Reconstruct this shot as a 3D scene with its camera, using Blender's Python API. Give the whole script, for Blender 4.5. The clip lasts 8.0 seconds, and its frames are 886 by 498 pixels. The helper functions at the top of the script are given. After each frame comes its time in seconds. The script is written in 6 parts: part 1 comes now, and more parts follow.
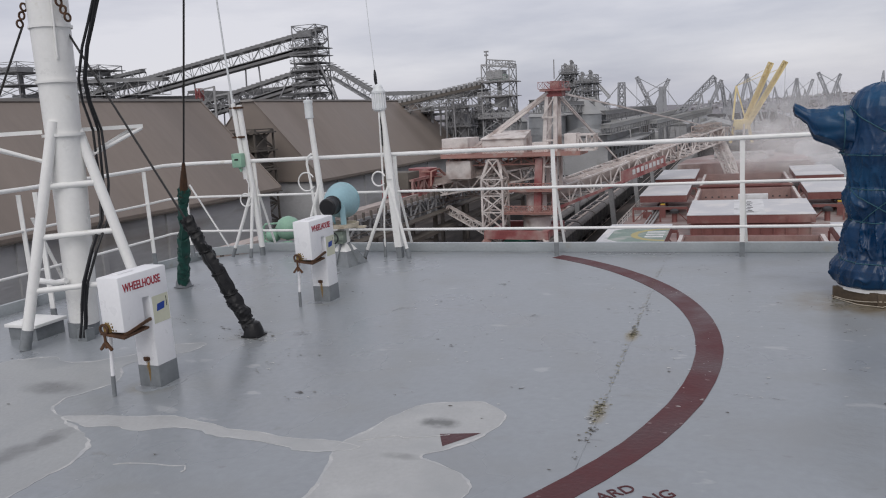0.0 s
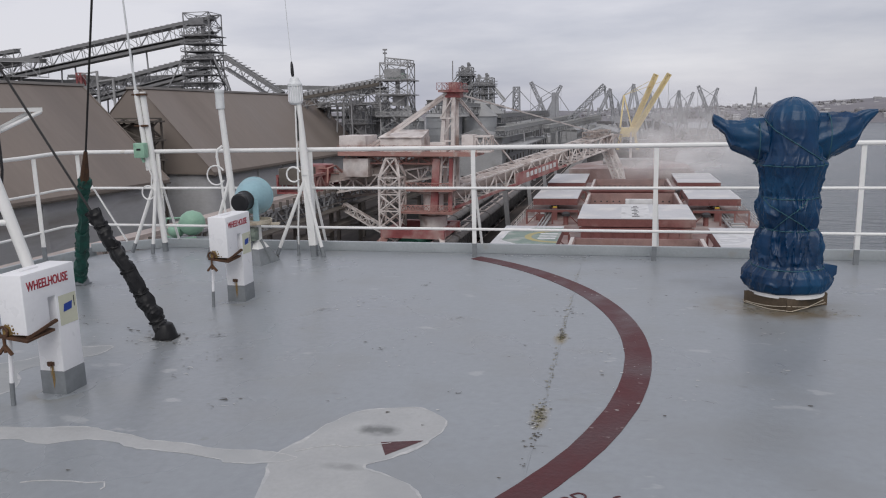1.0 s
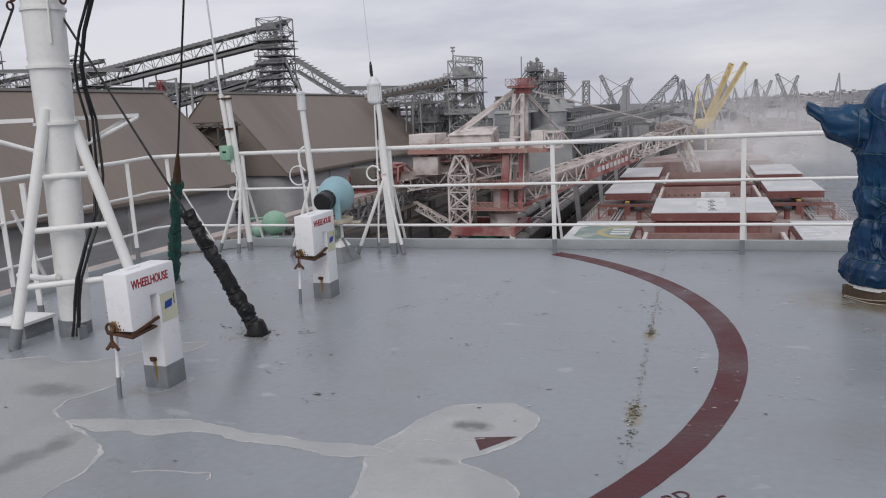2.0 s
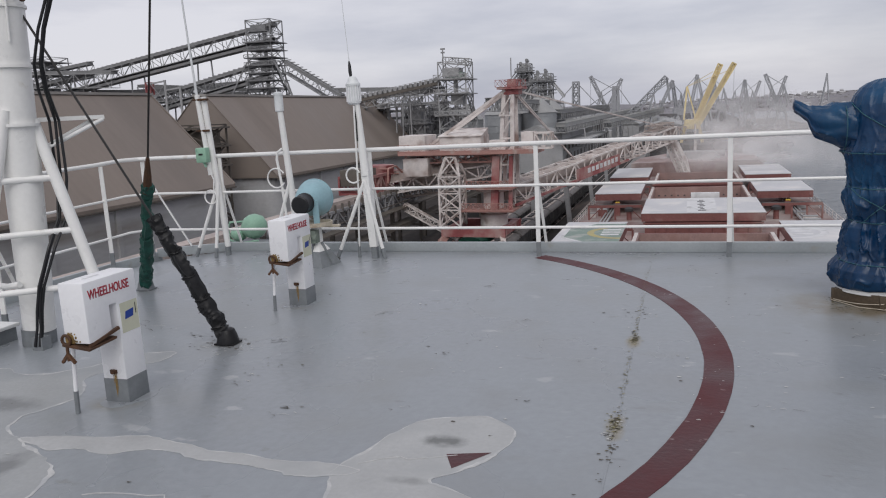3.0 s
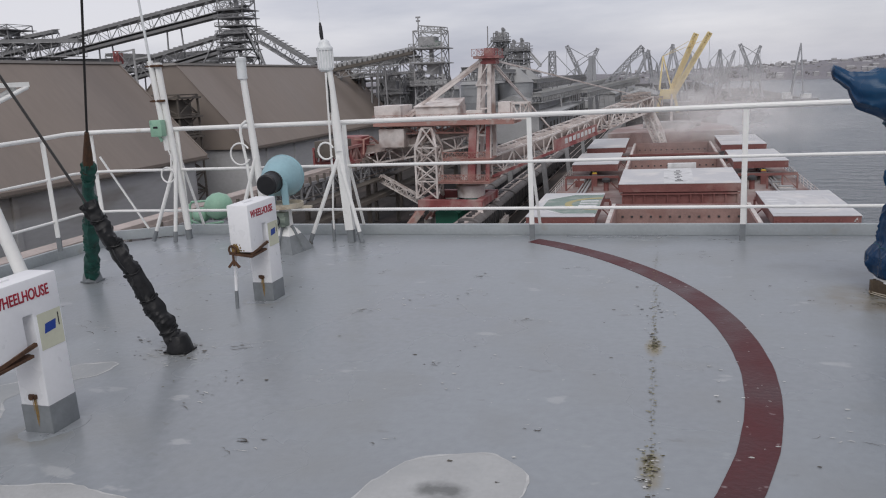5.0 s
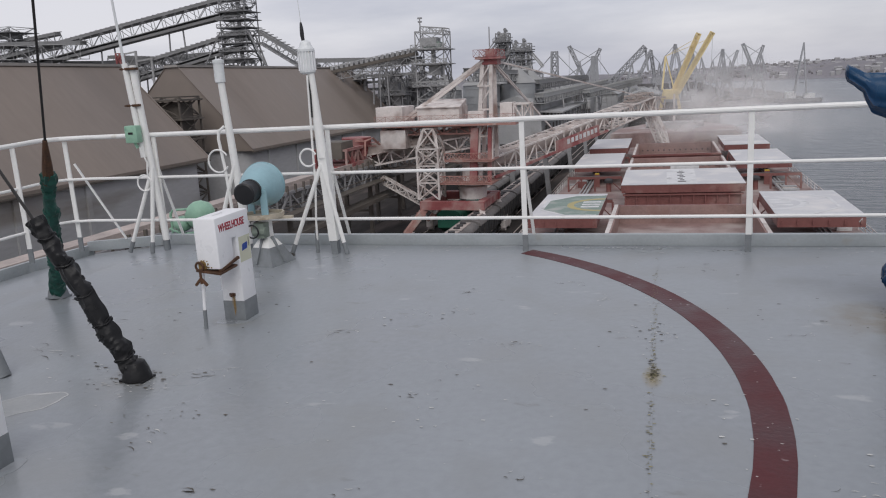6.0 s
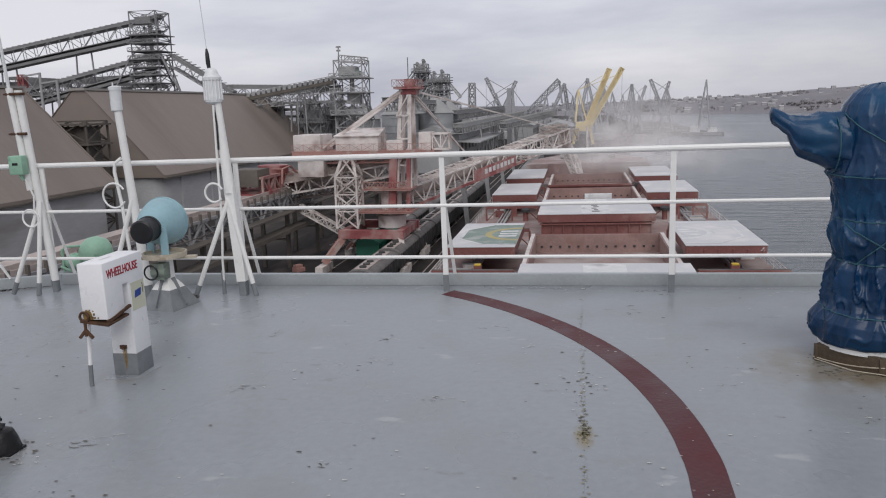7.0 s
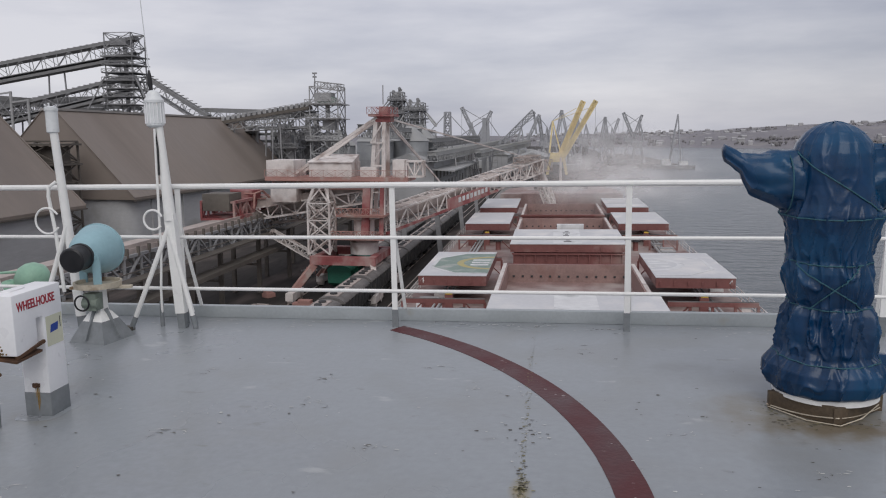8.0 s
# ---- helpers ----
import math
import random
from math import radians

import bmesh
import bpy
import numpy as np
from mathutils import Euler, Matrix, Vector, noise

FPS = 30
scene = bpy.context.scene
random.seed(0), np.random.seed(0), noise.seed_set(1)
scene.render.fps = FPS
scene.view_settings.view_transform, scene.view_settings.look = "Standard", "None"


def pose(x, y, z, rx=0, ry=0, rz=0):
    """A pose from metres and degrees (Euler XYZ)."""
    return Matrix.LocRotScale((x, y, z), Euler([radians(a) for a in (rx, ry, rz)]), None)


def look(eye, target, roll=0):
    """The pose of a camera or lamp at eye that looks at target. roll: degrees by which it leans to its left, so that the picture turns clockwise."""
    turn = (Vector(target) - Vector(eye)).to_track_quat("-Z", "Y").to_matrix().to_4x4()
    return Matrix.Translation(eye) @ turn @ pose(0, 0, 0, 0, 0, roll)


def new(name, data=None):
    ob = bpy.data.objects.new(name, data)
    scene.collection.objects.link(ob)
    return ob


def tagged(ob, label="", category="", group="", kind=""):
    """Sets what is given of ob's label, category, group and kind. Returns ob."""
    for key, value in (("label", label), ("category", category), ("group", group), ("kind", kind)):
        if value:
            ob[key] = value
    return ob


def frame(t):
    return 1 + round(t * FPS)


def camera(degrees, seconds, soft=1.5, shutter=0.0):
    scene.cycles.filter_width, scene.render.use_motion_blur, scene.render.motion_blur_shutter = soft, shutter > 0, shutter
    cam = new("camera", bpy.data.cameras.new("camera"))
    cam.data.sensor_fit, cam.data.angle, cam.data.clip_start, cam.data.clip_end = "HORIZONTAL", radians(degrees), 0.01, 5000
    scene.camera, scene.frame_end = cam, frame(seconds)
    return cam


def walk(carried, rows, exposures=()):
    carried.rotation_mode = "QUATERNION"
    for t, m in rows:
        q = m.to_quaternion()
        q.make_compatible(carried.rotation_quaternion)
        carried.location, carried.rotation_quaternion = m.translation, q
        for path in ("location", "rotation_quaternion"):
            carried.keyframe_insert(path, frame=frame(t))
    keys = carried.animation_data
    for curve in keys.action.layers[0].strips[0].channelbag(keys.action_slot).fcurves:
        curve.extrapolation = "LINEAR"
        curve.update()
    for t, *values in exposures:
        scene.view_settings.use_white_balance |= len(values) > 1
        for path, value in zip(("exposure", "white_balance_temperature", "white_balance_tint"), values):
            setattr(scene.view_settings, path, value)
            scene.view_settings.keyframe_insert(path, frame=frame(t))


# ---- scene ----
cam = camera(60.1, 8.0, soft=1.1)
PATH = [
    (0, (1.702, -7.521, 1.491), (0.986, -5.686, 1.144), -3.8),
    (0.5, (1.568, -7.486, 1.491), (0.936, -5.622, 1.139), -2.7),
    (1, (1.442, -7.479, 1.495), (0.989, -5.565, 1.132), -1.4),
    (1.5, (1.353, -7.484, 1.503), (0.804, -5.595, 1.147), -2.0),
    (2, (1.346, -7.505, 1.491), (0.718, -5.641, 1.128), -3.0),
    (2.2, (1.359, -7.497, 1.487), (0.755, -5.625, 1.126), -3.1),
    (3.5, (1.382, -7.134, 1.471), (0.766, -5.265, 1.111), -3.5),
    (4, (1.365, -6.971, 1.47), (0.713, -5.119, 1.088), -3.7),
    (4.5, (1.207, -6.781, 1.467), (0.575, -4.928, 1.057), -3.6),
    (5, (1.101, -6.629, 1.458), (0.554, -4.756, 1.02), -3.2),
    (5.2, (1.091, -6.553, 1.452), (0.533, -4.683, 1.016), -3.3),
    (6.5, (1.135, -6.064, 1.48), (0.593, -4.188, 1.047), -3.8),
    (7, (1.052, -5.919, 1.494), (0.703, -3.985, 1.12), -2.3),
    (7.5, (1.079, -5.777, 1.493), (0.836, -3.816, 1.185), -1.4),
    (8, (1.196, -5.667, 1.497), (0.915, -3.71, 1.192), -1.0),
]
walk(cam, [(t, look(eye, target, roll)) for t, eye, target, roll in PATH],
     [(0, -0.04), (6.5, -0.03), (7.0, 0.0), (7.5, -0.04), (8.0, -0.10)])

# ---- world and sun: overcast harbour daylight ----
world = bpy.data.worlds.new("overcast_sky")
scene.world = world
world.use_nodes = True
wn, wl = world.node_tree.nodes, world.node_tree.links
wn.clear()
w_out = wn.new("ShaderNodeOutputWorld")
w_bg = wn.new("ShaderNodeBackground")
w_sky = wn.new("ShaderNodeTexSky")
w_sky.sky_type, w_sky.sun_disc = "NISHITA", False
w_sky.sun_elevation, w_sky.sun_rotation = radians(38), radians(200)
w_sky_amount = wn.new("ShaderNodeMix")
w_sky_amount.data_type, w_sky_amount.blend_type = "RGBA", "MULTIPLY"
w_sky_amount.inputs[0].default_value = 1.0
w_sky_amount.inputs[7].default_value = (0.09, 0.09, 0.09, 1)
wl.new(w_sky.outputs[0], w_sky_amount.inputs[6])
w_co = wn.new("ShaderNodeTexCoord")
w_map = wn.new("ShaderNodeMapping")
w_map.inputs["Scale"].default_value = (1.0, 1.0, 5.0)
w_map.inputs["Location"].default_value = (0.35, 0.2, 0.1)
w_n1 = wn.new("ShaderNodeTexNoise")
w_n1.inputs["Scale"].default_value, w_n1.inputs["Detail"].default_value, w_n1.inputs["Roughness"].default_value = 1.7, 7, 0.55
w_ramp = wn.new("ShaderNodeValToRGB")
w_ramp.color_ramp.elements[0].position, w_ramp.color_ramp.elements[0].color = 0.36, (0.48, 0.495, 0.595, 1)
w_ramp.color_ramp.elements[1].position, w_ramp.color_ramp.elements[1].color = 0.64, (0.81, 0.80, 0.86, 1)
w_mix = wn.new("ShaderNodeMix")
w_mix.data_type = "RGBA"
w_mix.inputs[0].default_value = 0.88
wl.new(w_co.outputs["Generated"], w_map.inputs[0])
wl.new(w_map.outputs[0], w_n1.inputs["Vector"])
wl.new(w_n1.outputs[0], w_ramp.inputs[0])
wl.new(w_sky_amount.outputs[2], w_mix.inputs[6])
wl.new(w_ramp.outputs[0], w_mix.inputs[7])
# the cloud is thinner over the land than over the open water
w_sep = wn.new("ShaderNodeSeparateXYZ")
w_side = wn.new("ShaderNodeMapRange")
w_side.inputs[1].default_value, w_side.inputs[2].default_value = 0.0, 0.75
w_side.inputs[3].default_value, w_side.inputs[4].default_value = 0.98, 0.72
w_tone = wn.new("ShaderNodeMix")
w_tone.data_type, w_tone.blend_type = "RGBA", "MULTIPLY"
w_tone.inputs[0].default_value = 1.0
wl.new(w_co.outputs["Generated"], w_sep.inputs[0])
wl.new(w_sep.outputs[0], w_side.inputs[0])
wl.new(w_mix.outputs[2], w_tone.inputs[6])
wl.new(w_side.outputs[0], w_tone.inputs[7])
wl.new(w_tone.outputs[2], w_bg.inputs[0])
w_bg.inputs[1].default_value = 1.0
wl.new(w_bg.outputs[0], w_out.inputs[0])

sun_data = bpy.data.lights.new("sun", "SUN")
sun_data.energy, sun_data.angle, sun_data.color = 1.3, radians(50), (1.0, 0.97, 0.93)
sun = new("sun", sun_data)
sun.matrix_world = look((20, -60, 70), (0, 0, 0))

# ---- materials ----


def material(name, base, rough=0.6, metal=0.0, vary=0.25, scale=4.0, bump=0.15, bump_scale=40.0, stain=None, stain_scale=1.2,
             stain_lo=0.55, stain_hi=0.7, rough_vary=0.15, random_vary=0.0, spec=0.5, stretch=(1, 1, 1), coord="Object"):
    """A painted, mineral or metal surface with colour variation at two scales, wear and fine relief."""
    m = bpy.data.materials.new(name)
    m.use_nodes = True
    n, l = m.node_tree.nodes, m.node_tree.links
    b = n["Principled BSDF"]
    b.inputs["Metallic"].default_value = metal
    b.inputs["Specular IOR Level"].default_value = spec
    co = n.new("ShaderNodeTexCoord")
    mp = n.new("ShaderNodeMapping")
    mp.inputs["Scale"].default_value = stretch
    l.new(co.outputs[coord], mp.inputs[0])

    def tex(s, d):
        t = n.new("ShaderNodeTexNoise")
        t.inputs["Scale"].default_value, t.inputs["Detail"].default_value = s, d
        l.new(mp.outputs[0], t.inputs["Vector"])
        return t.outputs[0]

    big, fine = tex(scale, 5), tex(bump_scale, 4)
    mixed = n.new("ShaderNodeMath")
    mixed.operation = "MULTIPLY_ADD"
    l.new(fine, mixed.inputs[0])
    mixed.inputs[1].default_value = 0.45
    l.new(big, mixed.inputs[2])
    ramp = n.new("ShaderNodeMapRange")
    ramp.inputs[1].default_value, ramp.inputs[2].default_value = 0.45, 1.0
    ramp.inputs[3].default_value, ramp.inputs[4].default_value = 1 - vary, 1 + vary
    l.new(mixed.outputs[0], ramp.inputs[0])
    col = n.new("ShaderNodeMix")
    col.data_type, col.blend_type = "RGBA", "MULTIPLY"
    col.inputs[0].default_value = 1.0
    col.inputs[6].default_value = (*base, 1)
    l.new(ramp.outputs[0], col.inputs[7])
    out = col.outputs[2]
    if random_vary:
        info = n.new("ShaderNodeObjectInfo")
        rr = n.new("ShaderNodeMapRange")
        rr.inputs[3].default_value, rr.inputs[4].default_value = 1 - random_vary, 1 + random_vary
        l.new(info.outputs["Random"], rr.inputs[0])
        c2 = n.new("ShaderNodeMix")
        c2.data_type, c2.blend_type = "RGBA", "MULTIPLY"
        c2.inputs[0].default_value = 1.0
        l.new(out, c2.inputs[6])
        l.new(rr.outputs[0], c2.inputs[7])
        out = c2.outputs[2]
    if stain:
        st = tex(stain_scale, 8)
        sr = n.new("ShaderNodeMapRange")
        sr.inputs[1].default_value, sr.inputs[2].default_value = stain_lo, stain_hi
        l.new(st, sr.inputs[0])
        sm = n.new("ShaderNodeMix")
        sm.data_type = "RGBA"
        l.new(sr.outputs[0], sm.inputs[0])
        l.new(out, sm.inputs[6])
        sm.inputs[7].default_value = (*stain, 1)
        out = sm.outputs[2]
    l.new(out, b.inputs["Base Color"])
    rg = n.new("ShaderNodeMapRange")
    rg.inputs[1].default_value, rg.inputs[2].default_value = 0.3, 0.7
    rg.inputs[3].default_value, rg.inputs[4].default_value = max(0.03, rough - rough_vary), min(1, rough + rough_vary)
    l.new(big, rg.inputs[0])
    l.new(rg.outputs[0], b.inputs["Roughness"])
    if bump:
        bp = n.new("ShaderNodeBump")
        bp.inputs["Strength"].default_value = bump
        bp.inputs["Distance"].default_value = 0.4 / bump_scale
        l.new(fine, bp.inputs["Height"])
        l.new(bp.outputs[0], b.inputs["Normal"])
    return m


M = {
    "deck": material("deck_paint", (0.272, 0.292, 0.310), 0.32, vary=0.14, scale=0.55, bump=0.12, bump_scale=22, stain=(0.255, 0.268, 0.275),
                     stain_scale=1.6, stain_lo=0.50, stain_hi=0.72, rough_vary=0.12),
    "coaming": material("coaming_paint", (0.365, 0.392, 0.402), 0.45, vary=0.14, scale=2.5, stain=(0.34, 0.34, 0.32), stain_scale=5, stain_lo=0.62, stain_hi=0.72),
    "white": material("white_paint", (0.83, 0.825, 0.80), 0.38, vary=0.05, scale=5, bump=0.05, stain=(0.62, 0.58, 0.5), stain_scale=7, stain_lo=0.66, stain_hi=0.8),
    "vent_white": material("vent_white_paint", (0.84, 0.84, 0.85), 0.35, vary=0.04, scale=5, bump=0.05, stain=(0.66, 0.6, 0.5), stain_scale=9, stain_lo=0.68, stain_hi=0.8),
    "foot": material("grey_foot_paint", (0.20, 0.215, 0.225), 0.5, vary=0.18, scale=12),
    "maroon": material("maroon_deck_paint", (0.080, 0.019, 0.021), 0.45, spec=0.3, vary=0.3, scale=3, bump=0.2, stain=(0.22, 0.16, 0.16), stain_scale=14, stain_lo=0.66, stain_hi=0.72),
    "pale": material("pale_dried_residue", (0.405, 0.41, 0.405), 0.5, vary=0.14, scale=3.5, bump=0.2, stain=(0.35, 0.36, 0.36), stain_scale=2.5, stain_lo=0.5, stain_hi=0.7),
    "pale_thin": material("thin_dried_residue", (0.335, 0.345, 0.345), 0.45, vary=0.16, scale=2.2, bump=0.15, stain=(0.28, 0.295, 0.305), stain_scale=1.8, stain_lo=0.5, stain_hi=0.72),
    "rim": material("salt_rim", (0.50, 0.50, 0.49), 0.65, vary=0.25, scale=9, bump=0.3, stain=(0.42, 0.43, 0.435), stain_scale=8, stain_lo=0.45, stain_hi=0.6),
    "scuff": material("deck_scuff", (0.25, 0.265, 0.28), 0.3, vary=0.2, scale=6, stain=(0.30, 0.325, 0.345), stain_scale=7, stain_lo=0.45, stain_hi=0.6),
    "flake": material("paint_flake", (0.52, 0.52, 0.5), 0.7, vary=0.3, scale=30),
    "dirt": material("dark_dirt", (0.10, 0.09, 0.075), 0.8, vary=0.4, scale=30),
    "moss": material("rusty_moss", (0.22, 0.20, 0.11), 0.8, vary=0.5, scale=40),
    "tarp": material("blue_tarpaulin", (0.0022, 0.030, 0.086), 0.27, vary=0.35, scale=4, bump=0.10, bump_scale=30, stain=(0.005, 0.065, 0.150), stain_scale=2.4, stain_lo=0.45, stain_hi=0.7, rough_vary=0.08, spec=0.4),
    "cord": material("green_cord", (0.03, 0.10, 0.13), 0.8, vary=0.2, scale=40),
    "wood": material("weathered_wood", (0.10, 0.072, 0.045), 0.75, vary=0.4, scale=5, bump=0.4, bump_scale=60, stain=(0.05, 0.045, 0.035), stain_scale=4),
    "black_wrap": material("black_wrapping", (0.012, 0.012, 0.013), 0.42, spec=0.3, vary=0.4, scale=18, bump=0.3, bump_scale=30),
    "green_wrap": material("green_wrapping", (0.010, 0.070, 0.052), 0.45, vary=0.5, scale=14, bump=0.3, bump_scale=30),
    "wire": material("greased_wire", (0.02, 0.018, 0.017), 0.5, vary=0.3, scale=60, bump=0.5, bump_scale=200),
    "cable": material("black_cable", (0.012, 0.012, 0.014), 0.45, vary=0.2, scale=20),
    "rust": material("rusty_steel", (0.085, 0.042, 0.022), 0.85, vary=0.5, scale=20, bump=0.5, bump_scale=90),
    "rust_streak": material("rust_streak", (0.22, 0.14, 0.045), 0.75, vary=0.6, scale=30),
    "red_ink": material("red_stencil_paint", (0.34, 0.012, 0.03), 0.5, vary=0.15, scale=30),
    "cream": material("cream_sticker", (0.62, 0.62, 0.48), 0.45, vary=0.06, scale=8),
    "blue_ink": material("blue_print", (0.01, 0.05, 0.30), 0.4, vary=0.05),
    "mint": material("mint_green_paint", (0.29, 0.49, 0.36), 0.45, vary=0.12, scale=8, stain=(0.15, 0.3, 0.22), stain_scale=10, stain_lo=0.62, stain_hi=0.75),
    "horn_blue": material("pale_blue_paint", (0.29, 0.46, 0.51), 0.42, vary=0.1, scale=6, stain=(0.21, 0.36, 0.41), stain_scale=5),
    "plate": material("cream_plate", (0.52, 0.46, 0.36), 0.6, vary=0.2, scale=10, stain=(0.2, 0.12, 0.06), stain_scale=8, stain_lo=0.6, stain_hi=0.72),
    "motor": material("grey_green_motor", (0.20, 0.24, 0.20), 0.55, vary=0.25, scale=14),
    "lens": material("strobe_lens", (0.72, 0.74, 0.74), 0.22, vary=0.05, scale=10),
}

# small dark flecks and long faint drying marks in the deck paint
dk_n, dk_l = M["deck"].node_tree.nodes, M["deck"].node_tree.links
dk_b = dk_n["Principled BSDF"]
col_in = dk_b.inputs["Base Color"].links[0].from_socket
dk_co = dk_n.new("ShaderNodeTexCoord")
for sc, lo, hi, amount, tone in ((9.0, 0.665, 0.72, 0.55, (0.19, 0.195, 0.19, 1)), (2.4, 0.60, 0.66, 0.35, (0.24, 0.25, 0.25, 1)), (5.0, 0.66, 0.70, 0.5, (0.44, 0.45, 0.45, 1))):
    mp_ = dk_n.new("ShaderNodeMapping")
    mp_.inputs["Scale"].default_value = (0.55, 1.0, 1.0)
    mp_.inputs["Location"].default_value = (sc, sc * 0.7, 0)
    nz = dk_n.new("ShaderNodeTexNoise")
    nz.inputs["Scale"].default_value, nz.inputs["Detail"].default_value = sc, 9
    rg_ = dk_n.new("ShaderNodeMapRange")
    rg_.inputs[1].default_value, rg_.inputs[2].default_value, rg_.inputs[4].default_value = lo, hi, amount
    mx_ = dk_n.new("ShaderNodeMix")
    mx_.data_type = "RGBA"
    mx_.inputs[7].default_value = tone
    dk_l.new(dk_co.outputs["Object"], mp_.inputs[0])
    dk_l.new(mp_.outputs[0], nz.inputs["Vector"])
    dk_l.new(nz.outputs[0], rg_.inputs[0])
    dk_l.new(rg_.outputs[0], mx_.inputs[0])
    dk_l.new(col_in, mx_.inputs[6])
    col_in = mx_.outputs[2]
dk_l.new(col_in, dk_b.inputs["Base Color"])



def soft_stain(mat, x, y, rx, ry, tone, amount, grain=9.0):
    """A stain with a feathered, broken edge at one place of a deck surface."""
    n, l = mat.node_tree.nodes, mat.node_tree.links
    b = n["Principled BSDF"]
    co = n.new("ShaderNodeTexCoord")
    mp = n.new("ShaderNodeMapping")
    mp.vector_type = "TEXTURE"
    mp.inputs["Location"].default_value, mp.inputs["Scale"].default_value = (x, y, 0), (rx, ry, 1)
    gr = n.new("ShaderNodeTexGradient")
    gr.gradient_type = "SPHERICAL"
    nz = n.new("ShaderNodeTexNoise")
    nz.inputs["Scale"].default_value, nz.inputs["Detail"].default_value = grain, 6
    mu = n.new("ShaderNodeMath")
    mu.operation = "MULTIPLY"
    rg = n.new("ShaderNodeMapRange")
    rg.inputs[1].default_value, rg.inputs[2].default_value, rg.inputs[4].default_value = 0.10, 0.38, amount
    mx = n.new("ShaderNodeMix")
    mx.data_type = "RGBA"
    mx.inputs[7].default_value = (*tone, 1)
    l.new(co.outputs["Object"], mp.inputs[0])
    l.new(mp.outputs[0], gr.inputs[0])
    l.new(co.outputs["Object"], nz.inputs["Vector"])
    l.new(nz.outputs[0], mu.inputs[0])
    l.new(gr.outputs[1], mu.inputs[1])
    l.new(mu.outputs[0], rg.inputs[0])
    l.new(rg.outputs[0], mx.inputs[0])
    l.new(b.inputs["Base Color"].links[0].from_socket, mx.inputs[6])
    l.new(mx.outputs[2], b.inputs["Base Color"])


for x, y, rx, ry, tone, amount in ((2.52, -1.68, 0.75, 0.55, (0.20, 0.175, 0.13), 0.75), (2.25, -1.5, 0.35, 0.3, (0.21, 0.20, 0.17), 0.5), (2.65, -1.8, 0.5, 0.22, (0.15, 0.115, 0.07), 0.7),
                                   (1.98, -0.88, 0.32, 0.22, (0.23, 0.24, 0.245), 0.6), (1.4, -0.6, 0.6, 0.35, (0.25, 0.26, 0.265), 0.5), (1.07, -2.64, 0.07, 0.2, (0.24, 0.19, 0.09), 0.8), (1.07, -3.95, 0.07, 0.22, (0.24, 0.19, 0.09), 0.8),
                                   (-1.58, -4.1, 0.22, 0.16, (0.20, 0.19, 0.15), 0.7), (-1.57, -2.05, 0.22, 0.16, (0.22, 0.215, 0.19), 0.6), (-1.55, -3.05, 0.4, 0.25, (0.24, 0.25, 0.25), 0.6),
                                   (-2.2, -2.4, 1.1, 0.7, (0.25, 0.26, 0.265), 0.5), (-0.7, -1.2, 0.5, 0.25, (0.25, 0.26, 0.265), 0.45)):
    soft_stain(M["deck"], x, y, rx, ry, tone, amount)
soft_stain(M["pale"], 0.34, -4.235, 0.16, 0.09, (0.14, 0.145, 0.14), 0.9, 16)
soft_stain(M["pale"], 0.30, -4.62, 0.15, 0.05, (0.24, 0.245, 0.24), 0.7, 16)
for x, y, rx, ry in ((-2.2, -4.22, 0.34, 0.16), (-1.6, -5.05, 0.16, 0.22), (-1.55, -4.85, 0.12, 0.22)):
    soft_stain(M["pale_thin"], x, y, rx, ry, (0.17, 0.175, 0.175), 0.85, 11)

# ---- geometry helpers ----


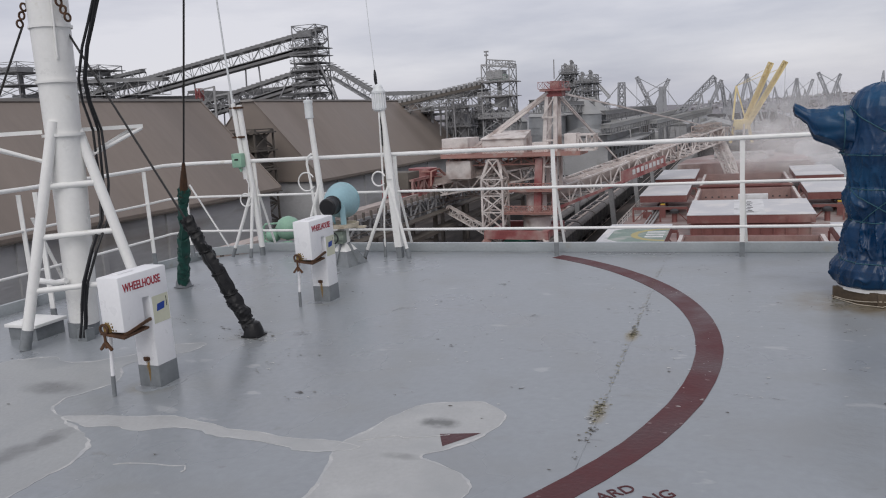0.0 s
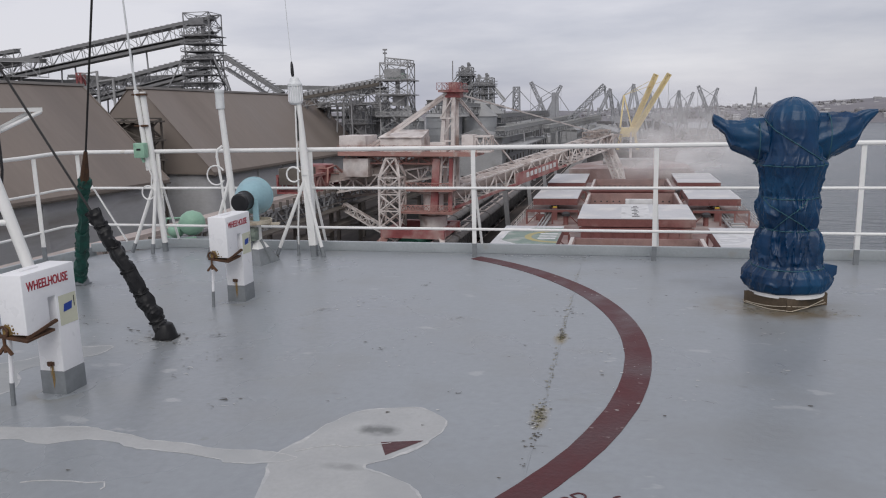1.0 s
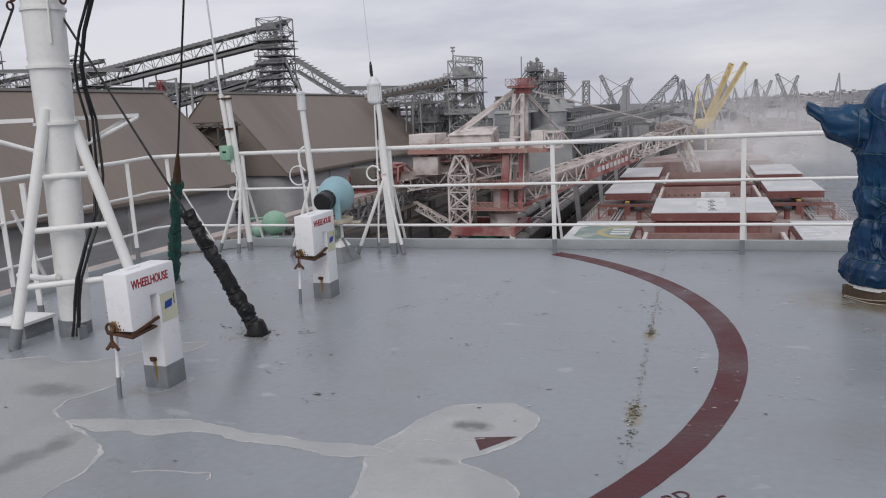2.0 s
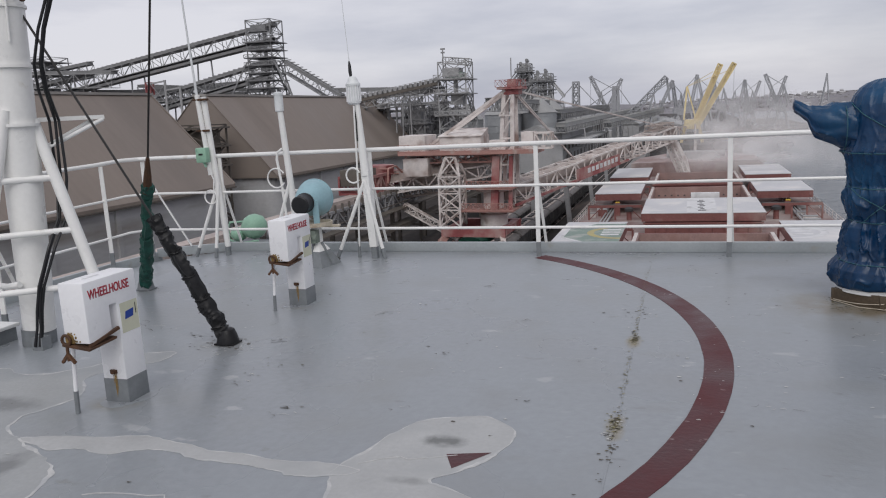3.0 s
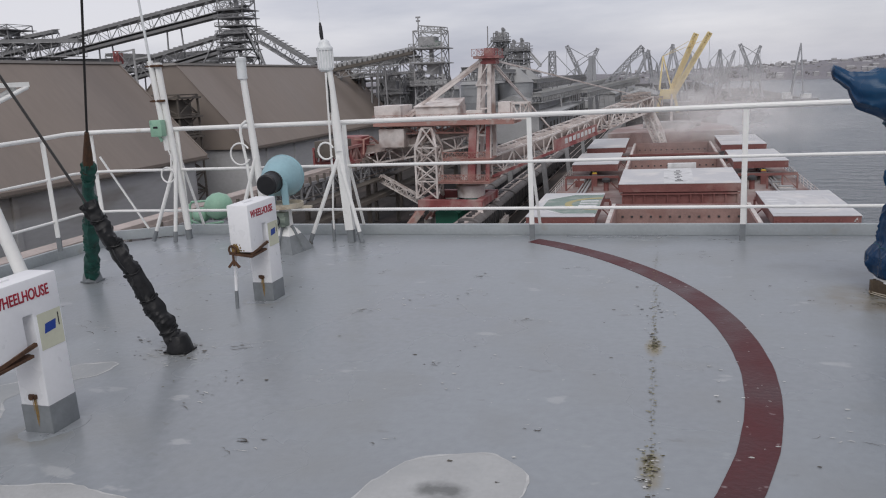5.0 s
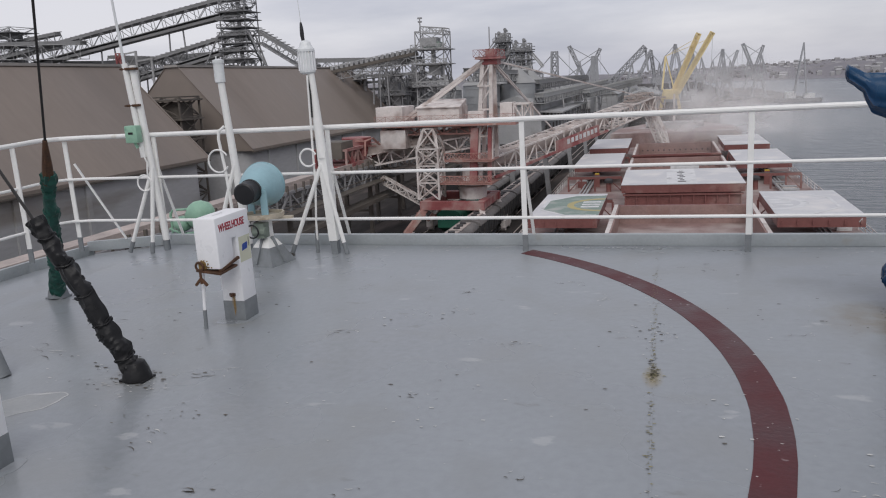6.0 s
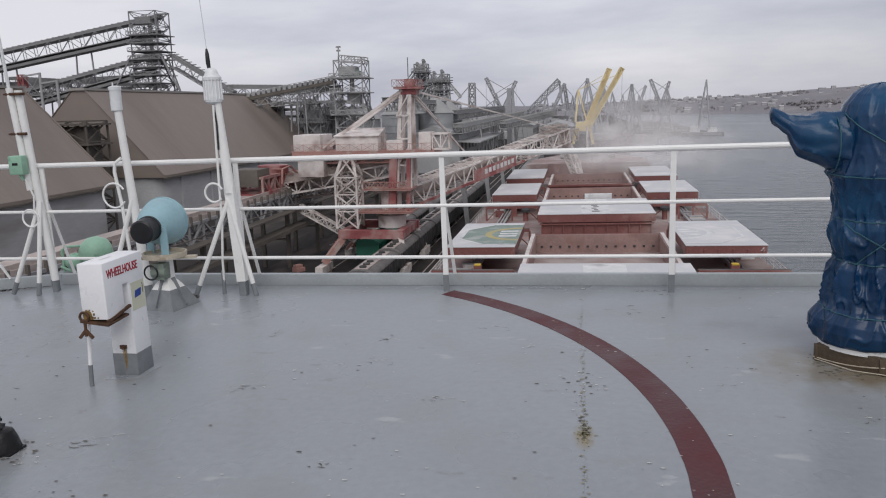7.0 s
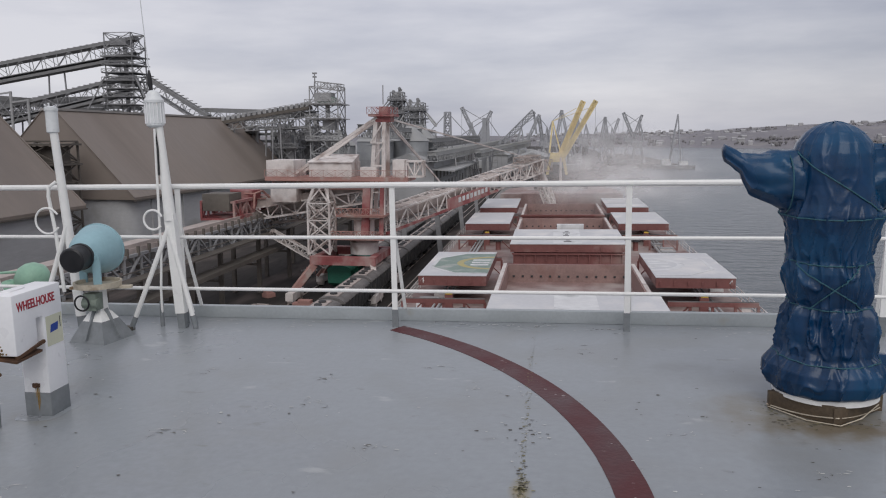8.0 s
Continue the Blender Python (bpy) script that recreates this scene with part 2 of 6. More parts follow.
class Geo:
    """Gathers vertices and faces for one mesh."""

    def __init__(self):
        self.v, self.f = [], []

    def add(self, vs, fs):
        k = len(self.v)
        self.v += [tuple(p) for p in vs]
        self.f += [tuple(k + i for i in f) for f in fs]
        return self

    def box(self, c, s, m=None):
        hx, hy, hz = s[0] / 2, s[1] / 2, s[2] / 2
        vs = [Vector((x, y, z)) for z in (-hz, hz) for y in (-hy, hy) for x in (-hx, hx)]
        vs = [(m @ p if m else p) + Vector(c) for p in vs]
        return self.add(vs, [(0, 2, 3, 1), (4, 5, 7, 6), (0, 1, 5, 4), (2, 6, 7, 3), (0, 4, 6, 2), (1, 3, 7, 5)])

    def span(self, x0, x1, y0, y1, z0, z1):
        return self.box(((x0 + x1) / 2, (y0 + y1) / 2, (z0 + z1) / 2), (x1 - x0, y1 - y0, z1 - z0))

    def ringed(self, rings, caps=True, closed=False):
        """Joins rings of equal length into a skin."""
        n = len(rings[0])
        vs = [p for r in rings for p in r]
        fs = []
        rows = len(rings)
        for i in range(rows if closed else rows - 1):
            a, b = i * n, ((i + 1) % rows) * n
            for j in range(n):
                fs.append((a + j, a + (j + 1) % n, b + (j + 1) % n, b + j))
        if caps and not closed:
            fs.append(tuple(range(n - 1, -1, -1)))
            fs.append(tuple(range((rows - 1) * n, rows * n)))
        return self.add(vs, fs)

    def tube(self, p0, p1, r0, r1=None, n=10):
        return self.path([p0, p1], [r0, r0 if r1 is None else r1], n)

    def path(self, pts, r, n=8):
        pts = [Vector(p) for p in pts]
        rs = r if isinstance(r, (list, tuple)) else [r] * len(pts)
        rings, side = [], None
        for i, p in enumerate(pts):
            d = (pts[min(i + 1, len(pts) - 1)] - pts[max(i - 1, 0)]).normalized()
            if side is None:
                side = d.orthogonal().normalized()
            side = (side - d * side.dot(d)).normalized()
            up = d.cross(side)
            rings.append([p + (side * math.cos(a) + up * math.sin(a)) * rs[i] for a in (2 * math.pi * k / n for k in range(n))])
        return self.ringed(rings)

    def bar(self, p0, p1, w, h=None):
        """A square or flat bar."""
        p0, p1 = Vector(p0), Vector(p1)
        d = (p1 - p0).normalized()
        up = Vector((0, 0, 1)) if abs(d.z) < 0.95 else Vector((0, 1, 0))
        side = d.cross(up).normalized() * (w / 2)
        up = side.cross(d).normalized() * ((h or w) / 2)
        return self.ringed([[p + side + up, p - side + up, p - side - up, p + side - up] for p in (p0, p1)])

    def lathe(self, profile, n=24, c=(0, 0, 0), m=None):
        rings = []
        for r, z in profile:
            ring = [Vector((r * math.cos(2 * math.pi * k / n), r * math.sin(2 * math.pi * k / n), z)) for k in range(n)]
            rings.append([(m @ p if m else p) + Vector(c) for p in ring])
        return self.ringed(rings)

    def prism(self, outline, z0, z1):
        n = len(outline)
        vs = [(x, y, z0) for x, y in outline] + [(x, y, z1) for x, y in outline]
        fs = [tuple(range(n - 1, -1, -1)), tuple(range(n, 2 * n))] + [(i, (i + 1) % n, n + (i + 1) % n, n + i) for i in range(n)]
        return self.add(vs, fs)

    def ring(self, c, r, t, axis="z", n=24, m=8, a0=0.0, a1=360.0):
        pts = []
        for k in range(n + 1):
            a = radians(a0 + (a1 - a0) * k / n)
            u, w = r * math.cos(a), r * math.sin(a)
            off = {"z": (u, w, 0), "y": (u, 0, w), "x": (0, u, w)}[axis]
            pts.append(Vector(c) + Vector(off))
        return self.path(pts, t, m)

    def truss(self, a, b, w, h, n, t):
        """A four-chord lattice girder from a to b, w wide and h high, with n bays and members t thick."""
        a, b = Vector(a), Vector(b)
        d = (b - a).normalized()
        up = Vector((0, 0, 1)) if abs(d.z) < 0.9 else Vector((0, 1, 0))
        side = d.cross(up).normalized()
        up = side.cross(d).normalized()
        cs = [side * (sx * w / 2) + up * (sz * h / 2) for sx, sz in ((-1, -1), (1, -1), (1, 1), (-1, 1))]
        for c in cs:
            self.bar(a + c, b + c, t * 1.4)
        for i in range(n + 1):
            p = a + (b - a) * (i / n)
            for k in range(4):
                self.bar(p + cs[k], p + cs[(k + 1) % 4], t)
                if i < n:
                    q = a + (b - a) * ((i + 1) / n)
                    k0, k1 = (k, (k + 1) % 4) if i % 2 else ((k + 1) % 4, k)
                    self.bar(p + cs[k0], q + cs[k1], t)
        return self

    def tower(self, c, w, d, z0, z1, n, t, top=1.0):
        """An upright lattice tower with X bracing, top: how much of its width is left at the head."""
        def at(i, k):
            s = 1 + (top - 1) * i / n
            sx, sy = ((-1, -1), (1, -1), (1, 1), (-1, 1))[k]
            return Vector((c[0] + sx * w / 2 * s, c[1] + sy * d / 2 * s, z0 + (z1 - z0) * i / n))
        for k in range(4):
            self.bar(at(0, k), at(n, k), t * 1.5)
            for i in range(n):
                self.bar(at(i, k), at(i + 1, (k + 1) % 4), t)
                self.bar(at(i, (k + 1) % 4), at(i + 1, k), t)
                self.bar(at(i + 1, k), at(i + 1, (k + 1) % 4), t)
        return self


def mesh_of(name, geo, mat, bevel=0.0, smooth=35):
    me = bpy.data.meshes.new(name)
    me.from_pydata(geo.v, [], geo.f)
    bm = bmesh.new()
    bm.from_mesh(me)
    bmesh.ops.recalc_face_normals(bm, faces=bm.faces)
    if bevel:
        bmesh.ops.bevel(bm, geom=[e for e in bm.edges if e.is_manifold and e.calc_face_angle(0) > 0.5], offset=bevel, segments=2, affect="EDGES", profile=0.6)
    bm.to_mesh(me)
    bm.free()
    me.materials.append(M[mat] if isinstance(mat, str) else mat)
    if smooth:
        me.shade_smooth()
        me.set_sharp_from_angle(angle=radians(smooth))
    return me


# The ship lies with a slight list and trim, so what stands ashore leans by this much against her.
ASHORE = pose(0, 0, 0, -0.45, 0.91, 0)


def thing(name, label, category, at=(0, 0, 0), turn=0.0, ashore=False, group="", kind=""):
    ob = new(name)
    ob.empty_display_size = 0.2
    m = pose(*at, 0, 0, turn)
    ob.matrix_world = ASHORE @ m if ashore else m
    return tagged(ob, label, category, group, kind)


def part(name, geo, mat, parent, label="", bevel=0.0, smooth=35):
    ob = new(name, mesh_of(name, geo, mat, bevel, smooth))
    ob.parent = parent
    if label:
        tagged(ob, label)
    return ob


def setting(name, geo, mat, label, category, ashore=False, bevel=0.0, smooth=35, kind="structure"):
    ob = new(name, mesh_of(name, geo, mat, bevel, smooth))
    if ashore:
        ob.matrix_world = ASHORE
    return tagged(ob, label, category, "", kind)


def lettering(text, size, m, mat, parent, name="lettering", depth=0.0015, squeeze=1.0, bold=0.0):
    cu = bpy.data.curves.new(name, "FONT")
    cu.body, cu.size, cu.align_x, cu.align_y, cu.extrude, cu.offset = text, size, "CENTER", "CENTER", depth, bold
    tmp = bpy.data.objects.new("tmp", cu)
    scene.collection.objects.link(tmp)
    me = bpy.data.meshes.new_from_object(tmp.evaluated_get(bpy.context.evaluated_depsgraph_get()))
    bpy.data.objects.remove(tmp)
    me.transform(m @ Matrix.Diagonal((squeeze, 1, 1, 1)))
    me.materials.clear()
    me.materials.append(M[mat])
    ob = new(name, me)
    ob.parent = parent
    return ob


# ---- the compass deck ----
DECK = [(-3.6, 0.27), (9.4, 0.27), (9.9, -0.7), (9.6, -3.2), (9.4, -14), (-3.6, -14)]
setting("deck", Geo().prism(DECK, -0.06, 0.0), "deck", "grey painted steel weather deck, damp with worn patches", "deck")
# the deck falls away towards the port side
fall = Geo()
rows = [(0.27, -4.66), (-0.5, -4.76), (-3.0, -4.86), (-7.0, -4.9), (-14.0, -4.9)]
for (ya, xa), (yb, xb) in zip(rows, rows[1:]):
    fall.add([(-3.6, ya, 0), (xa, ya, -0.13), (xb, yb, -0.13), (-3.6, yb, 0), (-3.6, ya, -0.06), (xa, ya, -0.19), (xb, yb, -0.19), (-3.6, yb, -0.06)], [(0, 1, 2, 3), (7, 6, 5, 4), (0, 4, 5, 1), (1, 5, 6, 2), (2, 6, 7, 3)])
setting("deck_side", fall, "deck", "sloping port side strip of the grey weather deck", "deck", smooth=0)
HOUSE = [(-4.6, 0.2), (9.3, 0.2), (9.8, -0.7), (9.5, -3.2), (9.3, -13.9), (-4.85, -13.9), (-4.8, -3.0)]
setting("superstructure", Geo().prism(HOUSE, -15.0, -0.20), "white", "white steel superstructure under the deck", "superstructure")
co = Geo().span(-3.6, 9.4, 0.20, 0.262, 0.0, 0.098).bar((-3.6, 0.231, 0.049), (-4.62, 0.231, -0.03), 0.062, 0.1)
for (ya, xa), (yb, xb) in zip(rows, rows[1:]):
    co.bar((xa + 0.03, ya, -0.08), (xb + 0.03, yb, -0.08), 0.05, 0.12)
setting("coaming", co, "coaming", "low grey painted steel coaming along the deck edge", "coaming", bevel=0.006)

# guard rail
RAIL_LINE = [(-4.85, -9.0, -0.09), (-4.8, -4.2, -0.08), (-4.76, -2.0, -0.06), (-4.68, -0.55, -0.02), (-4.63, -0.2, 0), (-4.52, -0.05, 0), (-4.3, 0.0, 0), (-3.5, 0.0, 0), (0, 0, 0), (5.3, 0, 0), (9.3, 0, 0), (9.3, -0.8, 0)]
rail = thing("guard_rail", "white painted three-bar steel guard rail round the deck", "railing")
for nm, z, r in (("top_rail", 1.1, 0.022), ("middle_rail", 0.70, 0.014), ("lower_rail", 0.285, 0.014)):
    part(nm, Geo().path([(x, y, z + dz) for x, y, dz in RAIL_LINE], r, 10), "white", rail)


def rail_post(x, y, strut, turn=0.0):
    ob = part("post", Geo().bar((0, 0, 0.13), (0, 0, 1.09), 0.042, 0.014), "white", rail)
    ob.location, ob.rotation_euler = (x, y, 0), (0, 0, radians(turn))
    part("foot", Geo().bar((0, 0, 0), (0, 0, 0.14), 0.046, 0.018), "foot", ob, "grey painted foot")
    if strut:
        part("stay_bar", Geo().bar((strut * 0.004, 0.01, 0.78), (strut * 0.04, 0.205, 0.1), 0.026, 0.01), "white", ob)
    return ob


for x in (-3.5, -1.72, 0.0, 1.75, 3.52, 5.28, 7.05, 8.8):
    rail_post(x, 0.0, 1)
for x, y, z, turn in ((-4.66, -0.5, -0.03, 20), (-4.76, -2.1, -0.1, 20), (-4.8, -3.8, -0.1, 20), (-4.83, -5.6, -0.1, 20), (-4.5, -0.02, -0.02, 10)):
    rail_post(x, y, 0, turn).location.z = z
rail_post(-3.5, -3.0, 0, 10)
part("brace", Geo().bar((-4.46, 0.02, 0.85), (-4.12, 0.19, 0.06), 0.036, 0.014), "white", rail)
part("brace", Geo().bar((-4.74, -2.0, 0.75), (-4.80, -1.65, -0.05), 0.036, 0.014), "white", rail)

# maroon circle and its lettering, dried residue, seam
RING_OUT, RING_IN = (-1.985, -2.95, 3.615), (-2.033, -2.975, 3.507)
ring_outline = []
for (cx, cy, r), steps, a_top in ((RING_OUT, range(91), 55.6), (RING_IN, range(90, -1, -1), 55.0)):
    for k in steps:
        a = radians(a_top - 150 * k / 90)
        w = 0.006 * noise.noise(Vector((k * 0.6, cx, 0)))
        ring_outline.append((cx + (r + w) * math.cos(a), cy + (r + w) * math.sin(a)))
circle = Geo()
half = len(ring_outline) // 2
for k in range(half - 1):
    o0, o1, i1, i0 = ring_outline[k], ring_outline[k + 1], ring_outline[-2 - k], ring_outline[-1 - k]
    circle.add([(*p, z) for z in (0.0026, -0.002) for p in (o0, o1, i1, i0)], [(0, 3, 2, 1), (0, 1, 5, 4), (2, 3, 7, 6)])
painted = setting("deck_marking", circle, "maroon", "worn maroon painted circle on the grey deck", "deck marking")
lettering("ARD", 0.085, Matrix.Translation((1.265, -4.735, 0.002)) @ pose(0, 0, 0, 0, 0, 43), "maroon", painted)
lettering("NG", 0.085, Matrix.Translation((1.43, -4.725, 0.002)) @ pose(0, 0, 0, 0, 0, 43), "maroon", painted)


def blot(outline, z, mat, label, rough=0.03, sub=9, seed=0, rim=0.0):
    """A flat stain with an uneven edge, smoothed through the corner points given."""
    n, pts = len(outline), []
    for i in range(n):
        p = [Vector(outline[(i + k) % n]) for k in (-1, 0, 1, 2)]
        for s in range(sub):
            t = s / sub
            q = 0.5 * ((2 * p[1]) + (p[2] - p[0]) * t + (2 * p[0] - 5 * p[1] + 4 * p[2] - p[3]) * t * t + (3 * p[1] - p[0] - 3 * p[2] + p[3]) * t ** 3)
            w = noise.noise_vector(Vector((q.x * 5 + seed, q.y * 5, seed))) * rough + noise.noise_vector(Vector((q.x * 23, q.y * 23, seed))) * rough * 0.35
            pts.append((q.x + w.x, q.y + w.y, z))
    g = Geo().prism([(p[0], p[1]) for p in pts], -0.002, z)
    ob = setting("dried_stain", g, mat, label, "stain", smooth=0)
    if rim:
        e, m = Geo(), len(pts)
        area = sum(pts[i][0] * pts[(i + 1) % m][1] - pts[(i + 1) % m][0] * pts[i][1] for i in range(m))
        inner = []
        for i in range(m):
            d = Vector(pts[(i + 1) % m]) - Vector(pts[i - 1])
            side = Vector((-d.y, d.x, 0)).normalized() * (1 if area > 0 else -1)
            inner.append(Vector(pts[i]) + side * rim * max(0.1, 0.6 + 1.1 * noise.noise(Vector((pts[i][0] * 6, pts[i][1] * 6, seed + 3)))))
        for i in range(m):
            j = (i + 1) % m
            e.add([(*Vector(q)[:2], z + 0.0005) for q in (pts[i], pts[j], inner[j], inner[i])], [(0, 1, 2, 3)])
        part("salt_edge", e, "rim", ob, "whitish dried edge", smooth=0)
    return ob


blot([(-0.04, -4.57), (0.06, -4.25), (0.18, -4.02), (0.45, -3.93), (0.63, -4.07), (0.62, -4.32), (0.5, -4.5), (0.38, -4.6), (0.62, -4.72), (0.70, -4.9), (0.6, -5.3), (0.3, -5.5), (0.05, -5.3), (0.06, -5.0), (-0.02, -4.68)],
     0.0010, "pale", "pale dried residue patch on the deck", 0.03, seed=1, rim=0.018)
blot([(-1.72, -4.58), (-1.3, -4.49), (-1.1, -4.455), (-0.72, -4.5), (-0.35, -4.55), (0.04, -4.55), (0.04, -4.62), (-0.2, -4.68), (-0.26, -4.655), (-0.45, -4.635), (-0.62, -4.61), (-0.95, -4.575), (-1.2, -4.655), (-1.32, -4.63), (-1.5, -4.665)],
     0.0014, "pale", "pale dried run of residue on the deck", 0.03, seed=2, rim=0.012)
blot([(-1.3, -5.5), (-1.22, -5.1), (-1.24, -4.88), (-1.5, -4.68), (-1.75, -4.6), (-1.95, -4.42), (-1.85, -4.05), (-2.05, -3.75), (-1.82, -3.42), (-1.8, -3.24), (-2.0, -3.3), (-2.4, -3.75), (-2.9, -3.75), (-3.2, -4.3), (-3.0, -5.2), (-2.2, -5.8)],
     0.0007, "pale_thin", "broad pale dried residue patch on the deck", 0.05, seed=3, rim=0.02)
tri = Geo().add([(0.45, -4.485, 0.0022), (0.39, -4.36, 0.0022), (0.58, -4.31, 0.0022)], [(0, 2, 1)])
setting("paint_remnant", tri, "maroon", "maroon remnant of paint on the residue patch", "deck marking", smooth=0)
for cx, cy, k in ((-1.575, -4.07, 21), (-1.565, -2.02, 22)):
    blot([(cx - 0.11, cy - 0.04), (cx - 0.05, cy - 0.09), (cx + 0.06, cy - 0.08), (cx + 0.12, cy + 0.02), (cx + 0.13, cy + 0.17), (cx + 0.02, cy + 0.16), (cx - 0.1, cy + 0.1)], 0.0012, "scuff", "dirty edge of sealant round a ventilator foot", 0.03, seed=k)
seam = Geo()
for k in range(60):
    y = 0.18 - k * 0.2
    seam.bar((1.075 + 0.003 * math.sin(k), y, 0.0), (1.075 + 0.003 * math.sin(k + 1), y - 0.2, 0.0), 0.007, 0.004)
setting("weld_seam", seam, "deck", "welded seam along the deck plates", "seam")
rng = random.Random(4)


def litter(name, label, spots, mat, size):
    g = Geo()
    for x, y, sx, sy, n in spots:
        for _ in range(n):
            px, py = rng.gauss(x, sx), rng.gauss(y, sy)
            if not -3.3 < px < 8 or py > 0.12:
                continue
            s, a = rng.uniform(0.3, 1) * size, rng.uniform(0, 6.28)
            k = rng.randint(3, 5)
            pts = [(px + s * rng.uniform(.5, 1) * math.cos(a + 6.28 * j / k), py + .5 * s * rng.uniform(.5, 1) * math.sin(a + 6.28 * j / k), 0.0035) for j in range(k)]
            g.add(pts, [tuple(range(k))])
    ob = setting(name, g, mat, label, "debris", smooth=0, kind="stuff")
    return ob


litter("paint_flakes", "pale paint flakes scattered on the deck", [(1.08, -2.0, .12, .08, 26), (1.07, -3.95, .03, .12, 24), (0.2, -3.3, .3, .1, 10), (1.45, -3.3, .1, .3, 16), (0, -2.2, 1.6, 1.2, 60), (-0.5, -1.9, .3, .1, 22), (2.2, -2.5, .8, .8, 24), (1.0, -1.4, .25, .1, 20), (1.5, -2.3, .2, .2, 8), (-1.5, -3.05, .2, .15, 18)], "flake", 0.018)
litter("dirt_specks", "dark specks of dirt scattered on the deck", [(1.07, -4.1, .02, .25, 40), (1.07, -2.6, .016, .1, 26), (1.08, -2.0, .05, .1, 14), (0, -2.6, 2.2, 1.5, 100), (2.2, -1.6, .5, .4, 10), (-1.1, -3.4, .15, .1, 14), (-2.2, -2.4, .8, .8, 30), (1.6, 0.03, .12, .02, 12), (2.6, -1.75, .25, .05, 40), (2.35, -1.6, .06, .1, 20)], "dirt", 0.019)
litter("moss_tufts", "rust-coloured moss and dirt along the weld seam", [(1.07, -2.62, .016, .06, 80), (1.065, -3.92, .018, .07, 110), (1.07, -1.3, .009, .5, 60), (1.068, -3.35, .008, .25, 40), (1.07, -2.3, .008, .3, 40), (1.07, -3.2, .01, .5, 30), (2.62, -1.78, .2, .035, 90), (2.36, -1.6, .03, .1, 30)], "moss", 0.014)
litter("salt_line", "pale salt and chipped paint along the coaming foot", [(x * 0.55 - 3.0, 0.15, .3, .028, 70) for x in range(14)] + [(x * 1.1 - 3.0, 0.0, .25, .05, 14) for x in range(6)], "rim", 0.03)


litter("stay_foot_chips", "chipped paint round the stay feet", [(-1.56, -3.03, .12, .06, 40), (-3.3, -1.6, .12, .08, 30), (-1.75, -2.9, .2, .12, 20)], "dirt", 0.022)
litter("stay_foot_flakes", "pale chips round the stay feet", [(-1.56, -3.06, .13, .07, 36), (-1.9, -2.75, .25, .2, 22), (-2.2, -1.2, .5, .4, 30)], "flake", 0.016)


def scratches(name, label, spots, mat, seed):
    """Short curved scratches and chips, several together at each spot."""
    g, r = Geo(), random.Random(seed)
    for x, y, size in spots:
        for _ in range(r.randint(2, 5)):
            a, n = r.uniform(-0.5, 0.5), 5
            px, py, bend = x + r.gauss(0, size * .8), y + r.gauss(0, size * .45), r.uniform(-2, 2)
            ln, w = size * r.uniform(.35, 1.0), r.uniform(.0012, .0042)
            mid = [(px + ln * (k / n - .5) * math.cos(a + bend * k / n), py + ln * (k / n - .5) * math.sin(a + bend * k / n)) for k in range(n + 1)]
            for k in range(n):
                w0, w1 = w * math.sin(math.pi * k / n), w * math.sin(math.pi * (k + 1) / n)
                g.add([(mid[k][0], mid[k][1] - w0, .003), (mid[k + 1][0], mid[k + 1][1] - w1, .003), (mid[k + 1][0], mid[k + 1][1] + w1, .003), (mid[k][0], mid[k][1] + w0, .003)], [(0, 1, 2, 3)])
    return setting(name, g, mat, label, "scratches", smooth=0, kind="stuff")


SCRATCHED = [(-0.03, -3.92, .05), (-0.62, -4.06, .12), (-0.02, -3.04, .05), (-0.22, -1.31, .07), (-0.8, -2.2, .09), (0.3, -2.28, .05), (-0.14, -1.7, .12), (-0.21, -1.28, .06), (1.79, -1.96, .10), (2.33, -2.37, .07), (1.4, -0.55, .1), (-1.9, -1.0, .15), (-2.3, -2.2, .16), (-1.2, -2.9, .12), (-2.6, -2.7, .2), (0.6, -3.7, .06), (1.7, -0.1, .06), (2.3, -3.1, .06), (-0.9, -1.2, .1), (0.5, -1.0, .1), (1.8, -3.6, .08), (-1.1, -3.6, .10)]
scratches("deck_scratches", "dark scratches and chips in the deck paint", SCRATCHED, "dirt", 31)
scratches("deck_scrapes", "pale scrapes in the deck paint", [(x + .04, y + .03, z * .8) for x, y, z in SCRATCHED], "flake", 32)
squiggle = Geo()
for p, p2 in zip([(-0.98, -5.0), (-0.93, -4.975), (-0.86, -4.96), (-0.78, -4.95), (-0.70, -4.95), (-0.63, -4.93), (-0.60, -4.97)], [(-0.93, -4.975), (-0.86, -4.96), (-0.78, -4.95), (-0.70, -4.95), (-0.63, -4.93), (-0.60, -4.97), (-0.605, -4.99)]):
    squiggle.bar((*p, .001), (*p2, .001), .006, .004)
for p, p2 in zip([(0.04, -4.52), (0.12, -4.46), (0.2, -4.42), (0.24, -4.44), (0.32, -4.41), (0.42, -4.37)], [(0.12, -4.46), (0.2, -4.42), (0.24, -4.44), (0.32, -4.41), (0.42, -4.37), (0.44, -4.36)]):
    squiggle.bar((*p, .001), (*p2, .001), .004, .005)
setting("salt_trace", squiggle, "rim", "thin whitish dried traces on the deck", "stain", smooth=0)

# ---- ventilator heads ----
def folded_head():
    prof = [(-0.305, 0.40), (-0.135, 0.40), (-0.135, 0.56), (-0.081, 0.56), (-0.081, 0.54), (0.083, 0.54), (0.083, 0.715), (-0.305, 0.715)]
    n = len(prof)
    return Geo().add([(x, y, z) for x in (-0.077, 0.077) for y, z in prof], [tuple(range(n)), tuple(range(2 * n - 1, n - 1, -1))] + [(i, (i + 1) % n, n + (i + 1) % n, n + i) for i in range(n)])


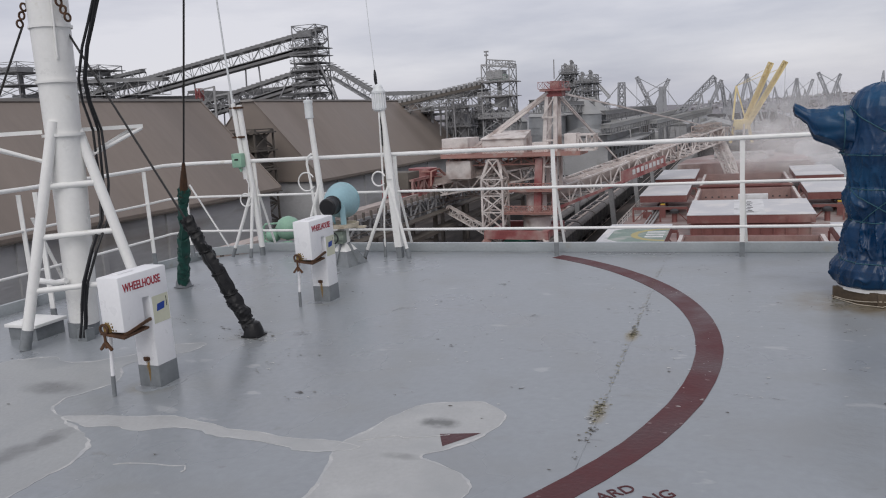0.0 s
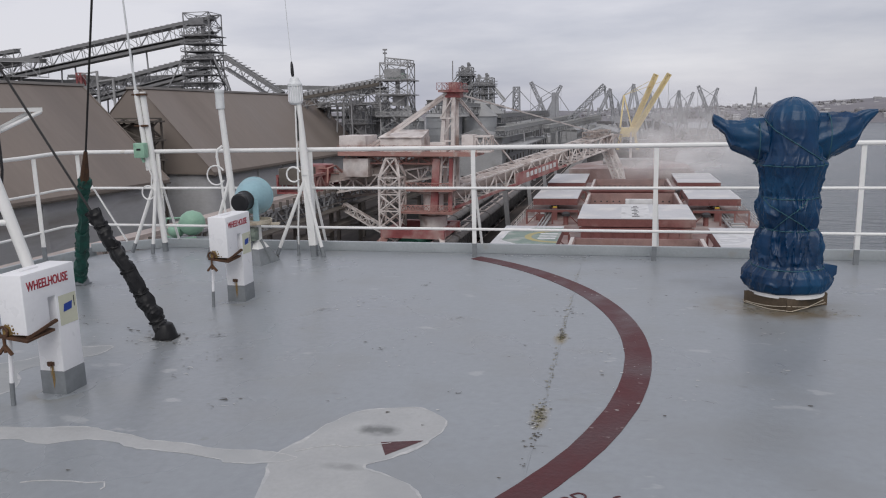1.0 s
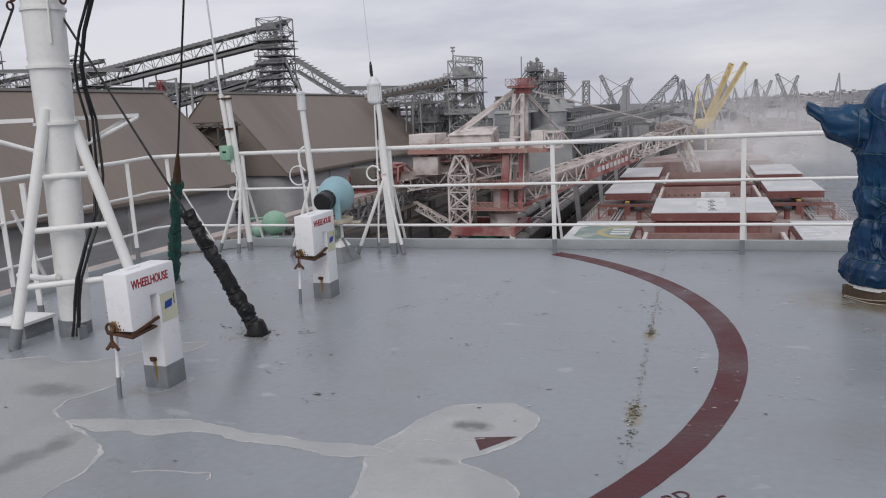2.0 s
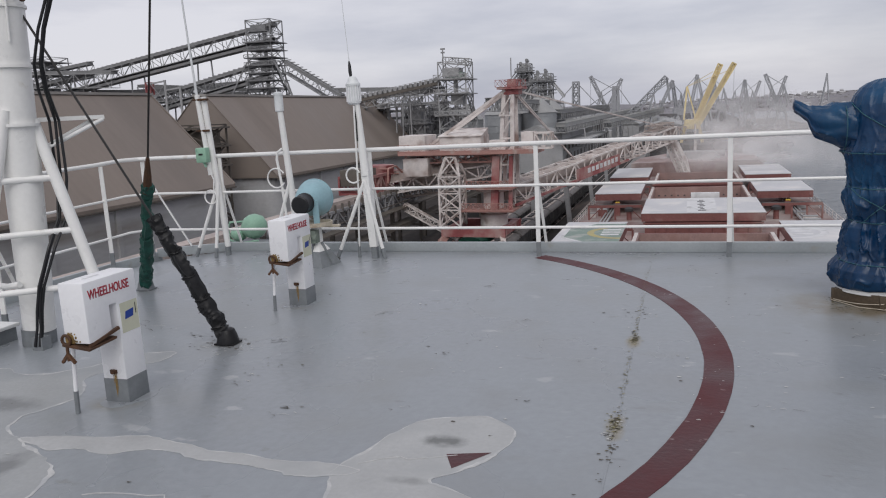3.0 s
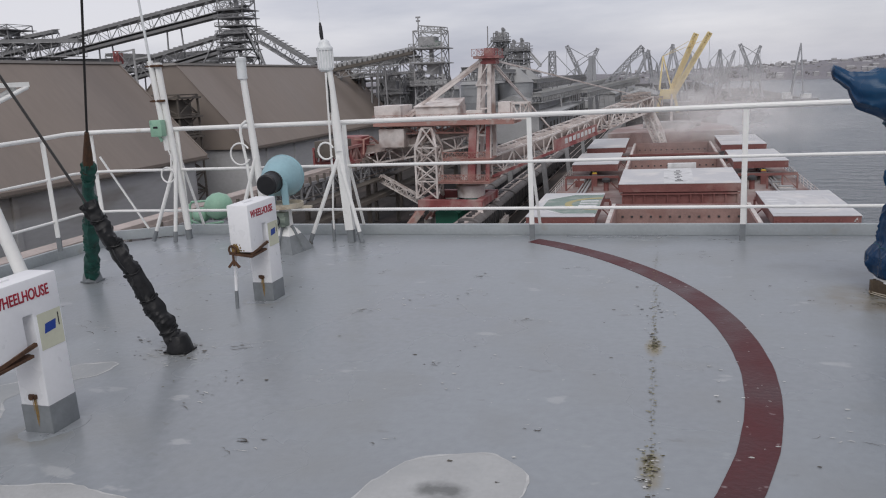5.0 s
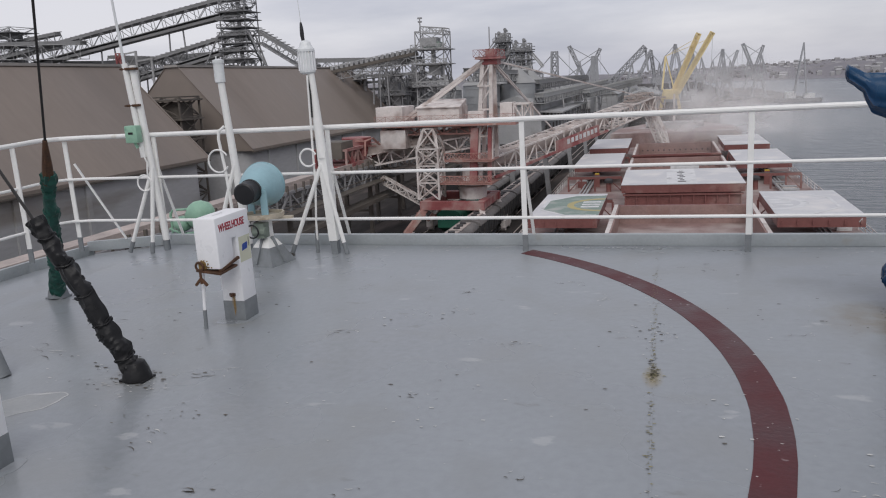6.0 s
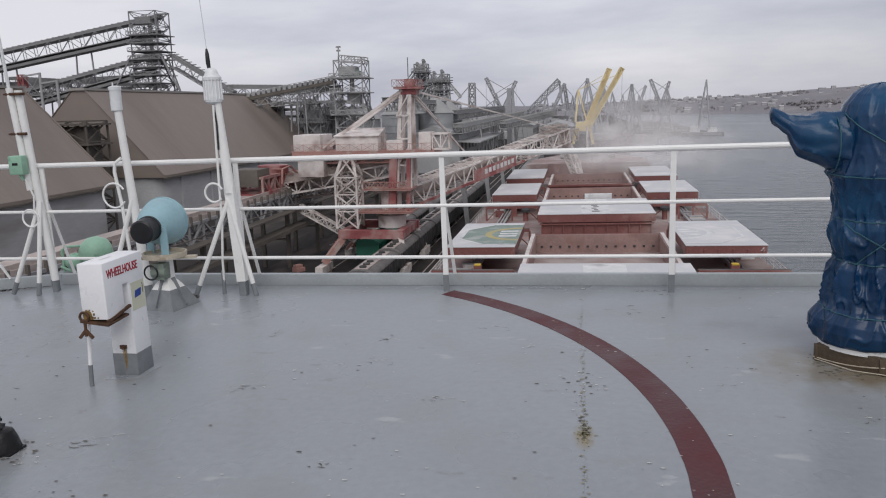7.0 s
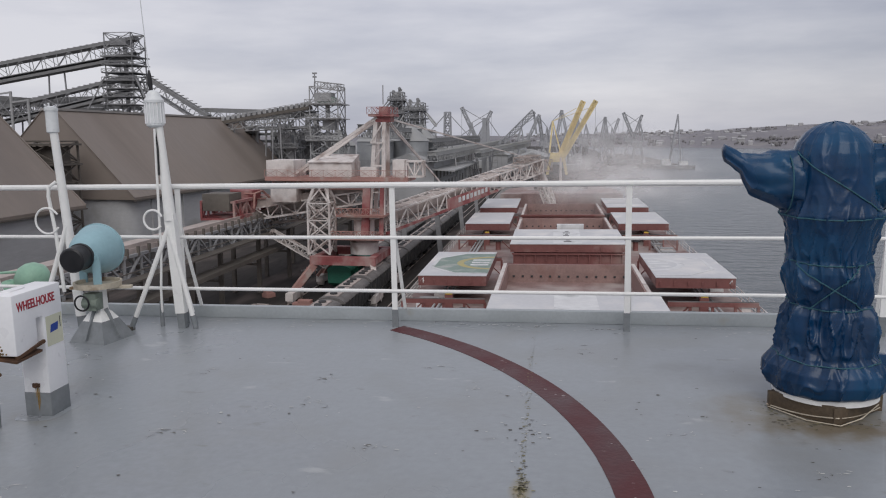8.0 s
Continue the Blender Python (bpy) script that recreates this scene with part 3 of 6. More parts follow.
def vent_head(at):
    v = thing("gooseneck_ventilator", "white gooseneck ventilator with red WHEELHOUSE lettering, grey foot and rust stains", "ventilator", at, group="wheelhouse ventilators")
    # origin: middle of the pillar's foot
    part("pillar", Geo().span(-0.075, 0.075, -0.08, 0.08, 0.132, 0.56), "vent_white", v, bevel=0.004)
    head = part("head", folded_head(), "vent_white", v, bevel=0.010)
    part("lid_plate", Geo().box((-0.02, -0.16, 0.7185), (0.05, 0.12, 0.006)), "vent_white", head)
    part("foot", Geo().span(-0.077, 0.077, -0.082, 0.082, 0.0, 0.133), "foot", v, "grey painted foot", bevel=0.003)
    lettering("WHEELHOUSE", 0.068, Matrix.Translation((0.078, -0.125, 0.645)) @ pose(0, 0, 0, 90, 0, 90), "red_ink", v, squeeze=0.68, bold=0.0009)
    st = part("sticker", Geo().span(0.0755, 0.0768, -0.062, 0.072, 0.385, 0.565), "cream", v, "cream sticker with a blue print")
    part("print", Geo().add([(0.0775, -0.035, 0.455), (0.0775, 0.03, 0.462), (0.0775, 0.038, 0.505), (0.0775, -0.026, 0.498)], [(0, 1, 2, 3)]), "blue_ink", st, smooth=0)
    part("print_mark", Geo().add([(0.0775, 0.05, 0.47), (0.0775, 0.056, 0.47), (0.0775, 0.056, 0.53), (0.0775, 0.05, 0.53)], [(0, 1, 2, 3)]), "cable", st, smooth=0)
    flap = part("closing_flap", Geo().box((0.0, -0.22, 0.388), (0.17, 0.20, 0.012), Euler((0.05, 0.12, 0)).to_matrix()).bar((0.07, -0.30, 0.39), (0.085, -0.10, 0.43), 0.016), "rust", v, "rusted closing flap")
    part("wing_nut", Geo().ring((-0.06, -0.315, 0.42), 0.026, 0.008, "y", 12, 6).tube((-0.06, -0.315, 0.40), (-0.06, -0.315, 0.31), 0.008).bar((-0.1, -0.315, 0.30), (-0.06, -0.315, 0.345), 0.014).bar((-0.02, -0.315, 0.30), (-0.06, -0.315, 0.345), 0.014), "rust", flap)
    rod = part("support_rod", Geo().tube((-0.10, -0.26, 0.12), (-0.085, -0.25, 0.385), 0.011), "vent_white", v)
    part("rod_foot", Geo().tube((-0.105, -0.262, 0.0), (-0.10, -0.26, 0.125), 0.0125), "foot", rod)
    part("drain_stub", Geo().tube((0.0, -0.08, 0.175), (0.0, -0.10, 0.175), 0.012).box((0, -0.085, 0.175), (0.04, 0.012, 0.02)), "rust", v, "rusty drain stub")
    g = Geo()
    for k, (x, w, z0) in enumerate(((0.004, 0.008, 0.03), (0.013, 0.004, 0.06), (-0.006, 0.003, 0.09))):
        g.add([(x - w / 2, -0.0835, 0.17), (x + w / 2, -0.0835, 0.17), (x + w * .8, -0.0835, z0 + .03), (x, -0.0835, z0), (x - w * .5, -0.0835, z0 + .04)], [(0, 1, 2, 3, 4)])
    part("rust_streaks", g, "rust_streak", v, "orange rust streaks", smooth=0)
    halo = Geo()
    for k in range(26):
        a, q = k * 2.4, 0.012 + 0.0022 * k
        x, z, w = -0.045 + q * math.cos(a) * 1.1, 0.425 + abs(q * math.sin(a)) * 0.8 - 0.02, 0.010 - 0.0002 * k
        if abs(x) < 0.066:
            halo.add([(x - w, -0.3062, z), (x - w * .3, -0.3062, z - w * .8), (x + w, -0.3062, z - w * .2), (x + w * .6, -0.3062, z + w), (x - w * .5, -0.3062, z + w * .7)], [(0, 1, 2, 3, 4)])
    part("rust_bloom", halo, "rust_streak", v, "rust bloom round the wing nut", smooth=0)
    g = Geo().add([(-0.07, -0.3065, 0.402), (-0.01, -0.3065, 0.402), (-0.02, -0.3065, 0.445), (-0.05, -0.3065, 0.46), (-0.072, -0.3065, 0.43)], [(0, 1, 2, 3, 4)])
    part("rust_stain", g, "rust_streak", v, smooth=0)
    return v


vent_head((-1.571, -4.0, 0))
vent_head((-1.561, -1.95, 0))

# ---- binnacle under its cover ----
def along(a, b, t):
    return Vector(a) + (Vector(b) - Vector(a)) * t


binn = thing("covered_binnacle", "magnetic compass binnacle wrapped in a tied blue tarpaulin cover", "binnacle", (2.645, -1.485, 0))
CORNER = [(-0.285, -0.045), (-0.03, -0.285), (0.265, -0.03), (0.0, 0.235)]
for k in range(4):
    p0, p1 = Vector((*CORNER[k], 0.048)), Vector((*CORNER[(k + 1) % 4], 0.048))
    d = (p1 - p0).normalized() * 0.012
    part("base_board", Geo().bar(p0 + d, p1 - d, 0.026, 0.094 - 0.008 * (k % 2)), "wood", binn, bevel=0.004)
    part("corner_block", Geo().bar(p0 * 0.97 - Vector((0, 0, .047)), p0 * 0.97 + Vector((0, 0, .045)), 0.04), "wood", binn, bevel=0.004)
part("base_ring", Geo().lathe([(0.0, 0.085), (0.262, 0.085), (0.262, 0.122), (0.0, 0.122)], 40), "white", binn)
pts = [Vector((*CORNER[k % 4], 0)) * 1.06 + Vector((0, 0, 0.045 if k % 2 else 0.02)) for k in range(5)]
part("base_cord", Geo().path([along(a, b, t / 6) - Vector((0, 0, .016 * math.sin(math.pi * t / 6))) for a, b in zip(pts, pts[1:]) for t in range(7)], 0.0035, 6), "plate", binn, "frayed pale cord")
pts = [Vector((-0.30, -0.06, .012)), Vector((-0.16, -0.24, .008)), Vector((-0.02, -0.31, .010)), Vector((0.10, -0.25, .03)), Vector((0.24, -0.09, .05))]
part("loose_cord", Geo().path(pts, 0.003, 6), "plate", binn)
PROFILE = [(0.268, 0.105), (0.298, 0.13), (0.316, 0.19), (0.306, 0.24), (0.272, 0.285), (0.246, 0.315), (0.234, 0.38), (0.234, 0.44), (0.224, 0.53), (0.200, 0.575), (0.212, 0.63), (0.224, 0.70), (0.222, 0.75), (0.206, 0.815), (0.214, 0.88), (0.232, 0.96), (0.252, 1.02), (0.252, 1.045), (0.235, 1.10), (0.219, 1.2), (0.215, 1.29), (0.206, 1.35), (0.187, 1.405), (0.15, 1.452), (0.105, 1.483), (0.055, 1.502), (0.012, 1.508)]


def tarp_radius(z, a):
    for (r0, z0), (r1, z1) in zip(PROFILE, PROFILE[1:]):
        if z <= z1:
            t = (z - z0) / (z1 - z0)
            r = r0 + (r1 - r0) * t
            break
    else:
        r = 0.01
    ca, sa = math.cos(a), math.sin(a)
    amp = 0.15
    for lo, hi, k in ((0.115, 0.30, 0.7), (0.30, 0.575, 1.0), (0.575, 0.805, 0.6), (0.805, 1.04, 0.6), (1.04, 1.45, 0.22)):
        if lo <= z <= hi:
            amp = k * math.sin(math.pi * (z - lo) / (hi - lo)) ** 0.5
    w = noise.noise_vector(Vector((ca * 2, sa * 2, z * 3))) * 0.4
    fold = noise.noise(Vector((ca * 2.6, sa * 2.6, z * 3.2))) * 0.05
    crease = 0.028 * max(0, 1 - abs(noise.noise(Vector((ca * 2.0 + w.x, sa * 2.0 + w.y, z * 2.6 + w.z)))) * 5.0) ** 1.6
    sharp = 0.016 * max(0, 1 - abs(noise.noise(Vector((ca * 3.4 + w.y, sa * 3.4 - w.x, z * 5.2 + 7)))) * 6.5) ** 1.3
    gather = 0.0
    for zt in (0.30, 0.575, 0.805, 1.04):
        reach = 0.035 + 0.06 * max(0, noise.noise(Vector((ca * 2, sa * 2, zt * 5))) + .3)
        near = math.exp(-abs(z - zt) / reach)
        gather += near * (0.022 * max(0, 1 - abs(noise.noise(Vector((ca * 3.1 + w.x, sa * 3.1, zt * 9 + z * 2.5)))) * 4.5) ** 1.2 - 0.007)
    return r + amp * (fold + crease + sharp - 0.010) + gather - 0.011


rings = []
for i in range(230):
    z = 0.115 + (1.508 - 0.115) * i / 229
    rings.append([(tarp_radius(z, a) * math.cos(a) - 0.021 * z, tarp_radius(z, a) * math.sin(a), z + 0.008 * noise.noise(Vector((math.cos(a) * 3, math.sin(a) * 3, z * 3)))) for a in (2 * math.pi * k / 260 for k in range(260))])
cover = part("cover", Geo().ringed(rings), "tarp", binn, "creased blue tarpaulin", smooth=60)


def tarp_arm(sign):
    st = [(0.10, 1.20, .18, .15), (0.24, 1.215, .15, .13), (0.36, 1.235, .125, .11), (0.43, 1.255, .105, .085), (0.455, 1.275, .08, .07), (0.475, 1.305, .054, .055), (0.52, 1.335, .048, .048), (0.56, 1.36, .044, .044), (0.57, 1.365, .02, .02)]
    if sign > 0:
        st = [(0.10, 1.21, .18, .15), (0.24, 1.225, .165, .125), (0.36, 1.25, .145, .10), (0.44, 1.275, .12, .07), (0.465, 1.30, .105, .055), (0.49, 1.335, .075, .035), (0.53, 1.37, .045, .022), (0.585, 1.40, .012, .008)]
    fine = []
    for (a, b) in zip(st, st[1:]):
        for k in range(6):
            fine.append([a[j] + (b[j] - a[j]) * k / 6 for j in range(4)])
    fine.append(list(st[-1]))
    rings = []
    for d, cz, h, w in fine:
        ring = []
        for k in range(64):
            a = 2 * math.pi * k / 64
            f = 1 + 0.10 * noise.noise(Vector((d * 4, math.cos(a) * 2.2, math.sin(a) * 2.2 + sign))) + 0.16 * max(0, 1 - 3 * abs(noise.noise(Vector((d * 4, math.cos(a) * 1.6 + 5, math.sin(a) * 1.6 + sign))))) ** 2 - 0.06
            ring.append((sign * d * 0.955 - 0.026, w * f * math.cos(a), cz + h * f * math.sin(a)))
        rings.append(ring)
    return Geo().ringed(rings)


part("arm_cover", tarp_arm(-1), "tarp", binn, smooth=60)
part("arm_cover", tarp_arm(1), "tarp", binn, smooth=60)


def cord_loop(zf, a0=0.0, a1=360.0):
    pts = []
    for k in range(61):
        a = radians(a0 + (a1 - a0) * k / 60)
        z = zf(k / 60)
        r = tarp_radius(z, a) + 0.004
        pts.append((r * math.cos(a) - 0.021 * z, r * math.sin(a), z))
    return Geo().path(pts, 0.0035, 6)


for z in (1.04, 0.805, 0.575, 0.30):
    part("tie_cord", cord_loop(lambda t, z=z: z + 0.01 * math.sin(6.28 * t)), "cord", binn)
part("tie_cord", cord_loop(lambda t: 1.36 - 0.32 * t, 200, 330), "cord", binn)
part("tie_cord", cord_loop(lambda t: 0.80 - 0.24 * t, 205, 310), "cord", binn)
part("tie_cord", cord_loop(lambda t: 0.56 + 0.24 * t, 225, 300), "cord", binn)
part("tie_cord", Geo().ring((-0.255, 0, 1.2), 0.158, 0.0035, "x", 40, 6), "cord", binn)
part("tie_cord", Geo().ring((0.205, 0, 1.22), 0.172, 0.0035, "x", 40, 6), "cord", binn)
part("cover_flap", Geo().add([(0.25, -0.12, 0.2), (0.325, -0.06, 0.235), (0.33, -0.05, 0.30), (0.22, -0.08, 0.32), (0.25, -0.06, 0.2), (0.315, -0.01, 0.235), (0.32, 0.0, 0.29), (0.22, -0.02, 0.32)],
                             [(0, 1, 2, 3), (7, 6, 5, 4), (0, 4, 5, 1), (1, 5, 6, 2), (2, 6, 7, 3), (3, 7, 4, 0)]), "tarp", binn, bevel=0.006)

# ---- signal mast ----
mast = thing("signal_mast", "thick white signal mast with ladder legs and crossarm", "mast", (-2.925, -3.2, 0))
part("mast_tube", Geo().path([(-0.045, 0, 0.10), (0.02, 0, 1.3), (0.058, 0, 2.5), (0.215, 0, 7.5)], [0.106, 0.121, 0.138, 0.138], 32), "white", mast)
part("mast_foot", Geo().tube((-0.06, 0, 0), (-0.054, 0, 0.12), 0.112, n=32).box((0.08, -0.12, 0.045), (0.09, 0.08, 0.09)), "foot", mast, "grey painted foot")
for z in (1.52, 1.9, 2.28):
    part("band", Geo().lathe([(0.11, z - 0.010), (0.146, z - 0.010), (0.146, z + 0.010), (0.11, z + 0.010)], 32, (0.026 + (z - 1.5) * 0.034, 0, 0)), "white", mast)
L1, L1T = (-0.20, -0.42, 0.0), (0.06, -0.11, 1.62)
L2, L2T = (0.55, 0.10, 0.0), (0.105, 0.06, 1.55)


for a, b in ((L1, L1T), (L2, L2T)):
    leg = part("leg", Geo().tube(along(a, b, 0.09), b, 0.038, n=16), "white", mast)
    part("leg_foot", Geo().tube(a, along(a, b, 0.09), 0.040, n=16), "foot", leg, "grey painted foot")
for z in (0.42, 0.80, 1.16):
    part("rung", Geo().tube(along(L1, L1T, z / 1.62), along(L2, L2T, z / 1.55), 0.022, n=12), "white", mast)
for ex, ey in ((0.34, 0.46), (-0.47, -0.52)):
    end, d = Vector((ex, ey, 1.55)), Vector((ex, ey, 0)).normalized()
    arm = part("crossarm", Geo().bar(d * 0.12 + Vector((0, 0, 1.55)), end, 0.06, 0.028), "white", mast)
    sd_ = Vector((-d.y, d.x, 0)) * 0.05
    for k in (-1, 1):
        part("strut", Geo().tube(end - d * (0.04 + 0.03 * k) + sd_ * k * .4 - Vector((0, 0, .015)), d * 0.14 + sd_ * k + Vector((0, 0, 1.34)), 0.014), "white", arm)
part("pipe_run", Geo().path([(-0.5, -0.02, 0.43), (-0.12, -0.14, 0.44), (0.0, -0.15, 0.46)], 0.022, 10), "white", mast)
part("light_bracket", Geo().span(-0.62, -0.05, -0.16, 0.14, 2.56, 2.60).tube((-0.35, 0, 2.6), (-0.35, 0, 2.75), 0.08), "white", mast)
CABLE = [(0.09, -0.17, 0.03), (0.115, -0.16, 0.15), (0.135, -0.16, 0.28), (0.18, -0.16, 0.45), (0.25, -0.10, 0.70), (0.215, 0.06, 0.88), (0.20, 0.13, 1.15), (0.19, 0.15, 1.54), (0.33, -0.05, 1.74), (0.41, -0.14, 1.89), (0.485, -0.15, 2.10), (0.56, -0.15, 2.25), (0.63, -0.15, 2.40), (0.70, -0.15, 3.2), (0.68, -0.1, 6.0)]
for k in range(3):
    pts = []
    for a, b in zip(CABLE, CABLE[1:]):
        for t in range(5):
            q = along(a, b, t / 5)
            pts.append(q + Vector((0.02 * (k - 1) + 0.012 * math.sin(q.z * 3.1 + k * 2.1), 0.012 * k, 0)))
    part("cable", Geo().path(pts, 0.0095, 8), "cable", mast, "black cable")
for s in (-1, 1):
    ch = Geo()
    for k in range(3):
        ch.ring((0.06 + s * (0.165 + 0.03 * k), -0.06, 2.43 - 0.055 * k), 0.026, 0.008, "y" if k % 2 else "x", 14, 6)
    part("shackle", ch, "rust", mast, "rusty shackle chain")
part("stay_rod", Geo().tube((0.22, -0.1, 2.7), (0.16, -0.08, 2.05), 0.008), "white", mast)

locker = thing("low_step_box", "low white steel step box beside the mast", "box", (-3.36, -3.35, 0))
part("body", Geo().span(-0.16, 0.12, -0.06, 0.2, 0.0, 0.10), "foot", locker)
part("lid", Geo().span(-0.18, 0.14, -0.08, 0.22, 0.10, 0.125), "white", locker, bevel=0.004)


def wrapped(name, label, base, top, wire_top, r, mat):
    t = thing(name, label, "stay", base)
    b, tp = Vector((0, 0, 0)), Vector(top) - Vector(base)
    side = tp.normalized().orthogonal().normalized()
    up = tp.normalized().cross(side)
    rings = []
    for k in range(141):
        s = k / 140
        c = tp * s + noise.noise_vector(Vector((s * 7, base[0], 2))) * 0.016 + Vector((0, 0, 0.02))
        lump = 1.12 - 0.25 * s + 0.26 * noise.noise(Vector((s * 13, 5, base[1])))
        ring = []
        for q in range(22):
            a = 2 * math.pi * q / 22
            v = Vector((math.cos(a) * 1.6, math.sin(a) * 1.6, s * 7 + 0.9 * math.sin(a + s * 9)))
            f = lump * (1 + 0.34 * max(0, 1 - 3.0 * abs(noise.noise(v))) ** 2 - 0.10 + 0.10 * noise.noise(v * 3.1))
            ring.append(c + (side * math.cos(a) + up * math.sin(a)) * r * f)
        rings.append(ring)
    part("wrapping", Geo().ringed(rings), mat, t, smooth=60)
    for s0 in (0.12, 0.34, 0.52, 0.71, 0.88):
        loop = [tp * (s0 + 0.012 * math.sin(q * 1.0)) + Vector((0, 0, .02)) + (side * math.cos(q * .45) + up * math.sin(q * .45)) * r * (1.2 - .25 * s0) for q in range(30)]
        part("lashing", Geo().path(loop, 0.004, 5), mat, t)
    part("deck_pad", Geo().box((0, 0, 0.006), (0.15, 0.11, 0.012)).lathe([(0.078, 0.008), (0.066, 0.06), (0.05, 0.10), (0.03, 0.11)], 16), "foot" if mat != "black_wrap" else "black_wrap", t, bevel=0.002)
    part("wire", Geo().path([tp * 0.97, Vector(wire_top) - Vector(base)], 0.008, 8), "wire", t, "dark greased wire rope")
    return t


wrapped("mast_stay", "mast stay with its lower end wrapped in black sheeting", (-1.56, -3.03, 0), (-1.985, -3.09, 0.86), (-2.80, -3.16, 2.30), 0.047, "black_wrap")
gs = wrapped("mast_stay", "mast stay with its lower end wrapped in green sheeting", (-3.32, -1.64, 0), (-2.83, -2.06, 0.98), (0.2, -4.65, 7.0), 0.048, "green_wrap")
part("rusty_end", Geo().path([(0.465, -0.40, 0.93), (0.53, -0.455, 1.06), (0.61, -0.525, 1.22)], [0.04, 0.032, 0.014], 10), "rust", gs, "rusty turnbuckle end")
port_stay = thing("mast_stay", "dark wire stay running outboard from the mast", "stay", (-3.07, -3.26, 2.30))
part("wire", Geo().tube((0, 0, 0), (-0.55, -0.25, -1.2), 0.008), "wire", port_stay)


# ---- poles at the front rail ----
def pole_legs(feet, head, p):
    for f in feet:
        leg = part("leg", Geo().path([along(f, head, 0.13), along(f, head, 0.92), head], 0.019, 10), "white", p)
        part("leg_foot", Geo().tube(f, along(f, head, 0.13), 0.021), "foot", leg, "grey painted foot")


p1 = thing("antenna_pole", "white antenna pole with legs, clamps and a mint green junction box", "antenna", (-3.53, -0.04, 0))
part("pole", Geo().tube((0.05, 0, 0.1), (-0.06, 0, 1.74), 0.032, n=14).tube((-0.05, -0.03, 0.9), (-0.118, -0.03, 1.76), 0.027, n=12), "white", p1)
part("pole_foot", Geo().tube((0.045, 0, 0), (0.04, 0, 0.11), 0.028, n=14), "foot", p1)
part("whip", Geo().path([(-0.115, -0.03, 1.7), (-0.15, -0.03, 2.3), (-0.26, -0.03, 4.6)], [0.014, 0.011, 0.006], 8), "lens", p1, "pale grey whip antenna")
for z in (1.71, 1.38):
    part("clamp", Geo().box((-0.075, -0.02, z), (0.13, 0.07, 0.022)).tube((-0.16, -0.05, z), (0.0, -0.05, z), 0.008), "rust", p1, "rusty clamp")
jb = part("junction_box", Geo().box((-0.09, -0.08, 1.12), (0.13, 0.08, 0.16)), "mint", p1, "mint green junction box", bevel=0.012)
part("label_plate", Geo().box((-0.09, -0.1215, 1.13), (0.05, 0.003, 0.02)), "cable", jb)
part("gland", Geo().tube((-0.09, -0.08, 1.05), (-0.07, -0.07, 0.99), 0.014), "mint", jb)
pole_legs([(-0.30, -0.10, 0), (-0.02, -0.14, 0)], Vector((0.02, -0.02, 0.80)), p1)
part("cable_loop", Geo().ring((-0.06, -0.06, 0.66), 0.075, 0.008, "y", 24, 8).path([(-0.05, -0.07, 1.0), (0.0, -0.06, 0.85), (-0.02, -0.06, 0.7)], 0.008), "white", p1)

p2 = thing("lamp_pole", "white pole with a small cylindrical white lamp and legs", "lamp", (-2.56, -0.2, 0))
part("pole", Geo().tube((0.06, 0, 0.1), (-0.03, 0, 1.55), 0.040, 0.030, n=14), "white", p2)
part("pole_foot", Geo().tube((0.066, 0, 0), (0.06, 0, 0.11), 0.034, n=14), "foot", p2)
part("lamp", Geo().lathe([(0.03, 1.53), (0.045, 1.54), (0.045, 1.70), (0.05, 1.70), (0.05, 1.725), (0.02, 1.735)], 20, (-0.035, 0, 0)).tube((-0.05, 0, 1.73), (-0.05, 0, 1.76), 0.006), "lens", p2, "white cylindrical lamp housing")
pole_legs([(-0.24, -0.12, 0), (0.0, 0.12, 0)], Vector((0.02, -0.02, 0.82)), p2)
part("side_pipe", Geo().path([(-0.03, -0.05, 0.3), (-0.06, -0.05, 0.8), (-0.09, -0.05, 1.05), (-0.08, -0.05, 1.12), (-0.03, -0.03, 1.16)], 0.014, 8), "white", p2)
part("cable_loop", Geo().ring((-0.11, -0.06, 0.86), 0.10, 0.008, "y", 26, 8, 30, 330), "white", p2)

p3 = thing("beacon_pole", "white tripod pole with a ribbed white strobe beacon and whip antenna", "beacon", (-1.70, -0.14, 0))
part("pole", Geo().bar((0.02, 0, 0.12), (-0.02, 0, 0.9), 0.078, 0.06).path([(-0.02, 0, 0.85), (-0.06, 0, 1.57)], [0.045, 0.03], 14), "white", p3)
part("pole_foot", Geo().bar((0.026, 0, 0), (0.02, 0, 0.13), 0.06, 0.055), "foot", p3)
bea = part("beacon", Geo().lathe([(0.045, 1.56), (0.066, 1.575), (0.068, 1.60), (0.065, 1.74), (0.073, 1.745), (0.073, 1.765), (0.056, 1.785), (0.05, 1.80), (0.044, 1.82), (0.026, 1.835), (0.004, 1.84)], 28, (-0.085, 0, 0)), "lens", p3, "ribbed white strobe beacon")
g = Geo()
for k in range(16):
    a = 2 * math.pi * k / 16
    g.tube((-0.085 + 0.070 * math.cos(a), 0.070 * math.sin(a), 1.59), (-0.085 + 0.068 * math.cos(a), 0.068 * math.sin(a), 1.745), 0.005, n=5)
part("guard_ribs", g, "vent_white", bea)
part("whip_base", Geo().path([(-0.10, 0, 1.83), (-0.105, 0, 1.88), (-0.106, 0, 1.94), (-0.108, 0, 1.985)], [0.014, 0.018, 0.016, 0.008], 8), "cable", p3, "black whip antenna base")
part("whip", Geo().path([(-0.105, 0, 1.95), (-0.13, 0, 2.4), (-0.17, 0, 3.4)], 0.0035, 6), "lens", p3)
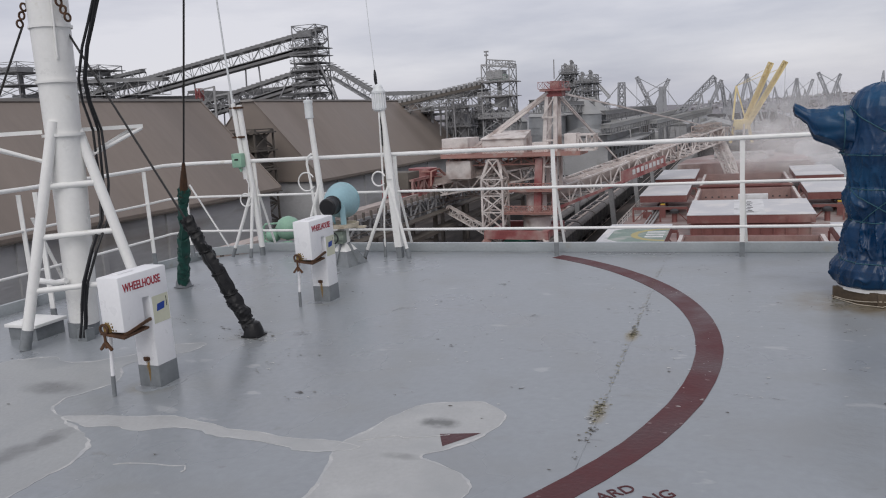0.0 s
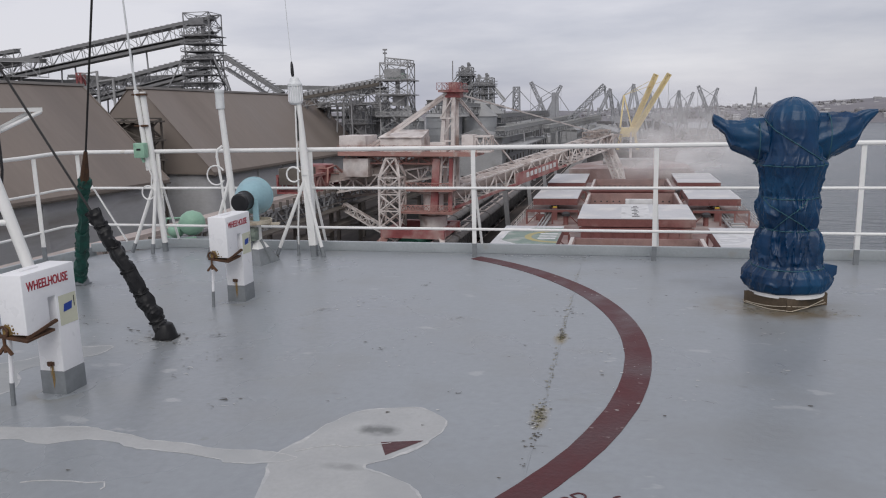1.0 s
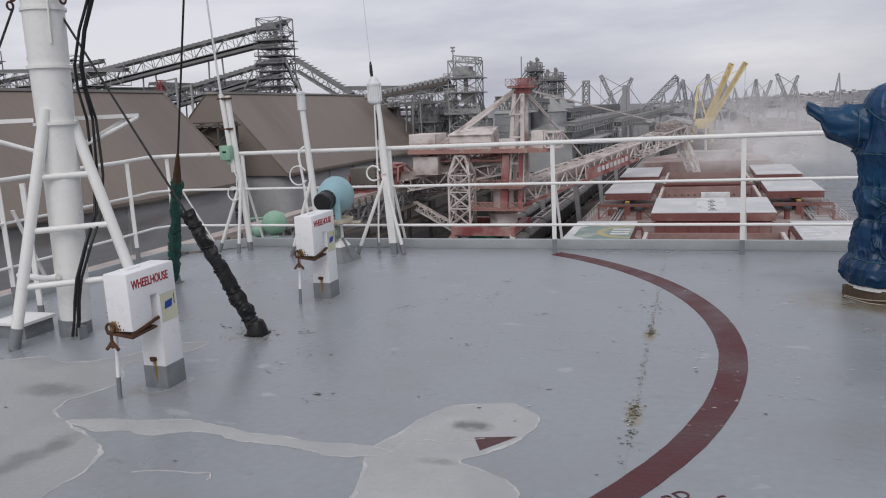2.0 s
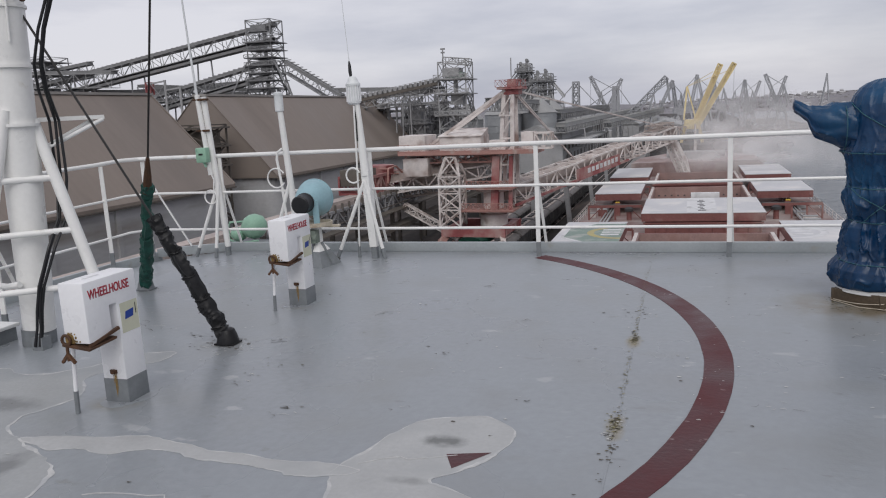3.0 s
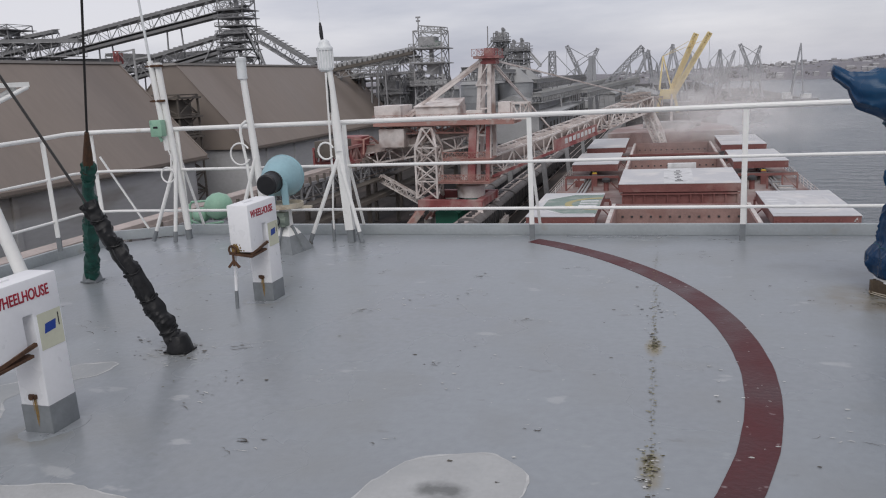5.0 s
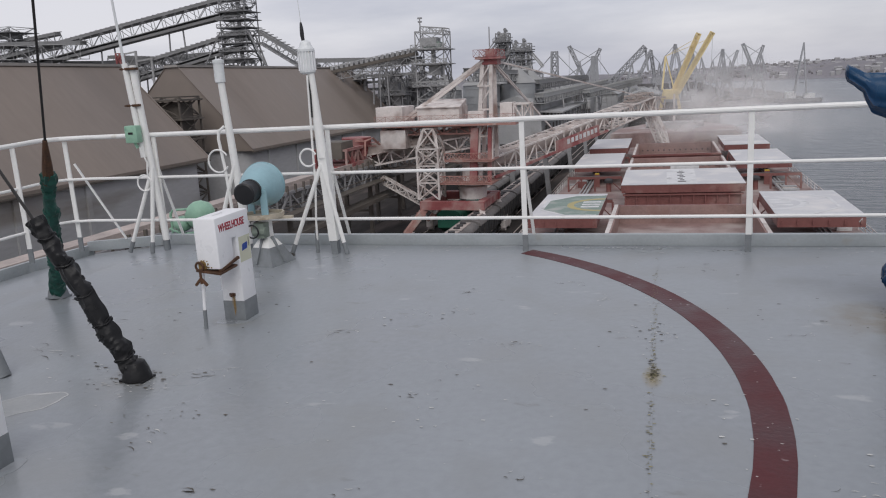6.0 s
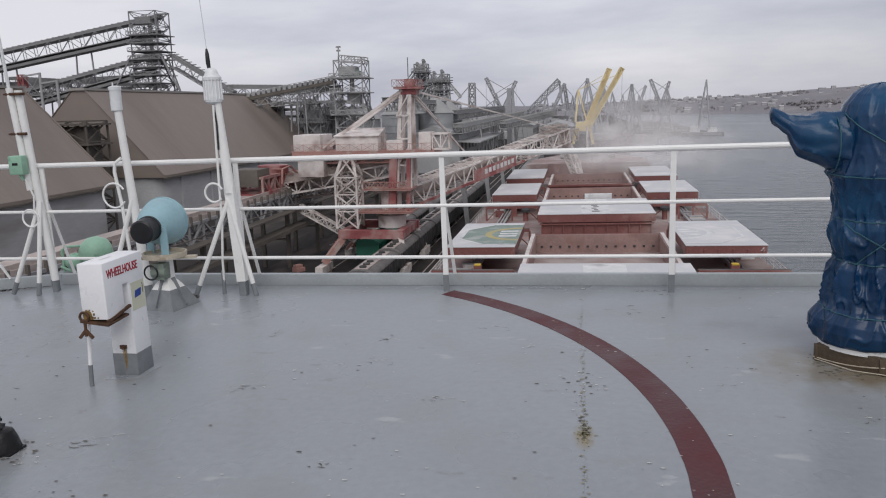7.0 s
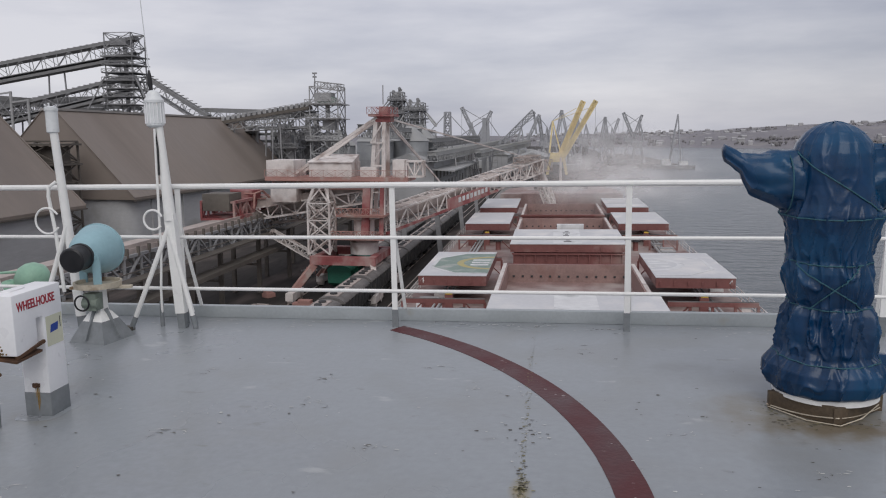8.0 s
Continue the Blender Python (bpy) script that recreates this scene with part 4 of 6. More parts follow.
pole_legs([(-0.36, -0.10, 0), (0.14, -0.02, 0), (0.08, 0.10, 0)], Vector((-0.03, -0.02, 0.80)), p3)
part("conduit", Geo().path([(-0.16, 0.03, 0.08), (-0.14, 0.0, 0.3), (-0.10, -0.03, 0.6), (-0.09, -0.04, 0.85), (-0.075, -0.04, 1.55)], 0.010, 8), "white", p3)
part("conduit_foot", Geo().tube((-0.165, 0.03, 0), (-0.16, 0.03, 0.2), 0.017), "foot", p3)
part("cable_loop", Geo().ring((-0.13, -0.06, 0.86), 0.075, 0.009, "y", 26, 8, 20, 320), "white", p3)
part("cable", Geo().path([(-0.075, -0.035, 1.55), (-0.06, -0.04, 1.4), (-0.065, -0.04, 1.2)], 0.007), "cable", p3)
part("rusty_shoe", Geo().box((-0.38, -0.11, 0.015), (0.09, 0.06, 0.03)), "dirt", p3)

# ---- fog horn and green vessel ----
horn = thing("fog_horn", "pale blue fog horn with a black driver on a pedestal", "horn", (-2.14, -0.50, 0.0))
quarter = Euler((0, 0, 0.6)).to_matrix()
part("pedestal_foot", Geo().lathe([(0.225, 0.0), (0.215, 0.02), (0.125, 0.15)], 4, (0, 0, 0), quarter), "foot", horn, "grey painted pedestal foot")
part("pedestal", Geo().lathe([(0.125, 0.15), (0.085, 0.20), (0.06, 0.22), (0.055, 0.39)], 4, (0, 0, 0), quarter), "white", horn)
for k in range(4):
    a = 0.6 + math.pi / 4 + k * math.pi / 2
    part("gusset", Geo().bar((0.15 * math.cos(a), 0.15 * math.sin(a), 0.02), (0.045 * math.cos(a), 0.045 * math.sin(a), 0.23), 0.012, 0.05), "foot", horn)
part("turntable", Geo().lathe([(0.06, 0.395), (0.165, 0.40), (0.17, 0.44), (0.155, 0.44), (0.15, 0.415), (0.06, 0.42)], 28).bar((-0.2, -0.03, 0.392), (0.24, 0.05, 0.392), 0.05, 0.02), "plate", horn, "cream turntable plate")
part("motor", Geo().box((-0.01, -0.06, 0.30), (0.10, 0.10, 0.13)).tube((-0.07, -0.08, 0.29), (0.05, -0.08, 0.29), 0.045), "motor", horn, "grey-green motor", bevel=0.008)
part("motor_cable", Geo().ring((-0.05, -0.14, 0.30), 0.055, 0.007, "y", 20, 6), "cable", horn)
HX = Euler((0, radians(86), radians(95))).to_matrix()
part("bell", Geo().lathe([(0.085, -0.15), (0.115, -0.11), (0.145, -0.05), (0.168, 0.02), (0.182, 0.09), (0.186, 0.12), (0.192, 0.122), (0.192, 0.138), (0.180, 0.138), (0.15, 0.06), (0.05, -0.06)], 40, (-0.04, 0.01, 0.655), HX), "horn_blue", horn, "pale blue horn bell", smooth=50)
part("driver", Geo().lathe([(0.03, -0.285), (0.078, -0.282), (0.090, -0.27), (0.092, -0.16), (0.098, -0.158), (0.098, -0.135), (0.07, -0.12)], 28, (-0.04, 0.01, 0.655), HX), "cable", horn, "black horn driver")
for x, y in ((0.075, -0.115), (-0.155, 0.07)):
    part("yoke", Geo().bar((x, y, 0.41), (x, y, 0.66), 0.06, 0.014).tube((x, y - .012, 0.635), (x, y + .012, 0.635), 0.016), "horn_blue", horn)

tank = thing("pressure_vessel", "mint green round pressure vessel with pipework outside the rail", "vessel", (-3.68, 0.86, -0.38))
part("vessel", Geo().lathe([(0.01, -0.16), (0.08, -0.14), (0.14, -0.07), (0.155, 0.0), (0.14, 0.07), (0.08, 0.14), (0.01, 0.16)], 28, (0.0, 0, 0.56), Euler((0, 1.2, 0.4)).to_matrix()), "mint", tank, smooth=60)
part("small_vessel", Geo().lathe([(0.01, -0.1), (0.07, -0.08), (0.09, 0.0), (0.07, 0.08), (0.01, 0.1)], 22, (-0.2, -0.05, 0.47), Euler((1.3, 0.3, 0)).to_matrix()), "mint", tank, smooth=60)
part("pipework", Geo().path([(-0.34, -0.06, 0.55), (-0.3, -0.06, 0.62), (-0.1, -0.05, 0.63), (0.0, 0, 0.6)], 0.013).path([(-0.36, -0.06, 0.42), (-0.2, -0.08, 0.36), (0.1, -0.1, 0.4)], 0.013).tube((-0.33, -0.06, 0.3), (-0.33, -0.06, 0.6), 0.013), "mint", tank)
part("bracket", Geo().box((-0.1, 0.0, 0.36), (0.6, 0.3, 0.02)).bar((-0.3, -0.4, 0.0), (-0.3, 0.12, 0.35), 0.04).bar((0.12, -0.4, 0.0), (0.12, 0.12, 0.35), 0.04), "foot", tank)

# ---- materials of the ship's fore part and the harbour ----
M.update({
    "hull_red": material("hatch_red_paint", (0.205, 0.080, 0.072), 0.6, vary=0.25, scale=0.3, bump_scale=4, stain=(0.33, 0.23, 0.205), stain_scale=0.25, stain_lo=0.5, stain_hi=0.75),
    "deck_red": material("ship_deck_red", (0.265, 0.175, 0.16), 0.7, vary=0.35, scale=0.4, bump_scale=4, stain=(0.42, 0.37, 0.345), stain_scale=0.2, stain_lo=0.45, stain_hi=0.7),
    "hold": material("hold_inside", (0.30, 0.20, 0.18), 0.7, vary=0.25, scale=0.5, bump_scale=5, stain=(0.24, 0.14, 0.12), stain_scale=0.4),
    "hatch_top": material("hatch_top_grey", (0.56, 0.56, 0.57), 0.5, vary=0.12, scale=0.25, bump_scale=3, stain=(0.70, 0.68, 0.66), stain_scale=0.3, stain_lo=0.5, stain_hi=0.7),
    "pad_green": material("faded_pad_green", (0.20, 0.27, 0.23), 0.6, vary=0.25, scale=0.5, bump_scale=4, stain=(0.42, 0.42, 0.40), stain_scale=0.5, stain_lo=0.5, stain_hi=0.7),
    "pad_yellow": material("faded_yellow", (0.42, 0.36, 0.16), 0.6, vary=0.2, scale=1),
    "pad_white": material("faded_white", (0.66, 0.66, 0.66), 0.6, vary=0.15, scale=1, stain=(0.45, 0.45, 0.45), stain_scale=0.6),
    "yellow": material("yellow_paint", (0.55, 0.38, 0.04), 0.5, vary=0.2, scale=0.3, bump_scale=3),
    # Yellow paint paled: the harbour haze in front of it is in this colour
    "hazed_crane_yellow": material("hazed_crane_yellow", (0.72, 0.58, 0.30), 0.55, vary=0.2, scale=0.2, bump_scale=2),
    "water": material("harbour_water", (0.085, 0.10, 0.108), 0.2, vary=0.15, scale=0.01, bump=0.0, rough_vary=0.05),
    "quay": material("dusty_quay", (0.043, 0.039, 0.037), 0.85, vary=0.5, scale=0.12, bump_scale=1.5, stain=(0.14, 0.115, 0.105), spec=0.1, stain_scale=0.16, stain_lo=0.56, stain_hi=0.74, stretch=(1, 0.25, 1)),
    "quay_side": material("quay_concrete", (0.24, 0.23, 0.22), 0.85, vary=0.3, scale=0.15, bump_scale=1.5, stain=(0.12, 0.11, 0.10), stain_scale=0.2, stretch=(1, 0.3, 1)),
    "shed_roof": material("brown_sheet_roof", (0.228, 0.19, 0.163), 0.6, vary=0.14, scale=0.06, bump_scale=1.2, stain=(0.18, 0.148, 0.126), stain_scale=0.08, stain_lo=0.5, stain_hi=0.75, stretch=(0.25, 1, 0.25)),
    "shed_wall": material("grey_concrete_wall", (0.45, 0.45, 0.455), 0.8, vary=0.15, scale=0.1, bump_scale=1.5, stain=(0.28, 0.26, 0.24), stain_scale=0.12, stretch=(1, 0.3, 1.5)),
    "shed_dark": material("dark_cladding", (0.12, 0.105, 0.09), 0.7, vary=0.3, scale=0.2, bump_scale=2),
    "ridge": material("ridge_cap", (0.33, 0.31, 0.29), 0.6, vary=0.15, scale=0.2),
    "steel": material("dull_grey_steel", (0.27, 0.27, 0.275), 0.7, vary=0.3, scale=0.2, bump_scale=3),
    "steel_light": material("light_grey_steel", (0.37, 0.37, 0.37), 0.65, vary=0.25, scale=0.2, bump_scale=3),
    "belt_cover": material("grey_belt_cover", (0.22, 0.22, 0.22), 0.6, vary=0.2, scale=0.3, bump_scale=3),
    "silo": material("galvanised_silo", (0.34, 0.35, 0.36), 0.5, vary=0.15, scale=0.3, bump_scale=3, stain=(0.36, 0.36, 0.36), stain_scale=0.4, metal=0.1),
    "roof_grey": material("pale_grey_roof", (0.33, 0.33, 0.325), 0.6, vary=0.15, scale=0.2, bump_scale=3),
    "loader_white": material("dusty_white_paint", (0.68, 0.63, 0.60), 0.65, vary=0.2, scale=0.4, bump_scale=4, stain=(0.34, 0.26, 0.23), stain_scale=0.5, stain_lo=0.5, stain_hi=0.7),
    "loader_red": material("dusty_red_paint", (0.30, 0.085, 0.085), 0.6, vary=0.25, scale=0.4, bump_scale=4, stain=(0.42, 0.32, 0.29), stain_scale=0.4, stain_lo=0.45, stain_hi=0.7),
    "loader_pink": material("dust_covered_red", (0.40, 0.22, 0.19), 0.7, vary=0.2, scale=0.4, bump_scale=4, stain=(0.45, 0.38, 0.34), stain_scale=0.6),
    "dust_beige": material("dust_covered_steel", (0.42, 0.36, 0.33), 0.8, vary=0.25, scale=0.4, bump_scale=4),
    "wagon": material("dark_wagon_paint", (0.045, 0.045, 0.047), 0.6, vary=0.3, scale=0.4, bump_scale=5, stain=(0.11, 0.10, 0.095), stain_scale=0.6),
    "wagon_roof": material("dusty_wagon_roof", (0.15, 0.14, 0.135), 0.7, vary=0.4, scale=0.5, bump_scale=5, stain=(0.10, 0.09, 0.085), stain_scale=0.8),
    "wagon_green": material("green_wagon_paint", (0.02, 0.13, 0.085), 0.6, vary=0.25, scale=0.4, bump_scale=5),
    # Lighter, bluer grey than the steel itself: distance haze mixed into the base colour
    "crane_grey": material("hazed_far_crane_grey", (0.34, 0.345, 0.36), 0.7, vary=0.2, scale=0.1, bump_scale=1),
    # Hill, house and scrub tones carry aerial haze: greyed and drawn closer together
    "hill": material("hazed_winter_hillside", (0.215, 0.205, 0.22), 0.9, vary=0.16, scale=0.012, bump_scale=0.1, stain=(0.26, 0.245, 0.245), stain_scale=0.02),
    "house": material("hazed_far_walls", (0.36, 0.355, 0.36), 0.8, vary=0.3, scale=0.02, bump_scale=1),
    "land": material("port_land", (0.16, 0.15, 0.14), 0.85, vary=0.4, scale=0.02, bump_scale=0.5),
    "bush": material("hazed_bare_scrub", (0.185, 0.178, 0.18), 0.9, vary=0.4, scale=0.05, bump_scale=0.5),
})
# wind ripples on the water
wm = M["water"]
wt, wk = wm.node_tree.nodes, wm.node_tree.links
rip_co = wt.new("ShaderNodeTexCoord")
rip_map = wt.new("ShaderNodeMapping")
rip_map.inputs["Scale"].default_value = (0.35, 1.0, 1.0)
rip_map.inputs["Rotation"].default_value = (0, 0, 0.5)
rip = wt.new("ShaderNodeTexNoise")
rip.inputs["Scale"].default_value, rip.inputs["Detail"].default_value = 0.32, 5
rip_b = wt.new("ShaderNodeBump")
rip_b.inputs["Strength"].default_value, rip_b.inputs["Distance"].default_value = 0.9, 1.6
wk.new(rip_co.outputs["Object"], rip_map.inputs[0])
wk.new(rip_map.outputs[0], rip.inputs["Vector"])
wk.new(rip.outputs[0], rip_b.inputs["Height"])
wk.new(rip_b.outputs[0], wt["Principled BSDF"].inputs["Normal"])

# ---- the ship's fore part (her own frame) ----
SX, DZ, TOP = 3.15, -15.0, -12.0
hull_line = [(SX - 16, -14), (SX - 16, 158), (SX - 14, 172), (SX - 9, 184), (SX, 192), (SX + 9, 184), (SX + 14, 172), (SX + 16, 158), (SX + 16, -14)]
setting("ship_hull", Geo().prism(hull_line, -28, DZ), "deck_red", "red-brown painted main deck and hull of a bulk carrier", "ship hull")


def hatch_panel(x0, x1, y0, y1, label, group="hatch covers"):
    p = thing("hatch_cover", label, "hatch cover", ((x0 + x1) / 2, y0, TOP - 1.0), group=group)
    w, d = (x1 - x0) / 2, y1 - y0
    part("top_plate", Geo().span(-w, w, 0, d, 0.93, 1.0), "hatch_top", p)
    part("skirt", Geo().span(-w + 0.05, w - 0.05, 0.05, d - 0.05, 0.0, 0.93), "hull_red", p, "red-brown side plating")
    for k in range(6):
        x = -w + 0.4 + (2 * w - 0.8) * k / 5
        part("cleat", Geo().span(x - 0.08, x + 0.08, -0.08, 0.05, 0.25, 0.6), "hull_red", p)
    return p


def coaming_box(y0, y1, x0, x1, open_hold):
    c = thing("hatch_coaming", "red-brown steel hatch coaming with stiffeners" + (", hold open" if open_hold else ""), "hatch coaming", ((x0 + x1) / 2, y0, DZ), group="hatch coamings")
    w, d, h = (x1 - x0) / 2, y1 - y0, 1.95
    for nm, g in (("side_plate", Geo().span(-w, -w + .25, 0, d, 0, h)), ("side_plate", Geo().span(w - .25, w, 0, d, 0, h)), ("side_flange", Geo().span(-w - .12, -w + .26, 0, d, h, h + .06)), ("side_flange", Geo().span(w - .26, w + .12, 0, d, h, h + .06)), ("end_plate", Geo().span(-w + .25, w - .25, 0, .25, 0, h)), ("end_plate", Geo().span(-w + .25, w - .25, d - .25, d, 0, h))):
        part(nm, g, "loader_white" if nm == "side_flange" else "hull_red", c)
    for ya, yb in ((-.3, .02), (d, d + .3)):
        part("rest_bar", Geo().span(-w - .25, w + .25, ya, yb, h - 0.28, h - 0.1), "hull_red", c)
    for k in range(11):
        x = -w + 2 * w * k / 10
        part("stiffener", Geo().bar((x, -0.02, 0), (x, -0.02, h - .3), 0.12, 0.5), "hull_red", c)
    if open_hold:
        part("hold_lining", Geo().span(-w + .25, w - .25, d - .5, d - .26, -4, h - 0.02).span(-w + .25, -w + .4, .25, d - .3, -4, h - .02).span(w - .4, w - .25, .25, d - .3, -4, h - .02), "hold", c, "dusty red-brown hold plating")
        for k in range(13):
            part("hold_stud", Geo().span(-w + 1 + k * (2 * w - 2) / 12 - .12, -w + 1 + k * (2 * w - 2) / 12 + .12, d - .58, d - .48, .55, .75), "wagon", c)
    return c


for k, (y0, y1) in enumerate(((59.5, 77.5), (101.0, 121.5), (126.5, 146.0))):
    coaming_box(y0, y1, -3.9, 9.9, True)
    lab = ("faded helicopter marking" if k == 0 else "dusty top")
    for side, (x0, x1) in (("L", (-11.4, -4.85)), ("R", (10.6, 17.65))):
        ya, yb = ((64.8, 78.9), (105.3, 120.3), (128.5, 146.5))[k]
        hp = hatch_panel(x0, x1, ya, yb, "pale grey side-rolling hatch cover panel rolled open, " + lab)
        if k == 0:
            lettering("4", 0.75, Matrix.Translation(((1 if side == "R" else -1) * ((x1 - x0) / 2 - 0.45), 0.03, 0.5)) @ pose(0, 0, 0, 90, 0, 0), "pad_white", hp, depth=0.02)
for y0, y1 in ((40.0, 57.2), (85.2, 98.8)):
    coaming_box(y0 + 0.4, y1 - 0.4, -3.3, 9.5, False)
    hp = hatch_panel(-3.75, 9.95, y0, y1, "pale grey hatch cover panel closed over its hold")
    part("white_strip", Geo().span(-1.7, 1.7, 0.3, y1 - y0 - 0.3, 1.0, 1.03), "pad_white", hp, "white painted middle strip")
    for k in range(8):
        part("ladder_mark", Geo().span(-0.45 + .25 * (k % 2), 0.45 - .3 * (k % 3) * .5, 1.5 + k * 1.3, 2.0 + k * 1.3, 1.03, 1.05), "wagon", hp)
hut = thing("deck_hut", "small white steel hut between the hatches", "deck hut", (3.7, 100.0, DZ))
part("body", Geo().span(-1.8, 1.8, -0.6, 0.4, 0, 3.55), "pad_white", hut)
part("door", Geo().span(-0.4, 0.4, -0.66, -0.6, 1.0, 2.9), "loader_white", hut)

for y, z0 in ((58.4, -13.1), (54.0, -13.4), (80.6, -13.2), (99.9, -13.2), (123.5, -13.2)):
    for s in (-1, 1):
        fr = thing("hatch_rest_frame", "red-brown steel frame that carries an opened hatch cover", "frame", (SX + s * 7.6, y, DZ), group="hatch rest frames")
        w = 7.2 if y > 56 else 6.6
        for q in range(5):
            part("post", Geo().bar((s * w * q / 4, 0, 0), (s * w * q / 4, 0, z0 - DZ), 0.22), "hull_red", fr)
        part("beam", Geo().span(min(0, s * w), max(0, s * w), -.18, .18, z0 - DZ - .1, z0 - DZ + .25), "hull_red", fr)
        part("track", Geo().span(min(0, s * w), max(0, s * w), -.06, .06, z0 - DZ + .25, z0 - DZ + .33), "wagon_roof", fr, "dark worn running track")
        for q0, q1 in ((0, .25), (1, .75)):
            part("brace", Geo().bar((s * w * q0, 0, 0), (s * w * q1, 0, z0 - DZ), .12), "hull_red", fr)
# helicopter marking on the two panels beside the open hold
for cx, sgn in ((-4.85, -1), (10.6, 1)):
    mk = setting("deck_marking", Geo().add([(cx, 66.0, TOP + .012), (cx + sgn * 3.2, 66.0, TOP + .012), (cx + sgn * 5.8, 69.0, TOP + .012), (cx + sgn * 5.8, 74.4, TOP + .012), (cx + sgn * 3.2, 77.6, TOP + .012), (cx, 77.6, TOP + .012)], [tuple(range(6))]),
                 "pad_green" if sgn < 0 else "hatch_top", "faded helicopter marking on a hatch cover", "deck marking", smooth=0)
    g = Geo()
    oct_ = [(0.2, 66.0), (3.2, 66.0), (5.8, 69.0), (5.8, 74.4), (3.2, 77.6), (0.2, 77.6)]
    for a, b in zip(oct_, oct_[1:]):
        g.bar((cx + sgn * a[0], a[1], TOP + .022), (cx + sgn * b[0], b[1], TOP + .022), 0.32, 0.012)
    part("border_line", g, "pad_white", mk)
    g = Geo()
    for k in range(16):
        a0, a1 = radians(90 + 180 * k / 16), radians(90 + 180 * (k + 1) / 16)
        p = [(cx + sgn * -1 * r * math.cos(a), 71.8 + r * 1.05 * math.sin(a), TOP + .02) for r, a in ((3.6, a0), (3.6, a1), (2.9, a1), (2.9, a0))]
        g.add(p, [(0, 1, 2, 3)])
    part("circle_arc", g, "pad_yellow" if sgn < 0 else "pad_white", mk, smooth=0)
    g = Geo()
    for k in range(3):
        g.span(cx + sgn * 1.2 - 0.9, cx + sgn * 1.2 + 0.9, 70.2 + k * 1.4, 70.9 + k * 1.4, TOP + .014, TOP + .026)
    part("worn_mark", g, "pad_white", mk, smooth=0)

for s in (-1, 1):
    gr = thing("deck_rail", "white steel rail along the ship's side", "railing", (SX + s * 15.8, 30, DZ), group="ship side rails")
    for z in (0.4, 0.75, 1.1):
        part("rail", Geo().tube((0, 0, z), (0, 126, z), 0.035, n=6), "loader_white", gr)
    for k in range(50):
        part("post", Geo().bar((0, k * 2.55, 0), (0, k * 2.55, 1.12), 0.07), "loader_white", gr)
    for y in (62, 79.5, 104, 122, 147):
        b = thing("roller_bracket", "yellow hatch roller bracket standing on the deck", "bracket", (SX + s * 11.2, y, DZ), group="roller brackets")
        part("stand", Geo().span(-.35, .35, -.3, .3, 0, 1.8), "hull_red", b)
        part("head", Geo().span(-.3, .3, -.3, .3, 1.8, 1.95), "yellow", b, "yellow painted head", bevel=0.05)
    for y in (56.5, 80.6, 99.5, 123.5):
        v = thing("deck_ventilator", "dark mushroom ventilator on the ship's deck", "ventilator", (SX + s * 9.3, y, DZ), group="deck ventilators")
        part("trunk", Geo().tube((0, 0, 0), (0, 0, 1.3), 0.35, n=12), "hull_red", v)
        part("cap", Geo().lathe([(0.3, 1.2), (0.6, 1.25), (0.6, 1.6), (0.35, 1.8), (0.02, 1.85)], 14), "wagon", v)
rng = random.Random(9)
for k in range(26):
    y, s = rng.uniform(50, 150), rng.choice((-1, 1))
    b = thing("deck_crate", "small weathered deck box on the red deck", "box", (SX + s * rng.uniform(12.2, 14.8), y, DZ), rng.choice((0, 90)), group="deck boxes")
    w, d, h = rng.uniform(.6, 1.8), rng.uniform(.6, 1.4), rng.uniform(.5, 1.1)
    part("body", Geo().span(-w / 2, w / 2, -d / 2, d / 2, 0, h), rng.choice(("loader_white", "hull_red", "steel_light", "pad_white")), b, bevel=0.04)
    part("lid", Geo().span(-w / 2 - .05, w / 2 + .05, -d / 2 - .05, d / 2 + .05, h, h + .1), "steel_light", b)
for s in (-1, 1):
    for k, r in ((0, .16), (1, .11), (2, .11)):
        dp = thing("deck_pipe", "grey service pipe running along the ship's deck", "pipe", (SX + s * (11.9 + k * .45), 30, DZ + 0.45), group="deck pipes")
        part("pipe", Geo().tube((0, 0, 0), (0, 126, 0), r, n=8), "steel_light", dp)
        for q in range(16):
            part("saddle", Geo().span(-.1, .1, q * 8 - .1, q * 8 + .1, -.45, -.05), "hull_red", dp)
fc = thing("forecastle", "raised red-brown forecastle with windlass gear", "forecastle", (SX, 160, DZ))
part("deckhouse", Geo().prism([(-13, 0), (13, 0), (12, 14), (7, 25), (0, 30), (-7, 25), (-12, 14)], 0.0, 2.8), "deck_red", fc)
part("windlass", Geo().span(-5, 5, 8, 10, 2.8, 4.2).tube((-6, 9, 3.8), (6, 9, 3.8), 0.7, n=12), "steel_light", fc)
part("foremast", Geo().tube((0, 14, 2.8), (0, 14, 10), 0.35, 0.2, n=10), "loader_white", fc)

# ---- water, quay and land ----
G, W = -20.0, -25.0
setting("water", Geo().add([(-4000, -800, W), (4000, -800, W), (4000, 4200, W), (-4000, 4200, W)], [(0, 1, 2, 3)]), "water", "grey rippled harbour water", "water", ashore=True)
setting("quay", Geo().prism([(-420, -150), (-14.6, -150), (-14.6, 360), (-6, 395), (28, 400), (30, 440), (48, 640), (60, 760), (60, 1500), (-900, 1500), (-900, 360)], W - 4, G), "quay", "dark dusty quay ground", "quay", ashore=True)
setting("quay_apron", Geo().span(-18.2, -14.5, -150, 360, W - 3, G + 0.05), "quay_side", "pale worn concrete quay edge", "quay edge", ashore=True)
track = Geo()
